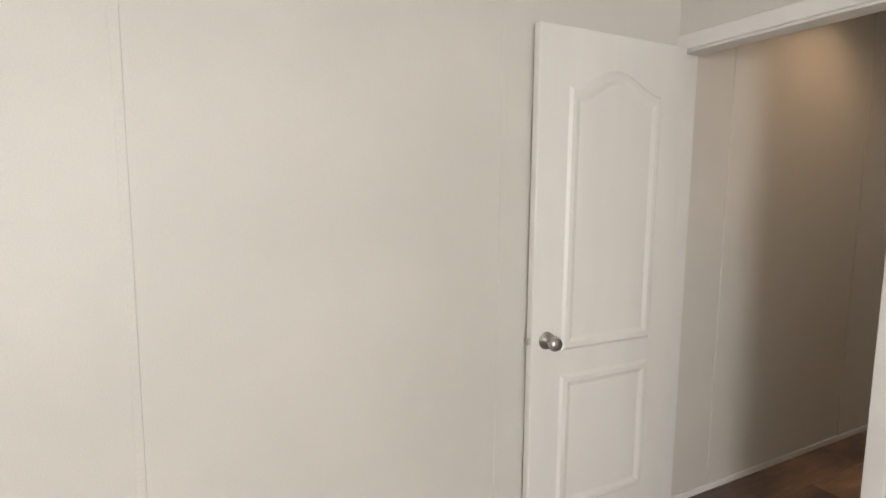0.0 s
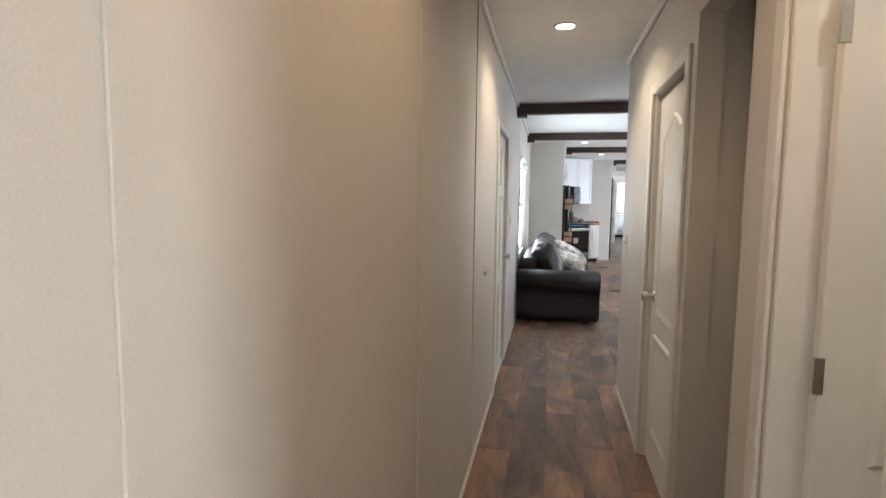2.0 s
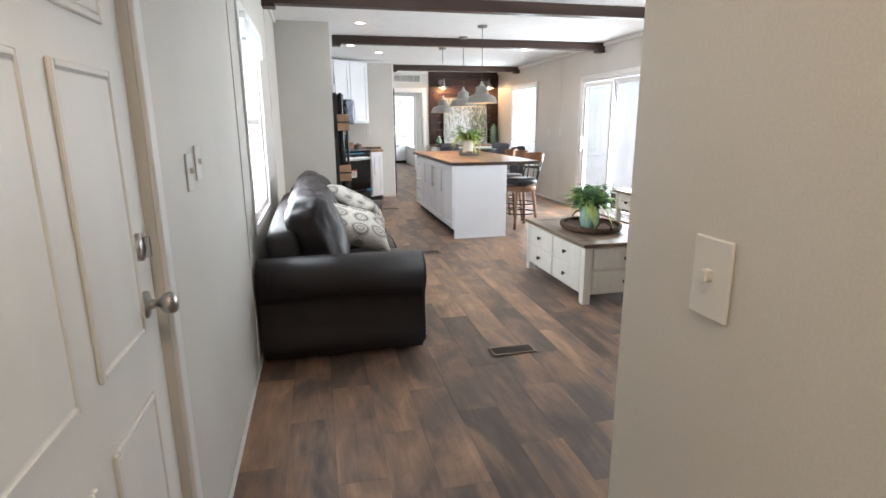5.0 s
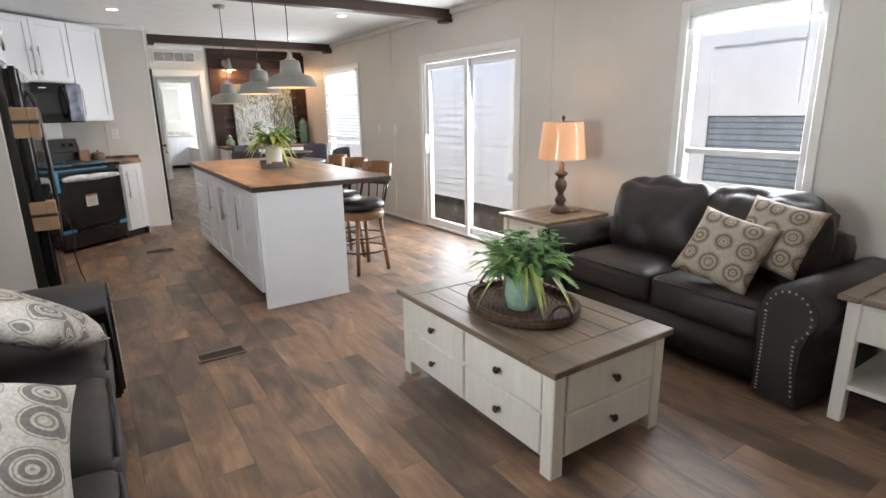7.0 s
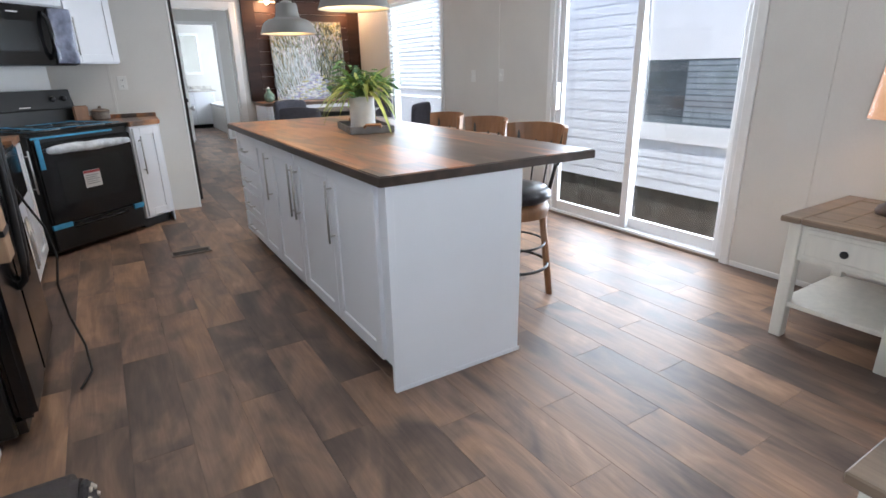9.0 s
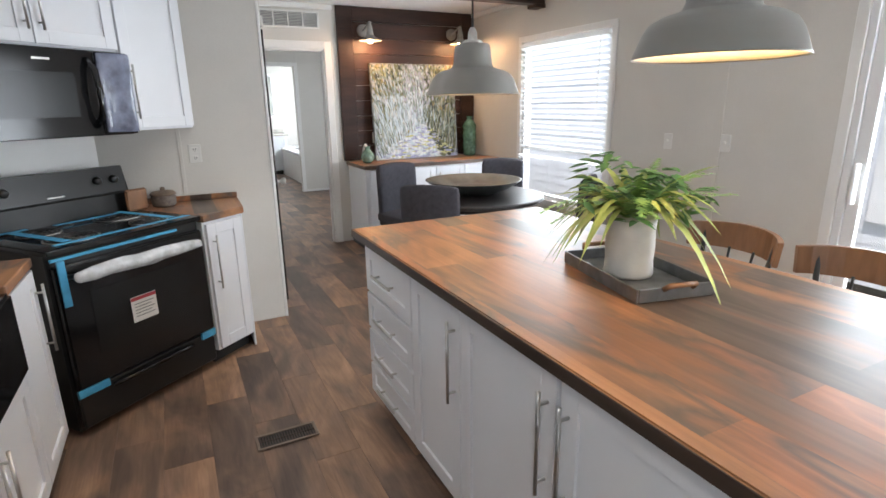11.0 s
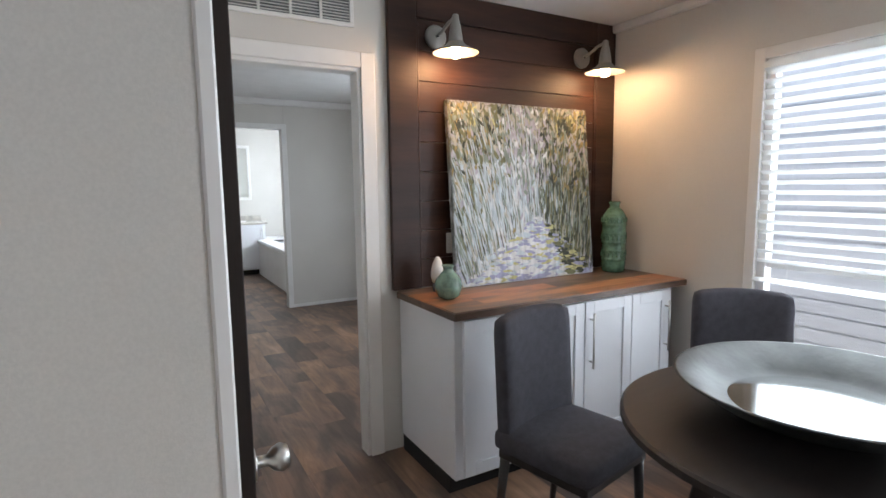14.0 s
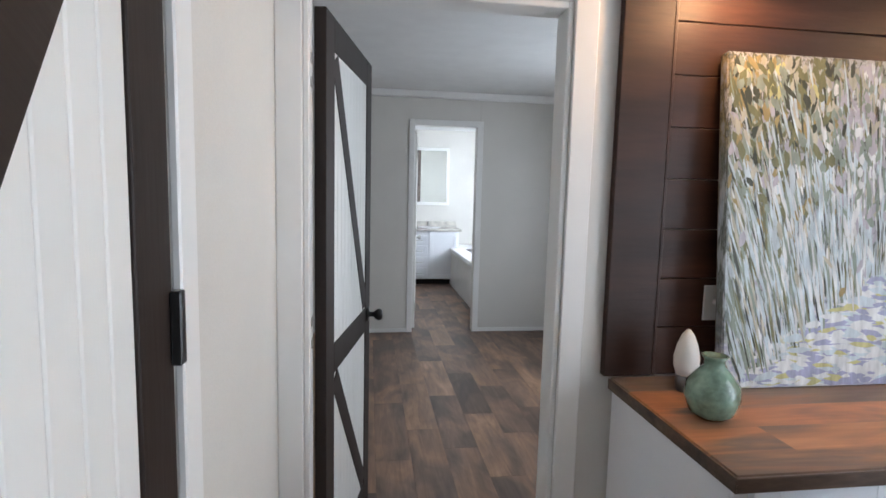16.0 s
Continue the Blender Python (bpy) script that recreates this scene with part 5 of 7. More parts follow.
table_lamp(4.15, 5.40, "turned brown wood table lamp with lit tan shade")
table_lamp(4.12, 2.97, "turned brown wood table lamp with a tan shade")


# ---- plants ----
def blade(bm, base, heading, length, rise, droop, width, twist=0.0, n=7):
    """An arching strap leaf with a folded middle."""
    d = Vector((math.cos(heading), math.sin(heading), 0))
    side = Vector((-d.y, d.x, 0))
    rows = []
    for i in range(n + 1):
        s = i / n
        c = Vector(base) + d * (length * (s ** 1.15)) * math.cos(rise * 0.6) + Vector((0, 0, length * (math.sin(rise) * s - droop * s * s)))
        w = width * (math.sin(math.pi * min(1, 0.12 + s * 0.88)) ** 0.8)
        rows.append((bm.verts.new(c - side * w), bm.verts.new(c - Vector((0, 0, w * 0.45))), bm.verts.new(c + side * w)))
    for a, c in zip(rows, rows[1:]):
        bm.faces.new((a[0], a[1], c[1], c[0]))
        bm.faces.new((a[1], a[2], c[2], c[1]))


def frond(bm, base, heading, length, rise, droop, leaf, rng, n=13):
    """A fern frond: a stalk with paired leaflets that shrink towards the tip."""
    d = Vector((math.cos(heading), math.sin(heading), 0))
    side = Vector((-d.y, d.x, 0))
    prev = None
    for i in range(n + 1):
        s = i / n
        c = Vector(base) + d * (length * s) * math.cos(rise * 0.6) + Vector((0, 0, length * (math.sin(rise) * s - droop * s * s)))
        if prev is not None:
            for k in (-1, 1):
                ll = leaf * (1.05 - s * 0.8) * (0.5 + min(1, s * 3) * 0.5) * rng.uniform(0.85, 1.15)
                tip = c + side * k * ll + d * ll * 0.45 + Vector((0, 0, rng.uniform(-0.25, 0.12) * ll))
                mid1 = prev.lerp(tip, 0.5) + d * ll * 0.02
                mid2 = c.lerp(tip, 0.5) + d * ll * 0.10
                v = [bm.verts.new(p) for p in (prev, mid1, tip, mid2, c)]
                bm.faces.new(v)
        prev = c


def potted_plant(name, x, y, z, r, h, label, pot_profile, pot_mat, pot_label, seed, spread, mix):
    rng = random.Random(seed)
    p = thing(name, x, y, z, 0, label, "potted plant")
    part("pot", lathe(pot_profile, 32), pot_mat, p, pot_label, True)
    fern, straps, dark = bmesh.new(), bmesh.new(), bmesh.new()
    for i in range(mix[0]):
        a = rng.uniform(0, 6.283)
        frond(fern, (0.02 * math.cos(a), 0.02 * math.sin(a), h), a, spread * rng.uniform(0.75, 1.15), rng.uniform(0.5, 1.25), rng.uniform(0.25, 0.65), rng.uniform(0.036, 0.060), rng, 17)
    for i in range(mix[1]):
        a = rng.uniform(0, 6.283)
        blade(straps, (0.025 * math.cos(a), 0.025 * math.sin(a), h), a, spread * rng.uniform(0.7, 1.2), rng.uniform(0.8, 1.5), rng.uniform(0.45, 1.5), rng.uniform(0.010, 0.018))
    for i in range(mix[2]):
        a, e = rng.uniform(0, 6.283), rng.uniform(0.25, 1.2)
        q = Vector((math.cos(a) * math.cos(e), math.sin(a) * math.cos(e), math.sin(e))) * spread * rng.uniform(0.3, 0.75) + Vector((0, 0, h))
        for k in range(4):
            aa = a + rng.uniform(-1.6, 1.6)
            blade(dark, q + Vector((rng.uniform(-0.03, 0.03), rng.uniform(-0.03, 0.03), rng.uniform(-0.04, 0.02))), aa, rng.uniform(0.045, 0.075), rng.uniform(-0.2, 0.6), 0.4, rng.uniform(0.010, 0.018), n=4)
    part("fern_fronds", fern, LEAF, p, "green fern fronds", True)
    part("strap_leaves", straps, LEAFL, p, "yellow-green arching leaves", True)
    part("small_leaves", dark, LEAFD, p, "dark green rounded leaves", True)
    return p


potted_plant("potted_fern", 2.635, 4.17, 0.505, 0.07, 0.18, "green fern in a teal glazed vase on the wicker tray",
             [(0.055, 0), (0.074, 0.01), (0.084, 0.07), (0.082, 0.12), (0.07, 0.165), (0.075, 0.19), (0.068, 0.19), (0.06, 0.165)], TEALV, "teal green glazed vase", 5, 0.30, (30, 40, 90))
potted_plant("island_plant", 2.555, 7.74, 0.935, 0.06, 0.20, "leafy plant in a white ribbed pot on the island tray",
             [(0.078, 0), (0.082, 0.01), (0.078, 0.05), (0.081, 0.1), (0.078, 0.15), (0.082, 0.20), (0.074, 0.20), (0.07, 0.18)], POTW, "white ribbed ceramic pot", 9, 0.32, (18, 64, 44))

# wicker tray
tr = thing("wicker_tray", 2.665, 4.20, 0.489, 82, "brown woven oval wicker tray on the coffee table", "tray")
tray_rng = random.Random(3)


def weave(bm, rx, ry, z, n, rad, wob):
    pts = []
    for i in range(n + 1):
        a = 2 * math.pi * i / n
        k = 1 + wob * math.sin(i * math.pi)
        pts.append(((rx + wob * (1 if i % 2 else -1)) * math.cos(a), (ry + wob * (1 if i % 2 else -1)) * math.sin(a), z + 0.004 * (1 if i % 2 else -1)))
    return tube(pts, rad, 5, bm)


coil = []
for i in range(17 * 56):
    f = 1 - i / (17 * 56) * 0.97
    a = 2 * math.pi * i / 56
    k = 0.0035 * (1 if i % 2 else -1)
    coil.append(((0.290 * f + k) * math.cos(a), (0.230 * f + k) * math.sin(a), 0.011 + 0.003 * (1 if (i + i // 56) % 2 else -1)))
part("base", tube(coil, 0.0095, 6), WICKER, tr, smooth=True)
for k in range(3):
    part("rim_strand", weave(bmesh.new(), 0.296 + 0.003 * (k % 2), 0.236 + 0.003 * (k % 2), 0.016 + 0.013 * k, 92, 0.0115, 0.005), WICKER, tr, smooth=True)
for s in (-1, 1):
    part("handle", tube([(s * 0.295, 0.065 * math.cos(a), 0.035 + 0.07 * math.sin(a)) for a in [math.pi * i / 10 for i in range(11)]], 0.007, 7), WICKER, tr, smooth=True)

gt = thing("metal_tray", 2.555, 7.72, 0.926, 78, "grey galvanised metal tray with wooden handle on the island", "tray")
part("base", boxes((-0.22, 0.22, -0.13, 0.13, 0.001, 0.008), bevel=0.003), GALV, gt)
part("rim", boxes((-0.225, 0.225, -0.137, -0.13, 0.001, 0.045), (-0.225, 0.225, 0.13, 0.137, 0.001, 0.045), (-0.227, -0.22, -0.13, 0.13, 0.001, 0.045), (0.22, 0.227, -0.13, 0.13, 0.001, 0.045), bevel=0.002), GALV, gt)
for s in (-1, 1):
    part("handle", tube([(s * 0.232, -0.05, 0.04), (s * 0.25, -0.045, 0.055), (s * 0.25, 0.045, 0.055), (s * 0.232, 0.05, 0.04)], 0.009, 8), STOOLW, gt, "brown wooden handle", True)


# ---- cabinets ----
def bar_handle(parent, p, q, out):
    """A bar pull from p to q, standing off along out."""
    p, q, o = Vector(p), Vector(q), Vector(out)
    h = part("bar_handle", tube([p + o * 0.03, q + o * 0.03], 0.006, 8), NICKEL, parent, "brushed nickel bar handle", True)
    d = (q - p)
    for s in (0.12, 0.88):
        part("post", tube([p + d * s, p + d * s + o * 0.03], 0.005, 6), NICKEL, h, smooth=True)
    return h


def shaker(parent, a0, a1, z0, z1, face, name="door"):
    """A shaker front in the plane y = face looking to -y, from x = a0 to a1."""
    r = min(0.062, (a1 - a0) * 0.25, (z1 - z0) * 0.3)
    d = part(name, boxes((a0 + r - 0.002, a1 - r + 0.002, face - 0.010, face, z0 + r - 0.002, z1 - r + 0.002)), CABW, parent)
    for x0, x1 in ((a0, a0 + r), (a1 - r, a1)):
        part("stile", boxes((x0, x1, face - 0.02, face, z0, z1), bevel=0.0015), CABW, d)
    for b0, b1 in ((z0, z0 + r), (z1 - r, z1)):
        part("rail", boxes((a0 + r, a1 - r, face - 0.02, face, b0, b1), bevel=0.0015), CABW, d)
    return d


def cabinet(name, m, w, depth, z0, z1, doors, label, drawers=None, toe=0.09, category="cabinet", group="kitchen cabinets"):
    """A cabinet whose front looks to -y in its own frame, left front corner at the origin; doors are (from, to, handle side)."""
    c = thing(name, 0, 0, 0, 0, label, category, group)
    c.matrix_basis = m
    part("body", boxes((0, w, 0.001, depth, z0 + toe, z1), bevel=0.002), CABW, c)
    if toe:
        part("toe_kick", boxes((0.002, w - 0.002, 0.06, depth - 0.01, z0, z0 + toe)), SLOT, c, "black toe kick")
    upper = z0 > 1
    for a0, a1, side in doors:
        d = shaker(c, a0 + 0.003, a1 - 0.003, z0 + toe + 0.012, z1 - 0.012, 0.001)
        x = a0 + 0.035 if side < 0 else a1 - 0.035
        za, zb = (z0 + 0.07, z0 + 0.36) if upper else (z1 - 0.37, z1 - 0.07)
        bar_handle(d, (x, -0.019, za), (x, -0.019, zb), (0, -1, 0))
    for a0, a1, b0, b1 in drawers or ():
        d = shaker(c, a0 + 0.003, a1 - 0.003, b0, b1, 0.001, "drawer")
        mid = (a0 + a1) / 2
        bar_handle(d, (mid - 0.11, -0.019, (b0 + b1) / 2), (mid + 0.11, -0.019, (b0 + b1) / 2), (0, -1, 0))
    return c


# ---- island ----
isl = pose(1.99, 8.85, 0, 0, 0, -90)
# in the island's own frame x runs from its far end towards its near end
cabinet("island_drawer_cabinet", isl, 0.57, 0.62, 0.0, 0.885, [], "white island cabinet with four shaker drawers", [(0.03, 0.57, 0.105, 0.255), (0.03, 0.57, 0.27, 0.44), (0.03, 0.57, 0.455, 0.63), (0.03, 0.57, 0.645, 0.87)], group="island cabinets")
cabinet("island_cabinet", isl @ pose(0.572, 0, 0), 0.40, 0.62, 0.0, 0.885, [(0, 0.40, 1)], "white shaker island cabinet with one door", group="island cabinets")
cabinet("island_cabinet", isl @ pose(0.974, 0, 0), 1.02, 0.62, 0.0, 0.885, [(0, 0.495, 1), (0.505, 1.02, -1)], "white shaker island cabinet with two doors", group="island cabinets")
cabinet("island_cabinet", isl @ pose(1.996, 0, 0), 0.585, 0.62, 0.0, 0.885, [(0, 0.50, -1)], "white shaker island cabinet with one door", group="island cabinets")
ep = thing("island_end_panel", 1.97, 6.245, 0, 0, "white island end panel with base trim", "panel")
part("panel", boxes((0, 0.66, 0, 0.02, 0.0, 0.885), bevel=0.002), CABW, ep)
part("base_strip", boxes((0, 0.665, -0.006, 0, 0, 0.02), bevel=0.001), CABW, ep)
part("corner_post", boxes((-0.002, 0.03, -0.004, 0.0, 0.02, 0.885), bevel=0.001), CABW, ep)
bp = thing("island_back_panel", 2.61, 6.265, 0, 0, "white island back panel behind the stools", "panel")
part("panel", boxes((0.001, 0.02, 0, 2.58, 0, 0.885), bevel=0.002), CABW, bp)
it = thing("island_countertop", 2.50, 7.58, 0.885, 0, "wood plank laminate island top with dark edge", "countertop")
part("slab", boxes((-0.555, 0.553, -1.345, 1.345, 0.004, 0.04), bevel=0.004, seg=2), LAM, it)
for e in ((-0.558, -0.5545, -1.348, 1.348), (0.5525, 0.556, -1.348, 1.348), (-0.5545, 0.5525, -1.348, -1.3445), (-0.5545, 0.5525, 1.3445, 1.348)):
    part("edge_band", boxes((*e, 0.0, 0.036), bevel=0.001), EDGE, it, "dark brown edge band")


# ---- bar stools ----
def stool_parts():
    s = thing("bar_stool", 0, 0, 0, 0, "honey-brown wooden swivel bar stool with black seat", "stool", "stools at the island")
    for a in (45, 135, 225, 315):
        ca, sa = math.cos(radians(a)), math.sin(radians(a))
        part("leg", tube([(0.235 * ca, 0.235 * sa, 0), (0.17 * ca, 0.17 * sa, 0.53)], 0.019, 8, None, 0.021), STOOLW, s, smooth=True)
    part("foot_ring", ring(0.215, 0.20, 0.009), BLACKM, s, "black metal foot ring", True)
    part("upper_ring", ring(0.195, 0.33, 0.007), BLACKM, s, "black metal ring", True)
    part("seat_base", lathe([(0.17, 0.49), (0.205, 0.50), (0.21, 0.55), (0.20, 0.565)], 28), STOOLW, s, smooth=True)
    part("swivel", lathe([(0.12, 0.565), (0.12, 0.585)], 20), BLACKM, s)
    part("seat", lathe([(0.19, 0.583), (0.215, 0.60), (0.215, 0.635), (0.19, 0.66), (0.10, 0.668), (0, 0.67)], 30), VINYL, s, "black vinyl seat", True)

    def back_rail(z0, z1, r, mat_, nm):
        bm = bmesh.new()
        rows = []
        n = 10
        for i in range(n + 1):
            a = radians(-56 + 112 * i / n)
            crest = 0.012 * (1 - ((i - n / 2) / (n / 2)) ** 2)
            rows.append([bm.verts.new((rr * math.cos(a) + 0.03, rr * math.sin(a), z)) for rr, z in ((r, z0), (r + 0.02, z0), (r + 0.03, z1 + crest), (r + 0.01, z1 + crest))])
        for p, q in zip(rows, rows[1:]):
            for k in range(4):
                bm.faces.new((p[k], p[(k + 1) % 4], q[(k + 1) % 4], q[k]))
        bm.faces.new(rows[0])
        bm.faces.new(rows[-1][::-1])
        part(nm, bm, mat_, s)
    back_rail(0.878, 0.978, 0.245, STOOLW, "crest_rail")
    back_rail(0.775, 0.80, 0.215, BLACKM, "mid_rail")
    for a in (-40, 40):
        ca, sa = math.cos(radians(a)), math.sin(radians(a))
        part("back_post", tube([(0.185 * ca + 0.02, 0.185 * sa, 0.58), (0.225 * ca + 0.03, 0.225 * sa, 0.78), (0.262 * ca + 0.03, 0.262 * sa, 0.95)], 0.011, 8), BLACKM, s, smooth=True)
    for a in (-14, 14):
        ca, sa = math.cos(radians(a)), math.sin(radians(a))
        part("spindle", tube([(0.19 * ca + 0.02, 0.19 * sa, 0.6), (0.235 * ca + 0.03, 0.235 * sa, 0.89)], 0.006, 6), BLACKM, s, smooth=True)
    return s


st0 = stool_parts()
st0.matrix_basis = pose(3.03, 6.80, 0, 0, 0, 8)
for y, a in ((7.36, 0), (7.86, -4)):
    copy_thing(st0, pose(3.06, y, 0, 0, 0, a))

# ---- pendants ----
OUTER = [(0.208, 0.0), (0.205, 0.006), (0.196, 0.030), (0.184, 0.060), (0.168, 0.083), (0.140, 0.098), (0.108, 0.106), (0.092, 0.114), (0.085, 0.130), (0.081, 0.165), (0.078, 0.195), (0.070, 0.208), (0.035, 0.214)]
OUTER = [(r * 0.92, z * 0.94) for r, z in OUTER]
for px, py, pz in PENDANTS:
    p0 = thing("pendant_lamp", px, py, pz, 0, "grey enamel two-tier pendant lamp over the island, lit", "pendant lamp", "pendant lamps")
    part("shade", lathe(OUTER + [(r - 0.004, z - 0.003 if z > 0.05 else z) for r, z in reversed(OUTER)] + [OUTER[0]], 48, False), PENDM, p0, "grey enamel two-tier shade", True)
    part("shade_lining", lathe([(r - 0.006, max(0.003, z - 0.006)) for r, z in OUTER[:-1]], 48, False), PENDI, p0, "pale inner lining", True)
    part("cap", lathe([(0.042, 0.198), (0.040, 0.205), (0.020, 0.214), (0.018, 0.240), (0.010, 0.258), (0, 0.260)], 20), NICKEL, p0, "nickel cap", True)
    for a in (0, 120, 240):
        part("shade_screw", lathe([(0.004, 0), (0.004, 0.014), (0, 0.016)], 8), NICKEL, p0, m=pose(0.032 * math.cos(radians(a)), 0.032 * math.sin(radians(a)), 0.200))
    part("bulb", lathe([(0.012, 0.16), (0.028, 0.13), (0.032, 0.105), (0.022, 0.08), (0, 0.072)], 16), GLOW, p0, "glowing bulb", True).visible_shadow = False
    part("cord", tube([(0, 0, 0.255), (0, 0, H - pz - 0.02)], 0.004, 6), BLACKM, p0, "black cord")
    part("canopy", lathe([(0.055, H - pz - 0.025), (0.06, H - pz - 0.002)], 24), PENDM, p0, smooth=True)

# ---- kitchen run along the left wall ----
left = pose(0.61, 7.64, 0, 0, 0, 90)
cabinet("base_cabinet", left, 0.12, 0.60, 0, 0.88, [], "narrow white filler cabinet beside the refrigerator")
sc = cabinet("sink_cabinet", left @ pose(0.122, 0, 0), 0.96, 0.60, 0, 0.60, [(0, 0.48, 1), (0.48, 0.96, -1)], "white shaker sink cabinet with two doors")
cabinet("base_cabinet", left @ pose(1.084, 0, 0), 0.40, 0.60, 0, 0.88, [(0, 0.40, 1)], "white shaker base cabinet with one door beside the range")
sk = thing("kitchen_sink", 0.0, 8.24, 0.60, 0, "black apron-front kitchen sink", "sink")
part("apron", boxes((0.60, 0.65, -0.46, 0.46, 0.0, 0.30), bevel=0.01, seg=2), BLACKG, sk)
part("basin", boxes((0.12, 0.60, -0.46, -0.44, 0.0, 0.30), (0.12, 0.60, 0.44, 0.46, 0.0, 0.30), (0.10, 0.12, -0.46, 0.46, 0.0, 0.30), (0.12, 0.60, -0.44, 0.44, 0.0, 0.02), bevel=0.004), BLACKG, sk)
part("faucet", tube([(0.06, 0, 0.32), (0.06, 0, 0.55), (0.09, 0, 0.62), (0.16, 0, 0.64), (0.22, 0, 0.60), (0.23, 0, 0.54)], 0.012, 10), BLACKM, sk, "black faucet", True)
kt = thing("kitchen_counter", 0.0, 8.4, 0.88, 0, "wood plank laminate kitchen counter", "countertop")
part("slab", boxes((0.0, 0.635, -0.76, -0.625, 0, 0.04), (0.0, 0.635, 0.305, 0.72, 0, 0.04), (0.0, 0.098, -0.625, 0.305, 0, 0.04), bevel=0.004), LAM, kt)
part("backsplash", boxes((0.0, 0.02, -0.76, 0.9, 0.04, 0.14), bevel=0.003), LAM, kt)
cabinet("wall_cabinet", pose(0.60, 6.72, 0, 0, 0, 90), 0.90, 0.59, 1.80, 2.46, [(0, 0.45, 1), (0.45, 0.90, -1)], "white shaker cabinet over the refrigerator", toe=0.0, group="wall cabinets")
cabinet("wall_cabinet", pose(0.335, 7.63, 0, 0, 0, 90), 0.86, 0.33, 1.36, 2.46, [(0, 0.43, 1), (0.43, 0.86, -1)], "white shaker wall cabinet over the sink", toe=0.0, group="wall cabinets")
cabinet("wall_cabinet", pose(0.335, 8.495, 0, 0, 0, 90), 0.80, 0.33, 1.36, 2.46, [(0, 0.40, 1), (0.40, 0.80, -1)], "white shaker wall cabinet beside the microwave", toe=0.0, group="wall cabinets")

# ---- refrigerator ----
fr = thing("refrigerator", 0.355, 7.16, 0, 90, "black side-by-side refrigerator with brown cardboard corner guards", "refrigerator")
# front looks to -y in its own frame
part("body", boxes((-0.44, 0.44, -0.30, 0.325, 0.03, 1.74), bevel=0.008), BLACKM, fr)
part("toe_grille", boxes((-0.42, 0.42, -0.33, -0.30, 0.03, 0.085), bevel=0.003), BLACKM, fr)
for x0, x1, hx in ((-0.44, -0.077, -0.118), (-0.073, 0.44, -0.032)):
    d = part("door", boxes((x0, x1, -0.375, -0.305, 0.09, 1.74), bevel=0.018, seg=3), BLACKG, fr, "glossy black door")
    part("handle", tube([(hx, -0.372, 0.50), (hx, -0.400, 0.53), (hx, -0.412, 0.62), (hx, -0.422, 0.85), (hx, -0.425, 1.05), (hx, -0.422, 1.25), (hx, -0.412, 1.48), (hx, -0.400, 1.57), (hx, -0.372, 1.60)], 0.014, 10), BLACKM, d, "long bowed black handle", True)
for z in (1.30, 0.70):
    g = part("cardboard_wrap", boxes((-0.46, -0.35, -0.43, -0.376, z, z + 0.19), (-0.46, -0.441, -0.376, -0.29, z, z + 0.19), bevel=0.004), CARD, fr, "brown cardboard corner guard")
    part("strap", boxes((-0.462, -0.348, -0.4325, -0.4305, z + 0.09, z + 0.11), (-0.4625, -0.4605, -0.4325, -0.29, z + 0.09, z + 0.11)), BLACKM, g, "black strap")
for x in (-0.35, 0.35):
    part("foot", lathe([(0.02, 0), (0.02, 0.03)], 12), BLACKM, fr, m=pose(x, -0.24, 0))
pc = thing("power_cord", 0.78, 7.50, 0, 0, "black appliance power cord hanging to the floor", "cord")
part("cord", tube([(-0.065, 0.02, 0.90), (-0.04, -0.02, 0.84), (-0.01, 0.0, 0.74), (0.03, 0.03, 0.62), (0.05, 0.0, 0.48), (0.03, -0.06, 0.36), (0.05, -0.13, 0.22), (0.09, -0.22, 0.09), (0.10, -0.34, 0.012), (0.06, -0.48, 0.009)], 0.0055, 8), BLACKM, pc, smooth=True)
part("plug", boxes((-0.085, -0.045, 0.0, 0.04, 0.885, 0.925), bevel=0.006, seg=2), BLACKM, pc)

# ---- diagonal corner: range, microwave, cabinets ----
A = math.degrees(math.atan2(0.631, 0.776))
diag = pose(0.675, 9.185, 0, 0, 0, A)
rg = thing("range", 0, 0, 0, 0, "black electric range still taped with blue tape", "range")
rg.matrix_basis = diag @ Matrix.Diagonal((1.065, 1, 1, 1))
part("body", boxes((0, 0.76, 0.03, 0.62, 0.03, 0.895), bevel=0.004), BLACKM, rg)
part("kick_drawer", boxes((0.01, 0.75, 0.0, 0.03, 0.05, 0.235), bevel=0.006), BLACKM, rg)
part("drawer_pull", tube([(0.16, -0.005, 0.205), (0.20, -0.02, 0.21), (0.56, -0.02, 0.21), (0.60, -0.005, 0.205)], 0.012, 8), BLACKG, rg, smooth=True)
od = part("oven_door", boxes((0.01, 0.75, -0.012, 0.03, 0.25, 0.845), bevel=0.008, seg=2), BLACKG, rg, "black glass oven door")
part("oven_window", boxes((0.13, 0.63, -0.0145, -0.0125, 0.38, 0.70), bevel=0.001), SCREEN, od)
part("door_handle", tube([(0.06, -0.01, 0.79), (0.08, -0.05, 0.795), (0.68, -0.05, 0.795), (0.70, -0.01, 0.79)], 0.013, 8), BLACKM, od, smooth=True)
part("handle_wrap", puff(0.62, 0.05, 0.055, 0.02, (0.01, 0.008, 0.01), 8, 0.012), PLASTICF, od, "clear plastic wrap", True, pose(0.38, -0.055, 0.79))
part("warning_label", boxes((0.30, 0.43, -0.0165, -0.0148, 0.47, 0.60)), PAPERW, od, "white and red paper label")
part("label_stripe", boxes((0.30, 0.43, -0.0175, -0.0166, 0.58, 0.598)), INKR, od)
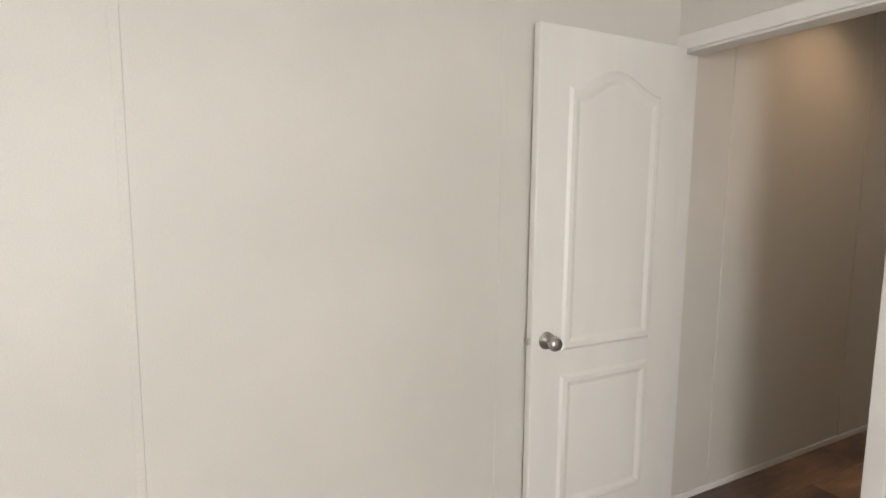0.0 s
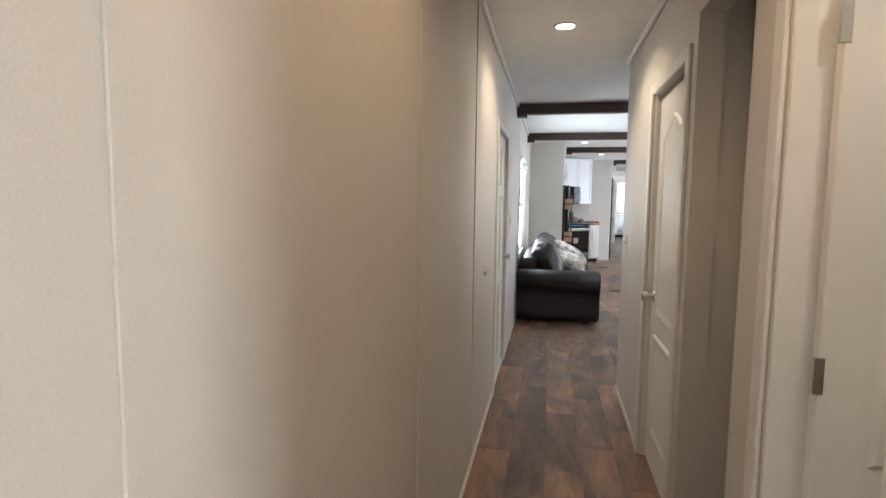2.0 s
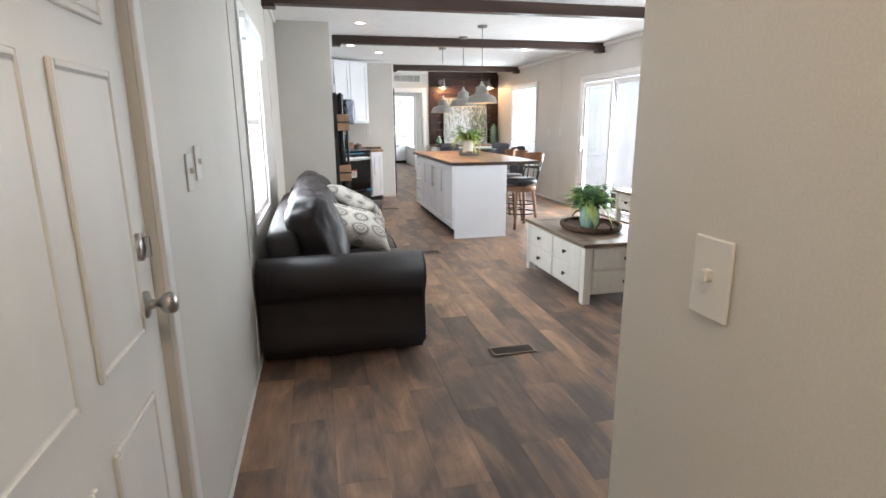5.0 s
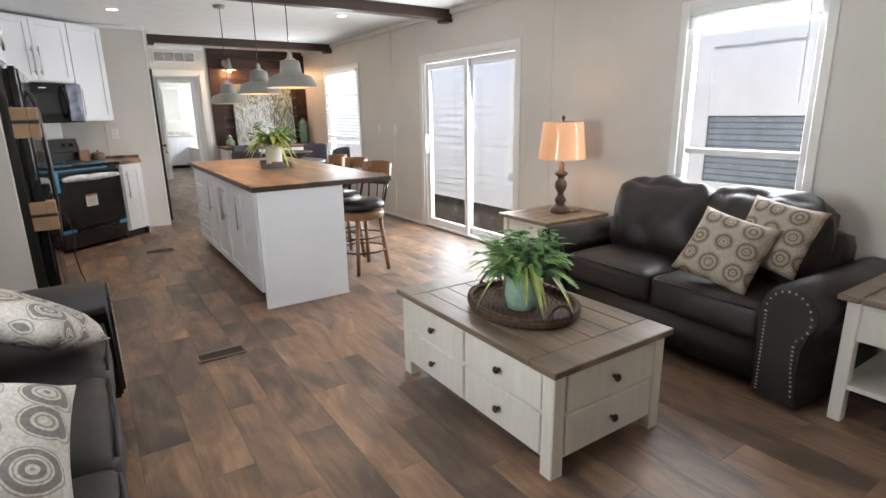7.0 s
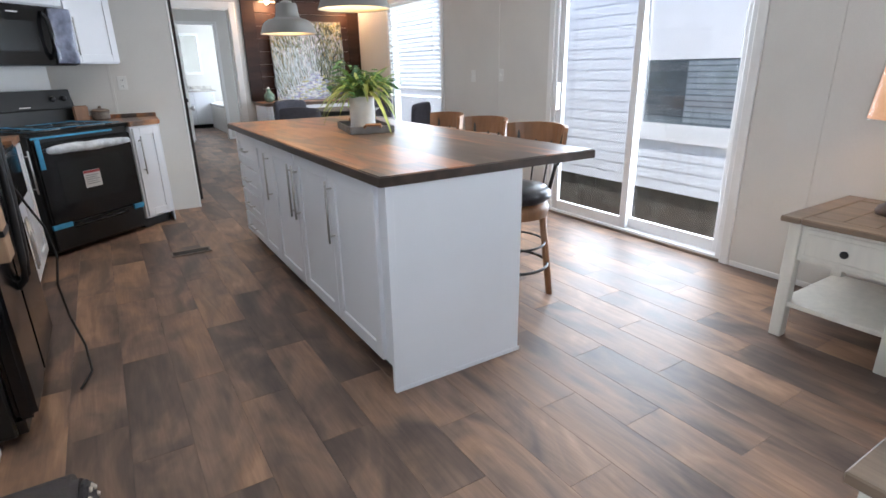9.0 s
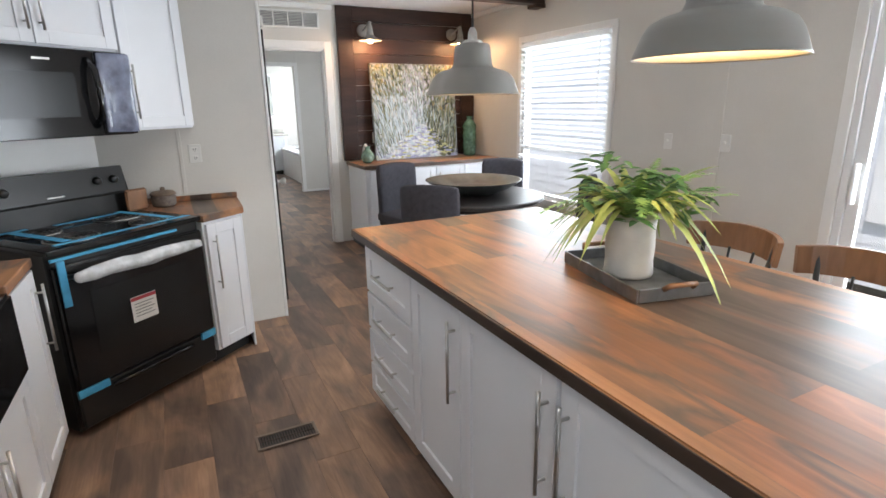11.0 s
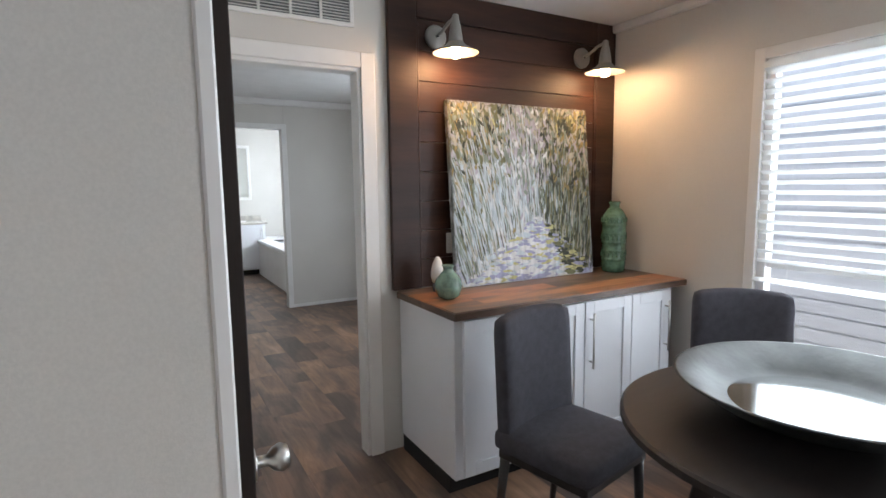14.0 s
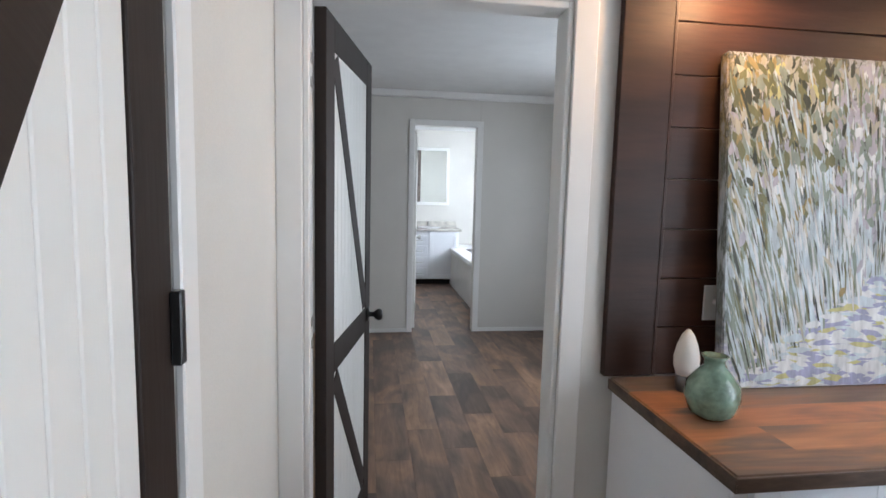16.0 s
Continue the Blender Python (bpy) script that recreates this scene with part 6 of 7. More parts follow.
for i in range(5):
    part("label_text", boxes((0.315, 0.415 - 0.015 * (i % 2), -0.0172, -0.0166, 0.56 - i * 0.016, 0.564 - i * 0.016)), GALV, od)
ck = part("cooktop", boxes((-0.003, 0.763, -0.005, 0.56, 0.895, 0.92), bevel=0.005, seg=2), BLACKG, rg)
for bx, by, br in ((0.19, 0.15, 0.10), (0.57, 0.15, 0.08), (0.19, 0.40, 0.08), (0.57, 0.40, 0.10)):
    for q in (0.3, 0.55, 0.8, 1.0):
        part("burner_coil", moved(ring(br * q, 0.926, 0.005), Matrix.Translation((bx, by, 0))), BLACKM, ck, smooth=True)
    part("drip_bowl", moved(lathe([(br + 0.012, 0.9215), (br + 0.012, 0.924), (br * 0.4, 0.9212), (0, 0.9212)], 24, False), Matrix.Translation((bx, by, 0))), NICKEL, ck, "chrome drip bowl", True)
bg = part("backguard", extruded([(0.545, 0.90), (0.62, 0.90), (0.62, 1.185), (0.585, 1.185), (0.56, 1.04), (0.548, 1.03)], 0, 0.76, 'X', 0.004), BLACKM, rg)
for kx in (0.07, 0.16, 0.60, 0.69):
    part("knob", lathe([(0.022, 0), (0.02, 0.02), (0.012, 0.024), (0, 0.024)], 16), BLACKM, bg, "black knob", True, pose(kx, 0.571, 1.115, 99, 0, 0))
part("badge", boxes((0.34, 0.42, 0.556, 0.567, 1.055, 1.062)), NICKEL, bg)
for t0 in ((0.0, 0.60, -0.016, -0.006, 0.872, 0.885), (0.02, 0.05, -0.02, -0.0125, 0.66, 0.87), (0.0, 0.14, -0.016, -0.001, 0.215, 0.25), (0.66, 0.75, -0.016, -0.001, 0.21, 0.25),
           (0.05, 0.72, 0.02, 0.05, 0.93, 0.9325), (0.02, 0.20, 0.50, 0.53, 0.93, 0.9325), (0.3, 0.62, 0.46, 0.49, 0.93, 0.9325), (0.10, 0.14, 0.06, 0.5, 0.933, 0.935), (0.62, 0.66, 0.06, 0.5, 0.933, 0.935)):
    part("blue_tape", boxes(t0), TAPE, rg, "blue packing tape")

# corner cabinet and counter to the right of the range, and left filler counter
rc = thing("corner_cabinet", 0, 0, 0, 0, "white shaker corner cabinet beside the range", "cabinet", "kitchen cabinets")
P1 = diag @ Vector((0.818, 0.0, 0))
P2 = diag @ Vector((1.105, 0.0, 0))
part("body", extruded([(P1.x, P1.y), (P2.x, P2.y), (P2.x, 10.288), (0.95, 10.288), (P1.x - 0.3, P1.y + 0.37)], 0.09, 0.88, 'Z'), CABW, rc)
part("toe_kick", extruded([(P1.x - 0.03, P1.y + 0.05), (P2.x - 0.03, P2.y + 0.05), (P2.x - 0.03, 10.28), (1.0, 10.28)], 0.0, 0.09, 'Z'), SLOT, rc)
part("side_panel", boxes((P2.x - 0.001, P2.x + 0.012, P2.y, 10.288, 0.0, 0.88), bevel=0.002), CABW, rc)
dd = shaker(rc, 0.83, 1.09, 0.105, 0.865, 0.0)
dd.matrix_basis = diag
hh = bar_handle(dd, (0.865, -0.02, 0.48), (0.865, -0.02, 0.80), (0, -1, 0))
cc = thing("corner_counter", 0, 0, 0, 0, "wood plank laminate corner counter with low backsplash", "countertop")
Q1, Q2 = diag @ Vector((0.814, -0.02, 0)), diag @ Vector((1.12, -0.02, 0))
part("slab", extruded([(Q1.x, Q1.y), (Q2.x, Q2.y), (Q2.x + 0.01, 10.288), (0.83, 10.288), (Q1.x - 0.36, Q1.y + 0.44)], 0.881, 0.92, 'Z', 0.003), LAM, cc)
part("backsplash", boxes((0.83, Q2.x + 0.01, 10.272, 10.288, 0.92, 0.955), bevel=0.002), LAM, cc)
# carved jar and small board on the counter
cj = thing("carved_jar", 1.13, 10.16, 0.921, 0, "round carved brown jar with a knobbed lid", "jar")
part("body", lathe([(0.062, 0), (0.068, 0.008), (0.07, 0.035), (0.07, 0.06), (0.066, 0.068)], 28), STONEW, cj, smooth=True)
part("lid", lathe([(0.073, 0.068), (0.075, 0.076), (0.06, 0.09), (0.02, 0.097), (0.012, 0.10), (0.014, 0.112), (0.006, 0.118), (0, 0.118)], 28), WEATHER, cj, "brown lid", True)
cb = thing("cutting_board", 0.99, 10.07, 0.921, A, "small honey-brown wooden board standing on the counter", "board")
part("board", boxes((-0.07, 0.07, -0.01, 0.01, 0, 0.13), bevel=0.01, seg=3), STOOLW, cb)

up = pose(0.24, 9.335, 0, 0, 0, A)
cabinet("wall_cabinet", up @ pose(0.02, 0.03, 0), 0.175, 0.33, 1.38, 2.46, [(0, 0.175, 1)], "narrow white shaker wall cabinet beside the microwave", toe=0.0, group="wall cabinets")
cabinet("wall_cabinet", up @ pose(0.197, 0.03, 0), 0.828, 0.33, 1.80, 2.46, [(0, 0.414, 1), (0.414, 0.828, -1)], "white shaker wall cabinet over the microwave", toe=0.0, group="wall cabinets")
rw = thing("wall_cabinet", 0, 0, 0, 0, "white shaker wall cabinet with one door beside the microwave", "cabinet", "wall cabinets")
rw.matrix_basis = up
part("body", extruded([(1.03, 0.031), (1.46, 0.031), (1.46, 0.06), (1.03, 0.36)], 1.385, 2.46, 'Z'), CABW, rw)
d = shaker(rw, 1.035, 1.455, 1.397, 2.448, 0.031)
bar_handle(d, (1.07, 0.011, 1.45), (1.07, 0.011, 1.74), (0, -1, 0))
mw = thing("microwave", 0, 0, 0, 0, "black over-the-range microwave, handle still in plastic wrap", "microwave")
mw.matrix_basis = up
part("body", boxes((0.20, 1.02, -0.02, 0.36, 1.37, 1.795), bevel=0.004), BLACKM, mw)
part("door", boxes((0.20, 0.83, -0.05, -0.02, 1.375, 1.79), bevel=0.006, seg=2), BLACKG, mw)
part("door_window", boxes((0.32, 0.72, -0.053, -0.051, 1.47, 1.68), bevel=0.001), SCREEN, mw)
part("handle", tube([(0.79, -0.05, 1.42), (0.80, -0.095, 1.47), (0.80, -0.11, 1.58), (0.80, -0.095, 1.70), (0.79, -0.05, 1.75)], 0.016, 8), BLACKG, mw, smooth=True)
part("control_panel", boxes((0.835, 1.02, -0.05, -0.02, 1.375, 1.79), bevel=0.004), BLACKG, mw)
part("plastic_wrap", puff(0.18, 0.014, 0.40, 0.006, (0, 0.004, 0), 12, 0.004), FILM, mw, "crinkled blue-grey plastic film", True, pose(0.93, -0.058, 1.585))
part("badge", boxes((0.54, 0.62, -0.0515, -0.0505, 1.735, 1.745)), NICKEL, mw)

# ---- feature wall, buffet and what stands on it ----
YB = YM - 0.001
ff = thing("feature_wall", 2.905, YB, 0.0, 0, "dark espresso shiplap feature wall in a wooden frame", "wall panel")
fw_ = XR - 2.905 - 0.002
part("stile", boxes((0, 0.165, -0.03, 0, 0.912, 2.498), bevel=0.003), FEAT, ff)
part("stile", boxes((fw_ - 0.165, fw_, -0.03, 0, 0.912, 2.498), bevel=0.003), FEAT, ff)
part("top_rail", boxes((0.166, fw_ - 0.166, -0.03, 0, 2.353, 2.498), bevel=0.003), FEAT, ff)
for x in (0.166, fw_ - 0.178):
    part("inner_bead", boxes((x, x + 0.012, -0.026, 0, 0.912, 2.352), bevel=0.002), FEAT, ff)
for i in range(9):
    part("plank", boxes((0.178, fw_ - 0.178, -0.018, 0, 0.912 + i * 0.16, 0.912 + i * 0.16 + 0.1572), bevel=0.002), FEAT, ff)
bu = pose(2.945, 11.655, 0)
cabinet("buffet_cabinet", bu, 0.79, 0.58, 0, 0.87, [(0.04, 0.415, 1), (0.415, 0.79, -1)], "white shaker buffet cabinet with two doors", group="buffet cabinets")
cabinet("buffet_cabinet", bu @ pose(0.792, 0, 0), 0.71, 0.58, 0, 0.87, [(0, 0.355, -1), (0.355, 0.67, 1)], "white shaker buffet cabinet with two doors", group="buffet cabinets")
bt = thing("buffet_countertop", 3.725, 11.965, 0.87, 0, "wood plank laminate buffet top", "countertop")
# same plank print 1.4 times brighter, sconce light put into its colour
BUFFET_TOP = top_material("plank_laminate_lit", 1.4, 0.36, True)
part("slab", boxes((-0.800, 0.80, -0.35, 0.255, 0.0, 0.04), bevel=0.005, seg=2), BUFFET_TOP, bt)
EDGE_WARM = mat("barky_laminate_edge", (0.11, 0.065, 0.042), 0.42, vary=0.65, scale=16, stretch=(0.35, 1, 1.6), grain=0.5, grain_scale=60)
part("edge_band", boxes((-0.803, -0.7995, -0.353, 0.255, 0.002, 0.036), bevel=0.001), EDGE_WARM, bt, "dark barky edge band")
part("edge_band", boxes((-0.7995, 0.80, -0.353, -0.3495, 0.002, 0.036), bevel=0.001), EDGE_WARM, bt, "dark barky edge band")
pt = thing("painting", 3.735, 12.085, 0.912, 0, "unframed canvas painting of a woodland path, leaning on the wall", "painting")
pt.matrix_basis = pose(3.735, 12.085, 0.912, -5.2, 0, 0) @ Matrix.Diagonal((1, 1, 1.03, 1))
part("canvas", boxes((-0.51, 0.51, 0.0, 0.038, 0.0, 1.0), bevel=0.004, seg=2), ART, pt)
STROKES = {n: mat("paint_" + n, c, 0.5, vary=0.3, scale=40, bump=0.5, bump_scale=180, stretch=(1, 1, 0.3)) for n, c in (
    ("lavender", (0.38, 0.39, 0.56)), ("pale", (0.74, 0.75, 0.75)), ("yellow", (0.58, 0.55, 0.25)), ("olive", (0.17, 0.17, 0.075)), ("ochre", (0.36, 0.27, 0.11)),
    ("dark", (0.045, 0.052, 0.032)), ("sage", (0.27, 0.32, 0.26)), ("ice", (0.58, 0.66, 0.70)), ("cream", (0.50, 0.47, 0.37)), ("mauve", (0.46, 0.43, 0.48)))}


def brushwork(canvas):
    """Overlapping dabs of paint: leaves above, fanned trunks between, flat dabs of light on the path."""
    rng = random.Random(17)
    bms = {n: bmesh.new() for n in STROKES}

    def dab(n, x, z, length, width, lean, depth):
        d, q = Vector((math.sin(lean), 0, math.cos(lean))), Vector((math.cos(lean), 0, -math.sin(lean)))
        c, bend = Vector((x, -depth, z)), rng.uniform(-0.25, 0.25) * width
        pts = [c + d * (length * u) + q * (width * v + bend * (1 - 4 * u * u)) for u, v in ((-0.5, 0), (-0.25, 0.42), (0.15, 0.5), (0.5, 0.08), (0.2, -0.46), (-0.3, -0.38))]
        if all(abs(p.x) < 0.508 and 0.002 < p.z < 0.998 for p in pts):
            bms[n].faces.new([bms[n].verts.new(p) for p in pts])
    tip_x, tip_z = 0.09, 0.38
    total = 5200
    for i in range(total):
        x, z = rng.uniform(-0.5, 0.5), rng.uniform(0.0, 1.0)
        depth = 0.0005 + 0.0022 * i / total
        right, fan = x > tip_x, (x - tip_x) * 0.55
        edge = (tip_z - z) * (1.55 if not right else 1.25)
        if z < tip_z and abs(x - tip_x) < edge * rng.uniform(0.85, 1.1):
            shade = right and abs(x - tip_x) > edge * 0.45
            n = rng.choice(("dark", "olive", "lavender", "yellow", "dark") if shade else ("pale", "lavender", "pale", "ice", "lavender", "yellow", "pale"))
            dab(n, x, z, rng.uniform(0.04, 0.10) * (1.2 - z), rng.uniform(0.013, 0.027), 1.57 + rng.uniform(-0.25, 0.25), depth)
        elif z > 0.62 + 0.16 * rng.gauss(0, 1) and rng.random() < 0.75:
            middle = abs(x - 0.02) < 0.14 * rng.uniform(0.6, 1.4)
            n = rng.choice(("mauve", "pale", "mauve", "cream", "sage") if middle else ("olive", "ochre", "dark", "olive", "cream", "sage", "yellow" if z > 0.85 else "mauve"))
            dab(n, x, z, rng.uniform(0.028, 0.068), rng.uniform(0.012, 0.026), fan + rng.uniform(-0.7, 0.7), depth)
        else:
            glow = math.exp(-((x + 0.17) / 0.27) ** 2 - ((z - 0.46) / 0.26) ** 2)
            n = rng.choice(("ice", "pale", "ice", "sage", "pale")) if rng.random() < glow else rng.choice(("dark", "olive", "dark", "dark", "cream", "olive", "sage") if right else ("sage", "ice", "olive", "cream", "sage", "ice", "dark"))
            dab(n, x, z, rng.uniform(0.05, 0.15), rng.uniform(0.005, 0.011), fan + rng.uniform(-0.10, 0.10), depth)
    for n, bm in bms.items():
        part("brushwork", bm, STROKES[n], canvas)["kind"] = "stuff"


brushwork(pt)
part("stretcher", boxes((-0.50, 0.50, 0.0385, 0.05, 0.01, 0.99)), WEATHER, pt)
v1 = thing("round_vase", 3.06, 11.90, 0.911, 0, "small round celadon vase with a narrow neck", "vase")
part("body", lathe([(r * 0.86, z * 0.92) for r, z in [(0.04, 0), (0.066, 0.02), (0.082, 0.065), (0.075, 0.105), (0.045, 0.14), (0.03, 0.155), (0.03, 0.172), (0.04, 0.185), (0.033, 0.185), (0.024, 0.17)]], 32), CELADON, v1, smooth=True)
v2 = thing("tall_vase", 4.385, 12.05, 0.911, 0, "tall green glazed bottle vase with embossed bands", "vase")
prof = [(0.075, 0), (0.085, 0.01), (0.09, 0.06)]
for i in range(5):
    z = 0.07 + i * 0.055
    prof += [(0.088, z), (0.094, z + 0.008), (0.094, z + 0.016), (0.088, z + 0.024), (0.09, z + 0.045)]
prof += [(0.085, 0.36), (0.06, 0.395), (0.038, 0.41), (0.036, 0.43), (0.046, 0.445), (0.04, 0.45), (0.03, 0.43)]
part("body", lathe([(r * 0.85, z) for r, z in prof], 36), GREENV, v2, smooth=True)
for z in (0.085, 0.195, 0.305):
    for k in range(18):
        a = 2 * math.pi * k / 18
        part("embossed_leaf", lathe([(0.0, -0.021), (0.006, -0.010), (0.008, 0.0), (0.005, 0.012), (0, 0.021)], 6), GREENV, v2, smooth=True, m=pose(0.0775 * math.cos(a), 0.0775 * math.sin(a), z + 0.028, 0, 0, math.degrees(a)) @ Matrix.Diagonal((0.6, 1, 1, 1)))
v3 = thing("white_figurine", 3.105, 12.09, 0.911, 0, "small white glazed leaf-shaped figurine", "ornament")
part("base", lathe([(0.025, 0), (0.03, 0.03), (0.026, 0.05)], 20), GALV, v3, smooth=True)
part("body", lathe([(0.028, 0.05), (0.036, 0.075), (0.037, 0.105), (0.030, 0.14), (0.018, 0.172), (0.006, 0.188), (0, 0.19)], 20), POTW, v3, smooth=True)


def sconce(x):
    s = thing("wall_sconce", x, YM - 0.02, 2.235, 0, "grey metal barn wall sconce with a slim cone shade, lit", "wall lamp", "wall sconces")
    bp_ = part("backplate", lathe([(0.062, 0), (0.062, 0.014), (0.05, 0.022), (0, 0.024)], 28), PENDM, s, "round grey backplate", True, pose(-0.015, 0, 0.03, 90, 0, 0))
    part("thumb_screw", lathe([(0.006, 0.024), (0.006, 0.04), (0, 0.042)], 10), BLACKM, bp_)
    part("arm", tube([(-0.015, -0.02, 0.03), (-0.01, -0.07, 0.045), (-0.003, -0.13, 0.075), (0, -0.17, 0.085), (0, -0.19, 0.07)], 0.009, 8), PENDM, s, smooth=True)
    part("socket_cone", lathe([(0.038, -0.035), (0.034, 0.0), (0.026, 0.045), (0.018, 0.075), (0.016, 0.095), (0.010, 0.10), (0, 0.10)], 24), PENDM, s, "slim grey cone", True, pose(0, -0.19, 0))
    part("shade", lathe([(0.118, -0.09), (0.116, -0.086), (0.085, -0.072), (0.055, -0.055), (0.036, -0.033)], 36, False), PENDM, s, "flared metal shade", True, pose(0, -0.19, 0))
    part("bulb", lathe([(0.02, -0.05), (0.03, -0.085), (0.022, -0.11), (0, -0.118)], 16), GLOW, s, "glowing bulb", True, pose(0, -0.19, 0)).visible_shadow = False
    return s


sconce(3.20)
sconce(4.26)

# ---- dining set ----
dt = thing("dining_table", 3.48, 10.38, 0, 0, "round dark wood dining table on angled legs", "dining table")
part("tabletop", lathe([(0.57, 0.715), (0.59, 0.725), (0.59, 0.745), (0.58, 0.752), (0, 0.752)], 56), TABLEW, dt)
part("apron", lathe([(0.40, 0.66), (0.42, 0.66), (0.42, 0.716), (0.40, 0.716)], 40, False), BLACKW, dt, smooth=True)
for a in (20, 110, 200, 290):
    ca, sa = math.cos(radians(a)), math.sin(radians(a))
    part("leg", boxes((-0.035, 0.035, -0.028, 0.028, 0, 0.70), bevel=0.005), BLACKW, dt, m=pose(0.42 * ca, 0.42 * sa, 0, 0, -12, a))
for a in (20, 110):
    part("stretcher", boxes((-0.40, 0.40, -0.025, 0.025, 0.05, 0.085), bevel=0.004), BLACKW, dt, m=pose(0, 0, 0 if a == 20 else 0.036, 0, 0, a))
bo = thing("serving_bowl", 3.49, 10.41, 0.753, 0, "wide shallow dark metal bowl on the dining table", "bowl")
part("bowl_base", lathe([(0.250, 0.049), (0.244, 0.0495), (0, 0.0485)], 48, False), POLISHED, bo, "polished metal centre", True)
part("bowl", lathe([(0.14, 0), (0.165, 0.004), (0.30, 0.05), (0.405, 0.118), (0.414, 0.125), (0.403, 0.126), (0.292, 0.062), (0.15, 0.016), (0, 0.014)], 48), BOWLM, bo, smooth=True)


def dining_chair():
    c = thing("dining_chair", 0, 0, 0, 0, "grey upholstered dining chair with black tapered legs", "chair", "chairs round the table")
    part("seat", puff(0.46, 0.46, 0.10, 0.035, (0, 0, 0.012), 7), CHAIRF, c, smooth=True, m=pose(0, 0, 0.445))
    part("seat_frame", boxes((-0.21, 0.21, -0.21, 0.21, 0.365, 0.40), bevel=0.004), BLACKW, c)
    bm = puff(0.085, 0.44, 0.56, 0.03, (0.006, 0, 0.018), 9)
    for v in bm.verts:
        v.co.x += 0.05 * (v.co.y / 0.22) ** 2 * 0.6 - 0.10 * max(0, v.co.z + 0.28) * 0.55
    part("backrest", bm, CHAIRF, c, smooth=True, m=pose(-0.20, 0, 0.66))
    for sx in (-1, 1):
        for sy in (-1, 1):
            part("leg", tube([(sx * 0.235 if sx < 0 else 0.205, sy * 0.195, 0), (sx * 0.19, sy * 0.185, 0.38)], 0.014, 8, None, 0.022), BLACKW, c, smooth=True)
    return c


ch = dining_chair()


def chair_at(x, y, a):
    return pose(x, y, 0, 0, 0, a)


ch.matrix_basis = chair_at(2.95, 10.00, 45)
copy_thing(ch, chair_at(3.20, 11.16, -78))
copy_thing(ch, chair_at(4.10, 10.98, 222))
copy_thing(ch, chair_at(3.95, 9.80, 130))
tg = tagged(mesh_object("paper_tag", moved(boxes((-0.035, 0.035, -0.001, 0.001, -0.06, 0.06)), Matrix.Identity(4)), PAPERW), "white paper tag hanging under a chair", "tag")
tg.matrix_basis = pose(2.744, 10.030, 0.11, 10, 20, 40)

# ---- television corner ----
dg = pose(0.97, 0.90, 0, 0, 0, 45) @ pose(0, -0.322, 0)
ec = thing("shelf_unit", 0, 0, 0, 0, "white built-in open shelf unit in the angled wall", "shelf")
ec.matrix_basis = dg
S0, S1 = 0.94, 1.80
part("back", boxes((S0, S1, -0.002, 0.006, 0, 2.3)), TRIM, ec)
part("side", boxes((S0, S0 + 0.02, 0.006, 0.30, 0, 2.3), bevel=0.002), TRIM, ec)
part("side", boxes((S1 - 0.02, S1, 0.006, 0.30, 0, 2.3), bevel=0.002), TRIM, ec)
part("face_frame", boxes((S0 - 0.005, S0 + 0.05, 0.30, 0.32, 0, 2.3), (S1 - 0.05, S1 + 0.005, 0.30, 0.32, 0, 2.3), bevel=0.002), TRIM, ec)
for z in (0.06, 0.42, 0.80, 1.18, 1.56, 1.94, 2.28):
    sh = part("shelf", boxes((S0 + 0.02, S1 - 0.02, 0.006, 0.30, z - 0.018, z), bevel=0.001), TRIM, ec)
    part("shelf_edge", boxes((S0 + 0.05, S1 - 0.05, 0.30, 0.32, z - 0.045, z), bevel=0.002), TRIM, sh)
tv = thing("television", 0, 0, 0, 0, "flat black television in the angled wall, switched off", "television")
tv.matrix_basis = dg @ pose(0.095, 0.25, 0.0)
part("bezel", boxes((0, 0.015, 0, 0.045, 0.55, 2.1), (0.815, 0.83, 0, 0.045, 0.55, 2.1), (0.015, 0.815, 0, 0.045, 0.55, 0.565), (0.015, 0.815, 0, 0.045, 2.085, 2.1), bevel=0.003), BLACKM, tv)
part("screen", boxes((0.015, 0.815, 0.0, 0.038, 0.565, 2.085)), SCREEN, tv)
potted_plant("shelf_plant", 2.02, 1.80, 0.421, 0.05, 0.06, "small round green plant in a white pot on the shelf", [(0.035, 0), (0.045, 0.01), (0.05, 0.07), (0.045, 0.07)], POTW, "white pot", 21, 0.10, (12, 4, 26))

# ---- bathroom ----
cabinet("vanity_cabinet", pose(2.68, 19.0, 0), 0.90, 0.54, 0, 0.86, [(0.42, 0.88, 1)], "white bathroom vanity with drawers and a door", [(0.02, 0.40, 0.11, 0.27), (0.02, 0.40, 0.285, 0.45), (0.02, 0.40, 0.465, 0.63), (0.02, 0.40, 0.645, 0.785)], group="vanity")
vt = thing("vanity_countertop", 3.13, 19.26, 0.86, 0, "pale marbled vanity top with a white basin", "countertop")
part("slab", boxes((-0.49, 0.49, -0.29, 0.28, 0, 0.035), bevel=0.004), MARBLE, vt)
part("backsplash", boxes((-0.49, 0.49, 0.262, 0.28, 0.035, 0.13), bevel=0.003), MARBLE, vt)
part("basin", lathe([(0.16, 0.035), (0.19, 0.045), (0.185, 0.05), (0.15, 0.036), (0.05, 0.036)], 28, False), TUBW, vt, "white oval basin", True)
part("faucet", tube([(0, 0.2, 0.035), (0, 0.2, 0.12), (0, 0.12, 0.13), (0, 0.09, 0.11)], 0.012, 8), NICKEL, vt, "chrome faucet", True)
mi = thing("bathroom_mirror", 3.12, 19.545, 1.26, 0, "white framed wall mirror over the vanity", "mirror")
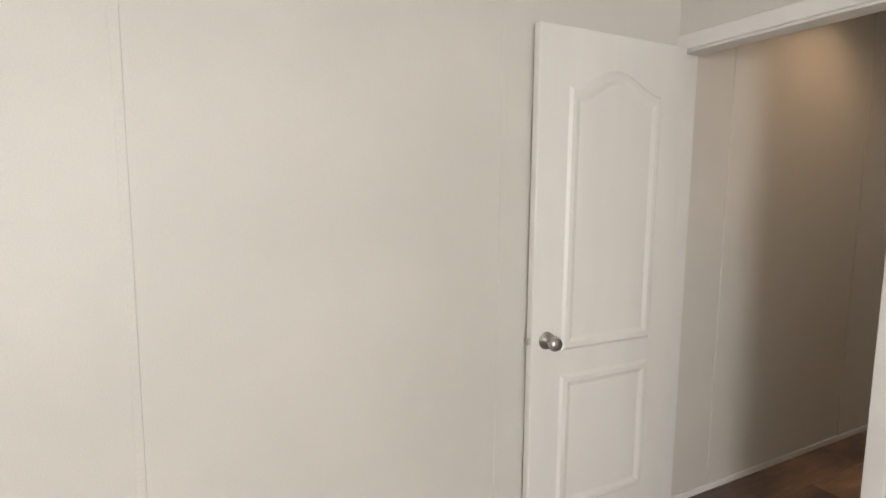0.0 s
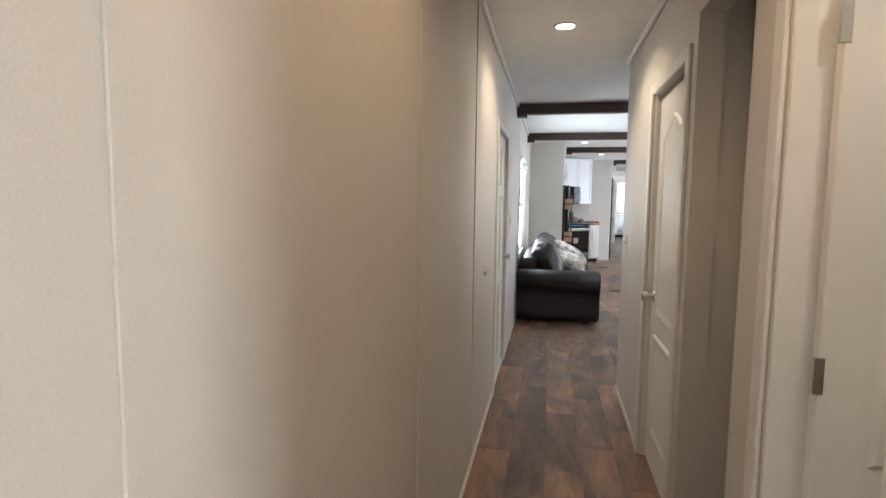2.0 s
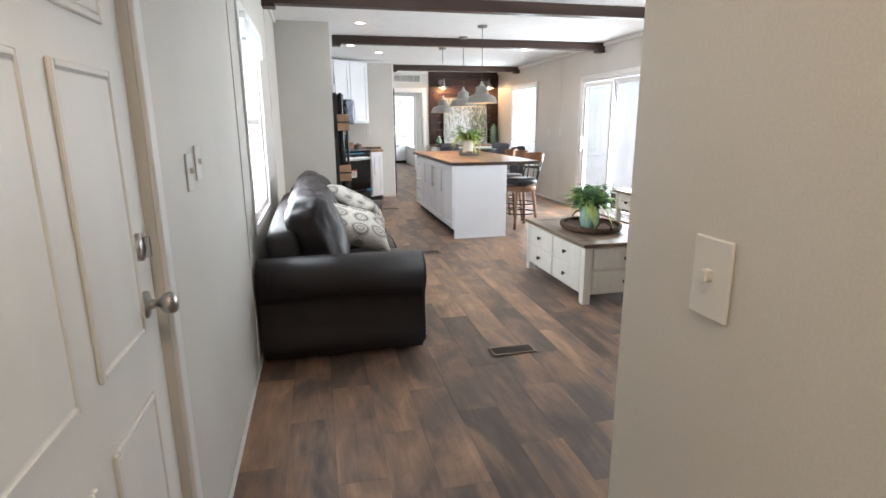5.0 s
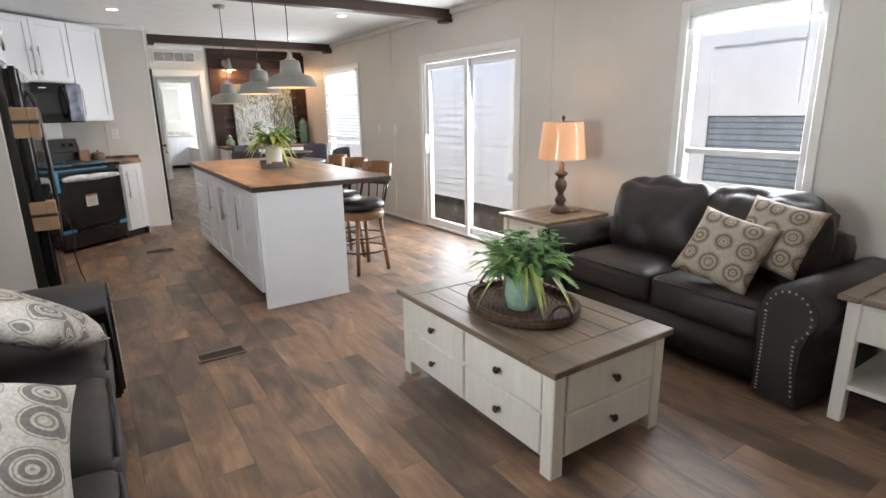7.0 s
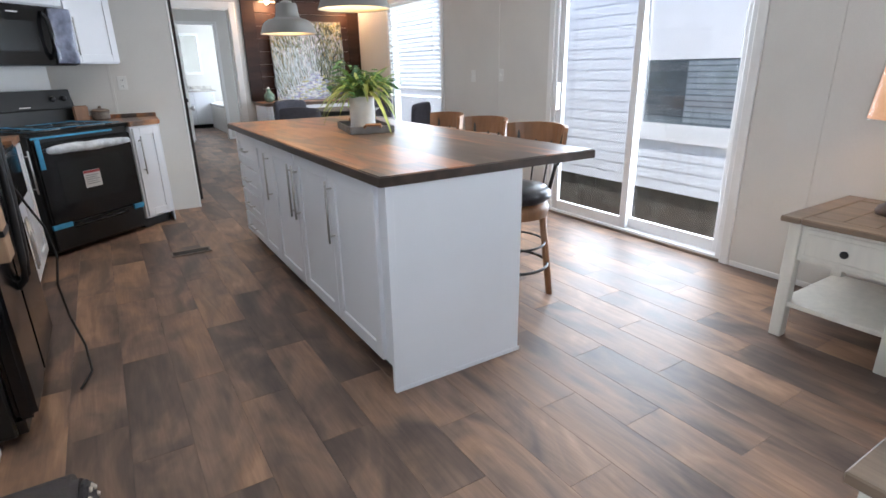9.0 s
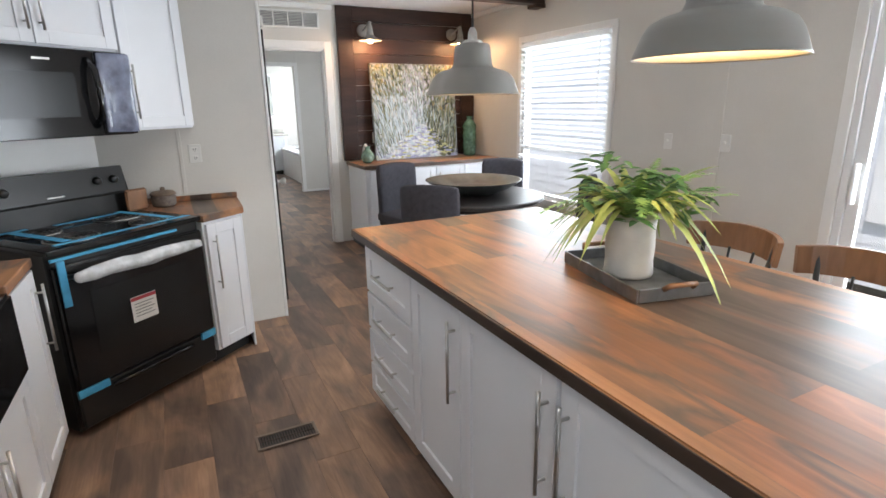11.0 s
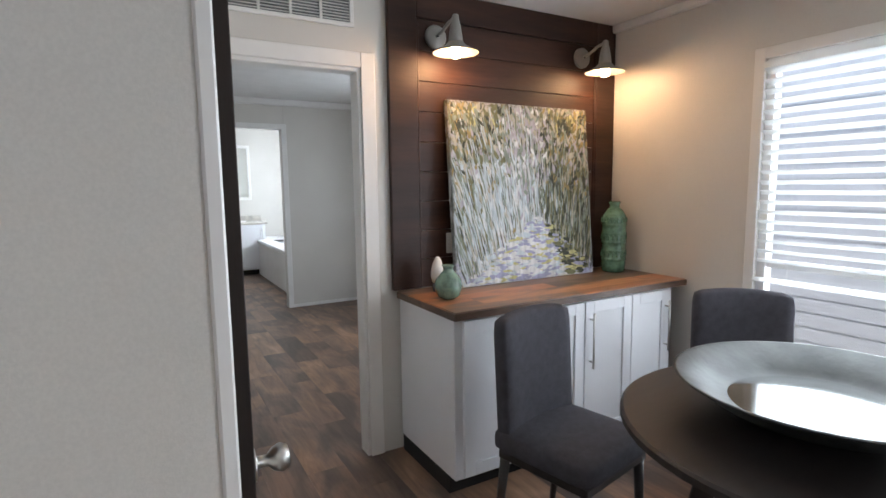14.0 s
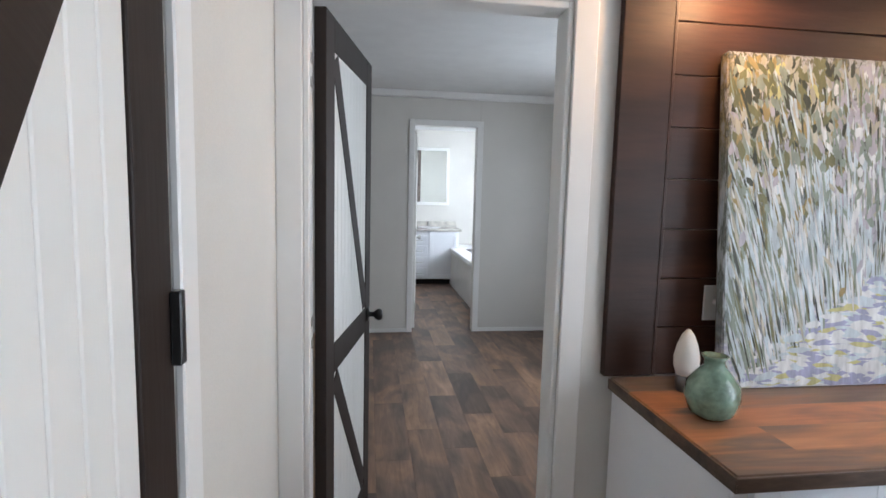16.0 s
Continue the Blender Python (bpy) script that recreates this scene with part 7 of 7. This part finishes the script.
part("frame", boxes((-0.36, -0.31, -0.02, 0, 0, 0.95), (0.31, 0.36, -0.02, 0, 0, 0.95), (-0.31, 0.31, -0.02, 0, 0, 0.05), (-0.31, 0.31, -0.02, 0, 0.90, 0.95), bevel=0.003), TRIM, mi)
part("glass", boxes((-0.12, 0.31, -0.012, -0.004, 0.05, 0.90)), MIRROR, mi)
# the dark doorway's reflection, painted as a flat brown strip beside the glass
part("dark_panel", boxes((-0.31, -0.12, -0.013, -0.004, 0.05, 0.90)), STONEW, mi, "dark brown strip painted as a reflection in the mirror")
tb = thing("bathtub", 4.06, 17.9, 0, 0, "white built-in bathtub with a panelled side", "bathtub")
part("apron", boxes((-0.60, -0.54, -1.64, 1.64, 0, 0.55), bevel=0.004), TRIM, tb)
part("deck", boxes((-0.62, 0.47, -1.64, -0.95, 0.55, 0.60), (-0.62, 0.47, 0.95, 1.64, 0.55, 0.60), (-0.62, -0.40, -0.95, 0.95, 0.55, 0.60), (0.35, 0.47, -0.95, 0.95, 0.55, 0.60), bevel=0.008), TUBW, tb)
part("basin", boxes((-0.40, 0.35, -0.95, 0.95, 0.10, 0.13), (-0.42, -0.40, -0.95, 0.95, 0.10, 0.59), (0.35, 0.37, -0.95, 0.95, 0.10, 0.59), (-0.40, 0.35, -0.97, -0.95, 0.10, 0.59), (-0.40, 0.35, 0.95, 0.97, 0.10, 0.59)), TUBW, tb)
bdr = arch_door("door_bathroom", 0.63, 2.08, "white moulded bathroom door, open into the bathroom", (0.60, 0.95))
bdr.matrix_basis = pose(2.63, 16.27, 0, 0, 0, 86)

# ---- plank floor ----
fl = new("floor")
tagged(fl, "brown wood-look vinyl planks in staggered rows", "", "", "structure")
PW, PL = 0.2, 0.80
rest = bmesh.new()
rng_f = random.Random(11)
lengths = {}


def plank_mesh(w, l):
    key = (round(w, 3), round(l, 3))
    if key not in lengths:
        me = bpy.data.meshes.new("plank")
        e = 0.0004
        b = boxes((e, w - e, e, l - e, -0.003, 0.0), bevel=0.0006)
        b.to_mesh(me)
        b.free()
        me.materials.append(FLOORM)
        lengths[key] = me
    return lengths[key]


count = 0
rest_v, rest_f = [], []
ncol = math.ceil(XR / PW)
for c in range(ncol):
    x = c * PW
    w = min(PW, XR - x)
    y = -7.48 - [0.0, 0.47, 0.17, 0.66, 0.29, 0.55, 0.08, 0.38][c % 8]
    while y < 19.55:
        y0, y1 = max(y, -7.48), min(y + PL, 19.55)
        y += PL
        if y1 - y0 < 0.02:
            continue
        near = 0.9 < x + w / 2 and x < 3.9 and y0 > 1.6 and y1 < 10.8 or (x < 0.95 and -3.0 < y0 < 2.2)
        if near and count < 300:
            count += 1
            o = new("plank", plank_mesh(w, y1 - y0))
            o.parent = fl
            o.location = (x, y0, 0)
        else:
            e, k = 0.0004, len(rest_v)
            rest_v += [(x + e, y0 + e, 0), (x + w - e, y0 + e, 0), (x + w - e, y1 - e, 0), (x + e, y1 - e, 0), (x + e, y0 + e, -0.003), (x + w - e, y0 + e, -0.003), (x + w - e, y1 - e, -0.003), (x + e, y1 - e, -0.003)]
            rest_f += [(k, k + 1, k + 2, k + 3), (k, k + 4, k + 5, k + 1), (k + 1, k + 5, k + 6, k + 2), (k + 2, k + 6, k + 7, k + 3), (k + 3, k + 7, k + 4, k)]
me = bpy.data.meshes.new("further_planks")
me.from_pydata(rest_v, [], rest_f)
me.materials.append(FLOORM)
o = new("further_planks", me)
o.parent = fl
o["kind"] = "stuff"
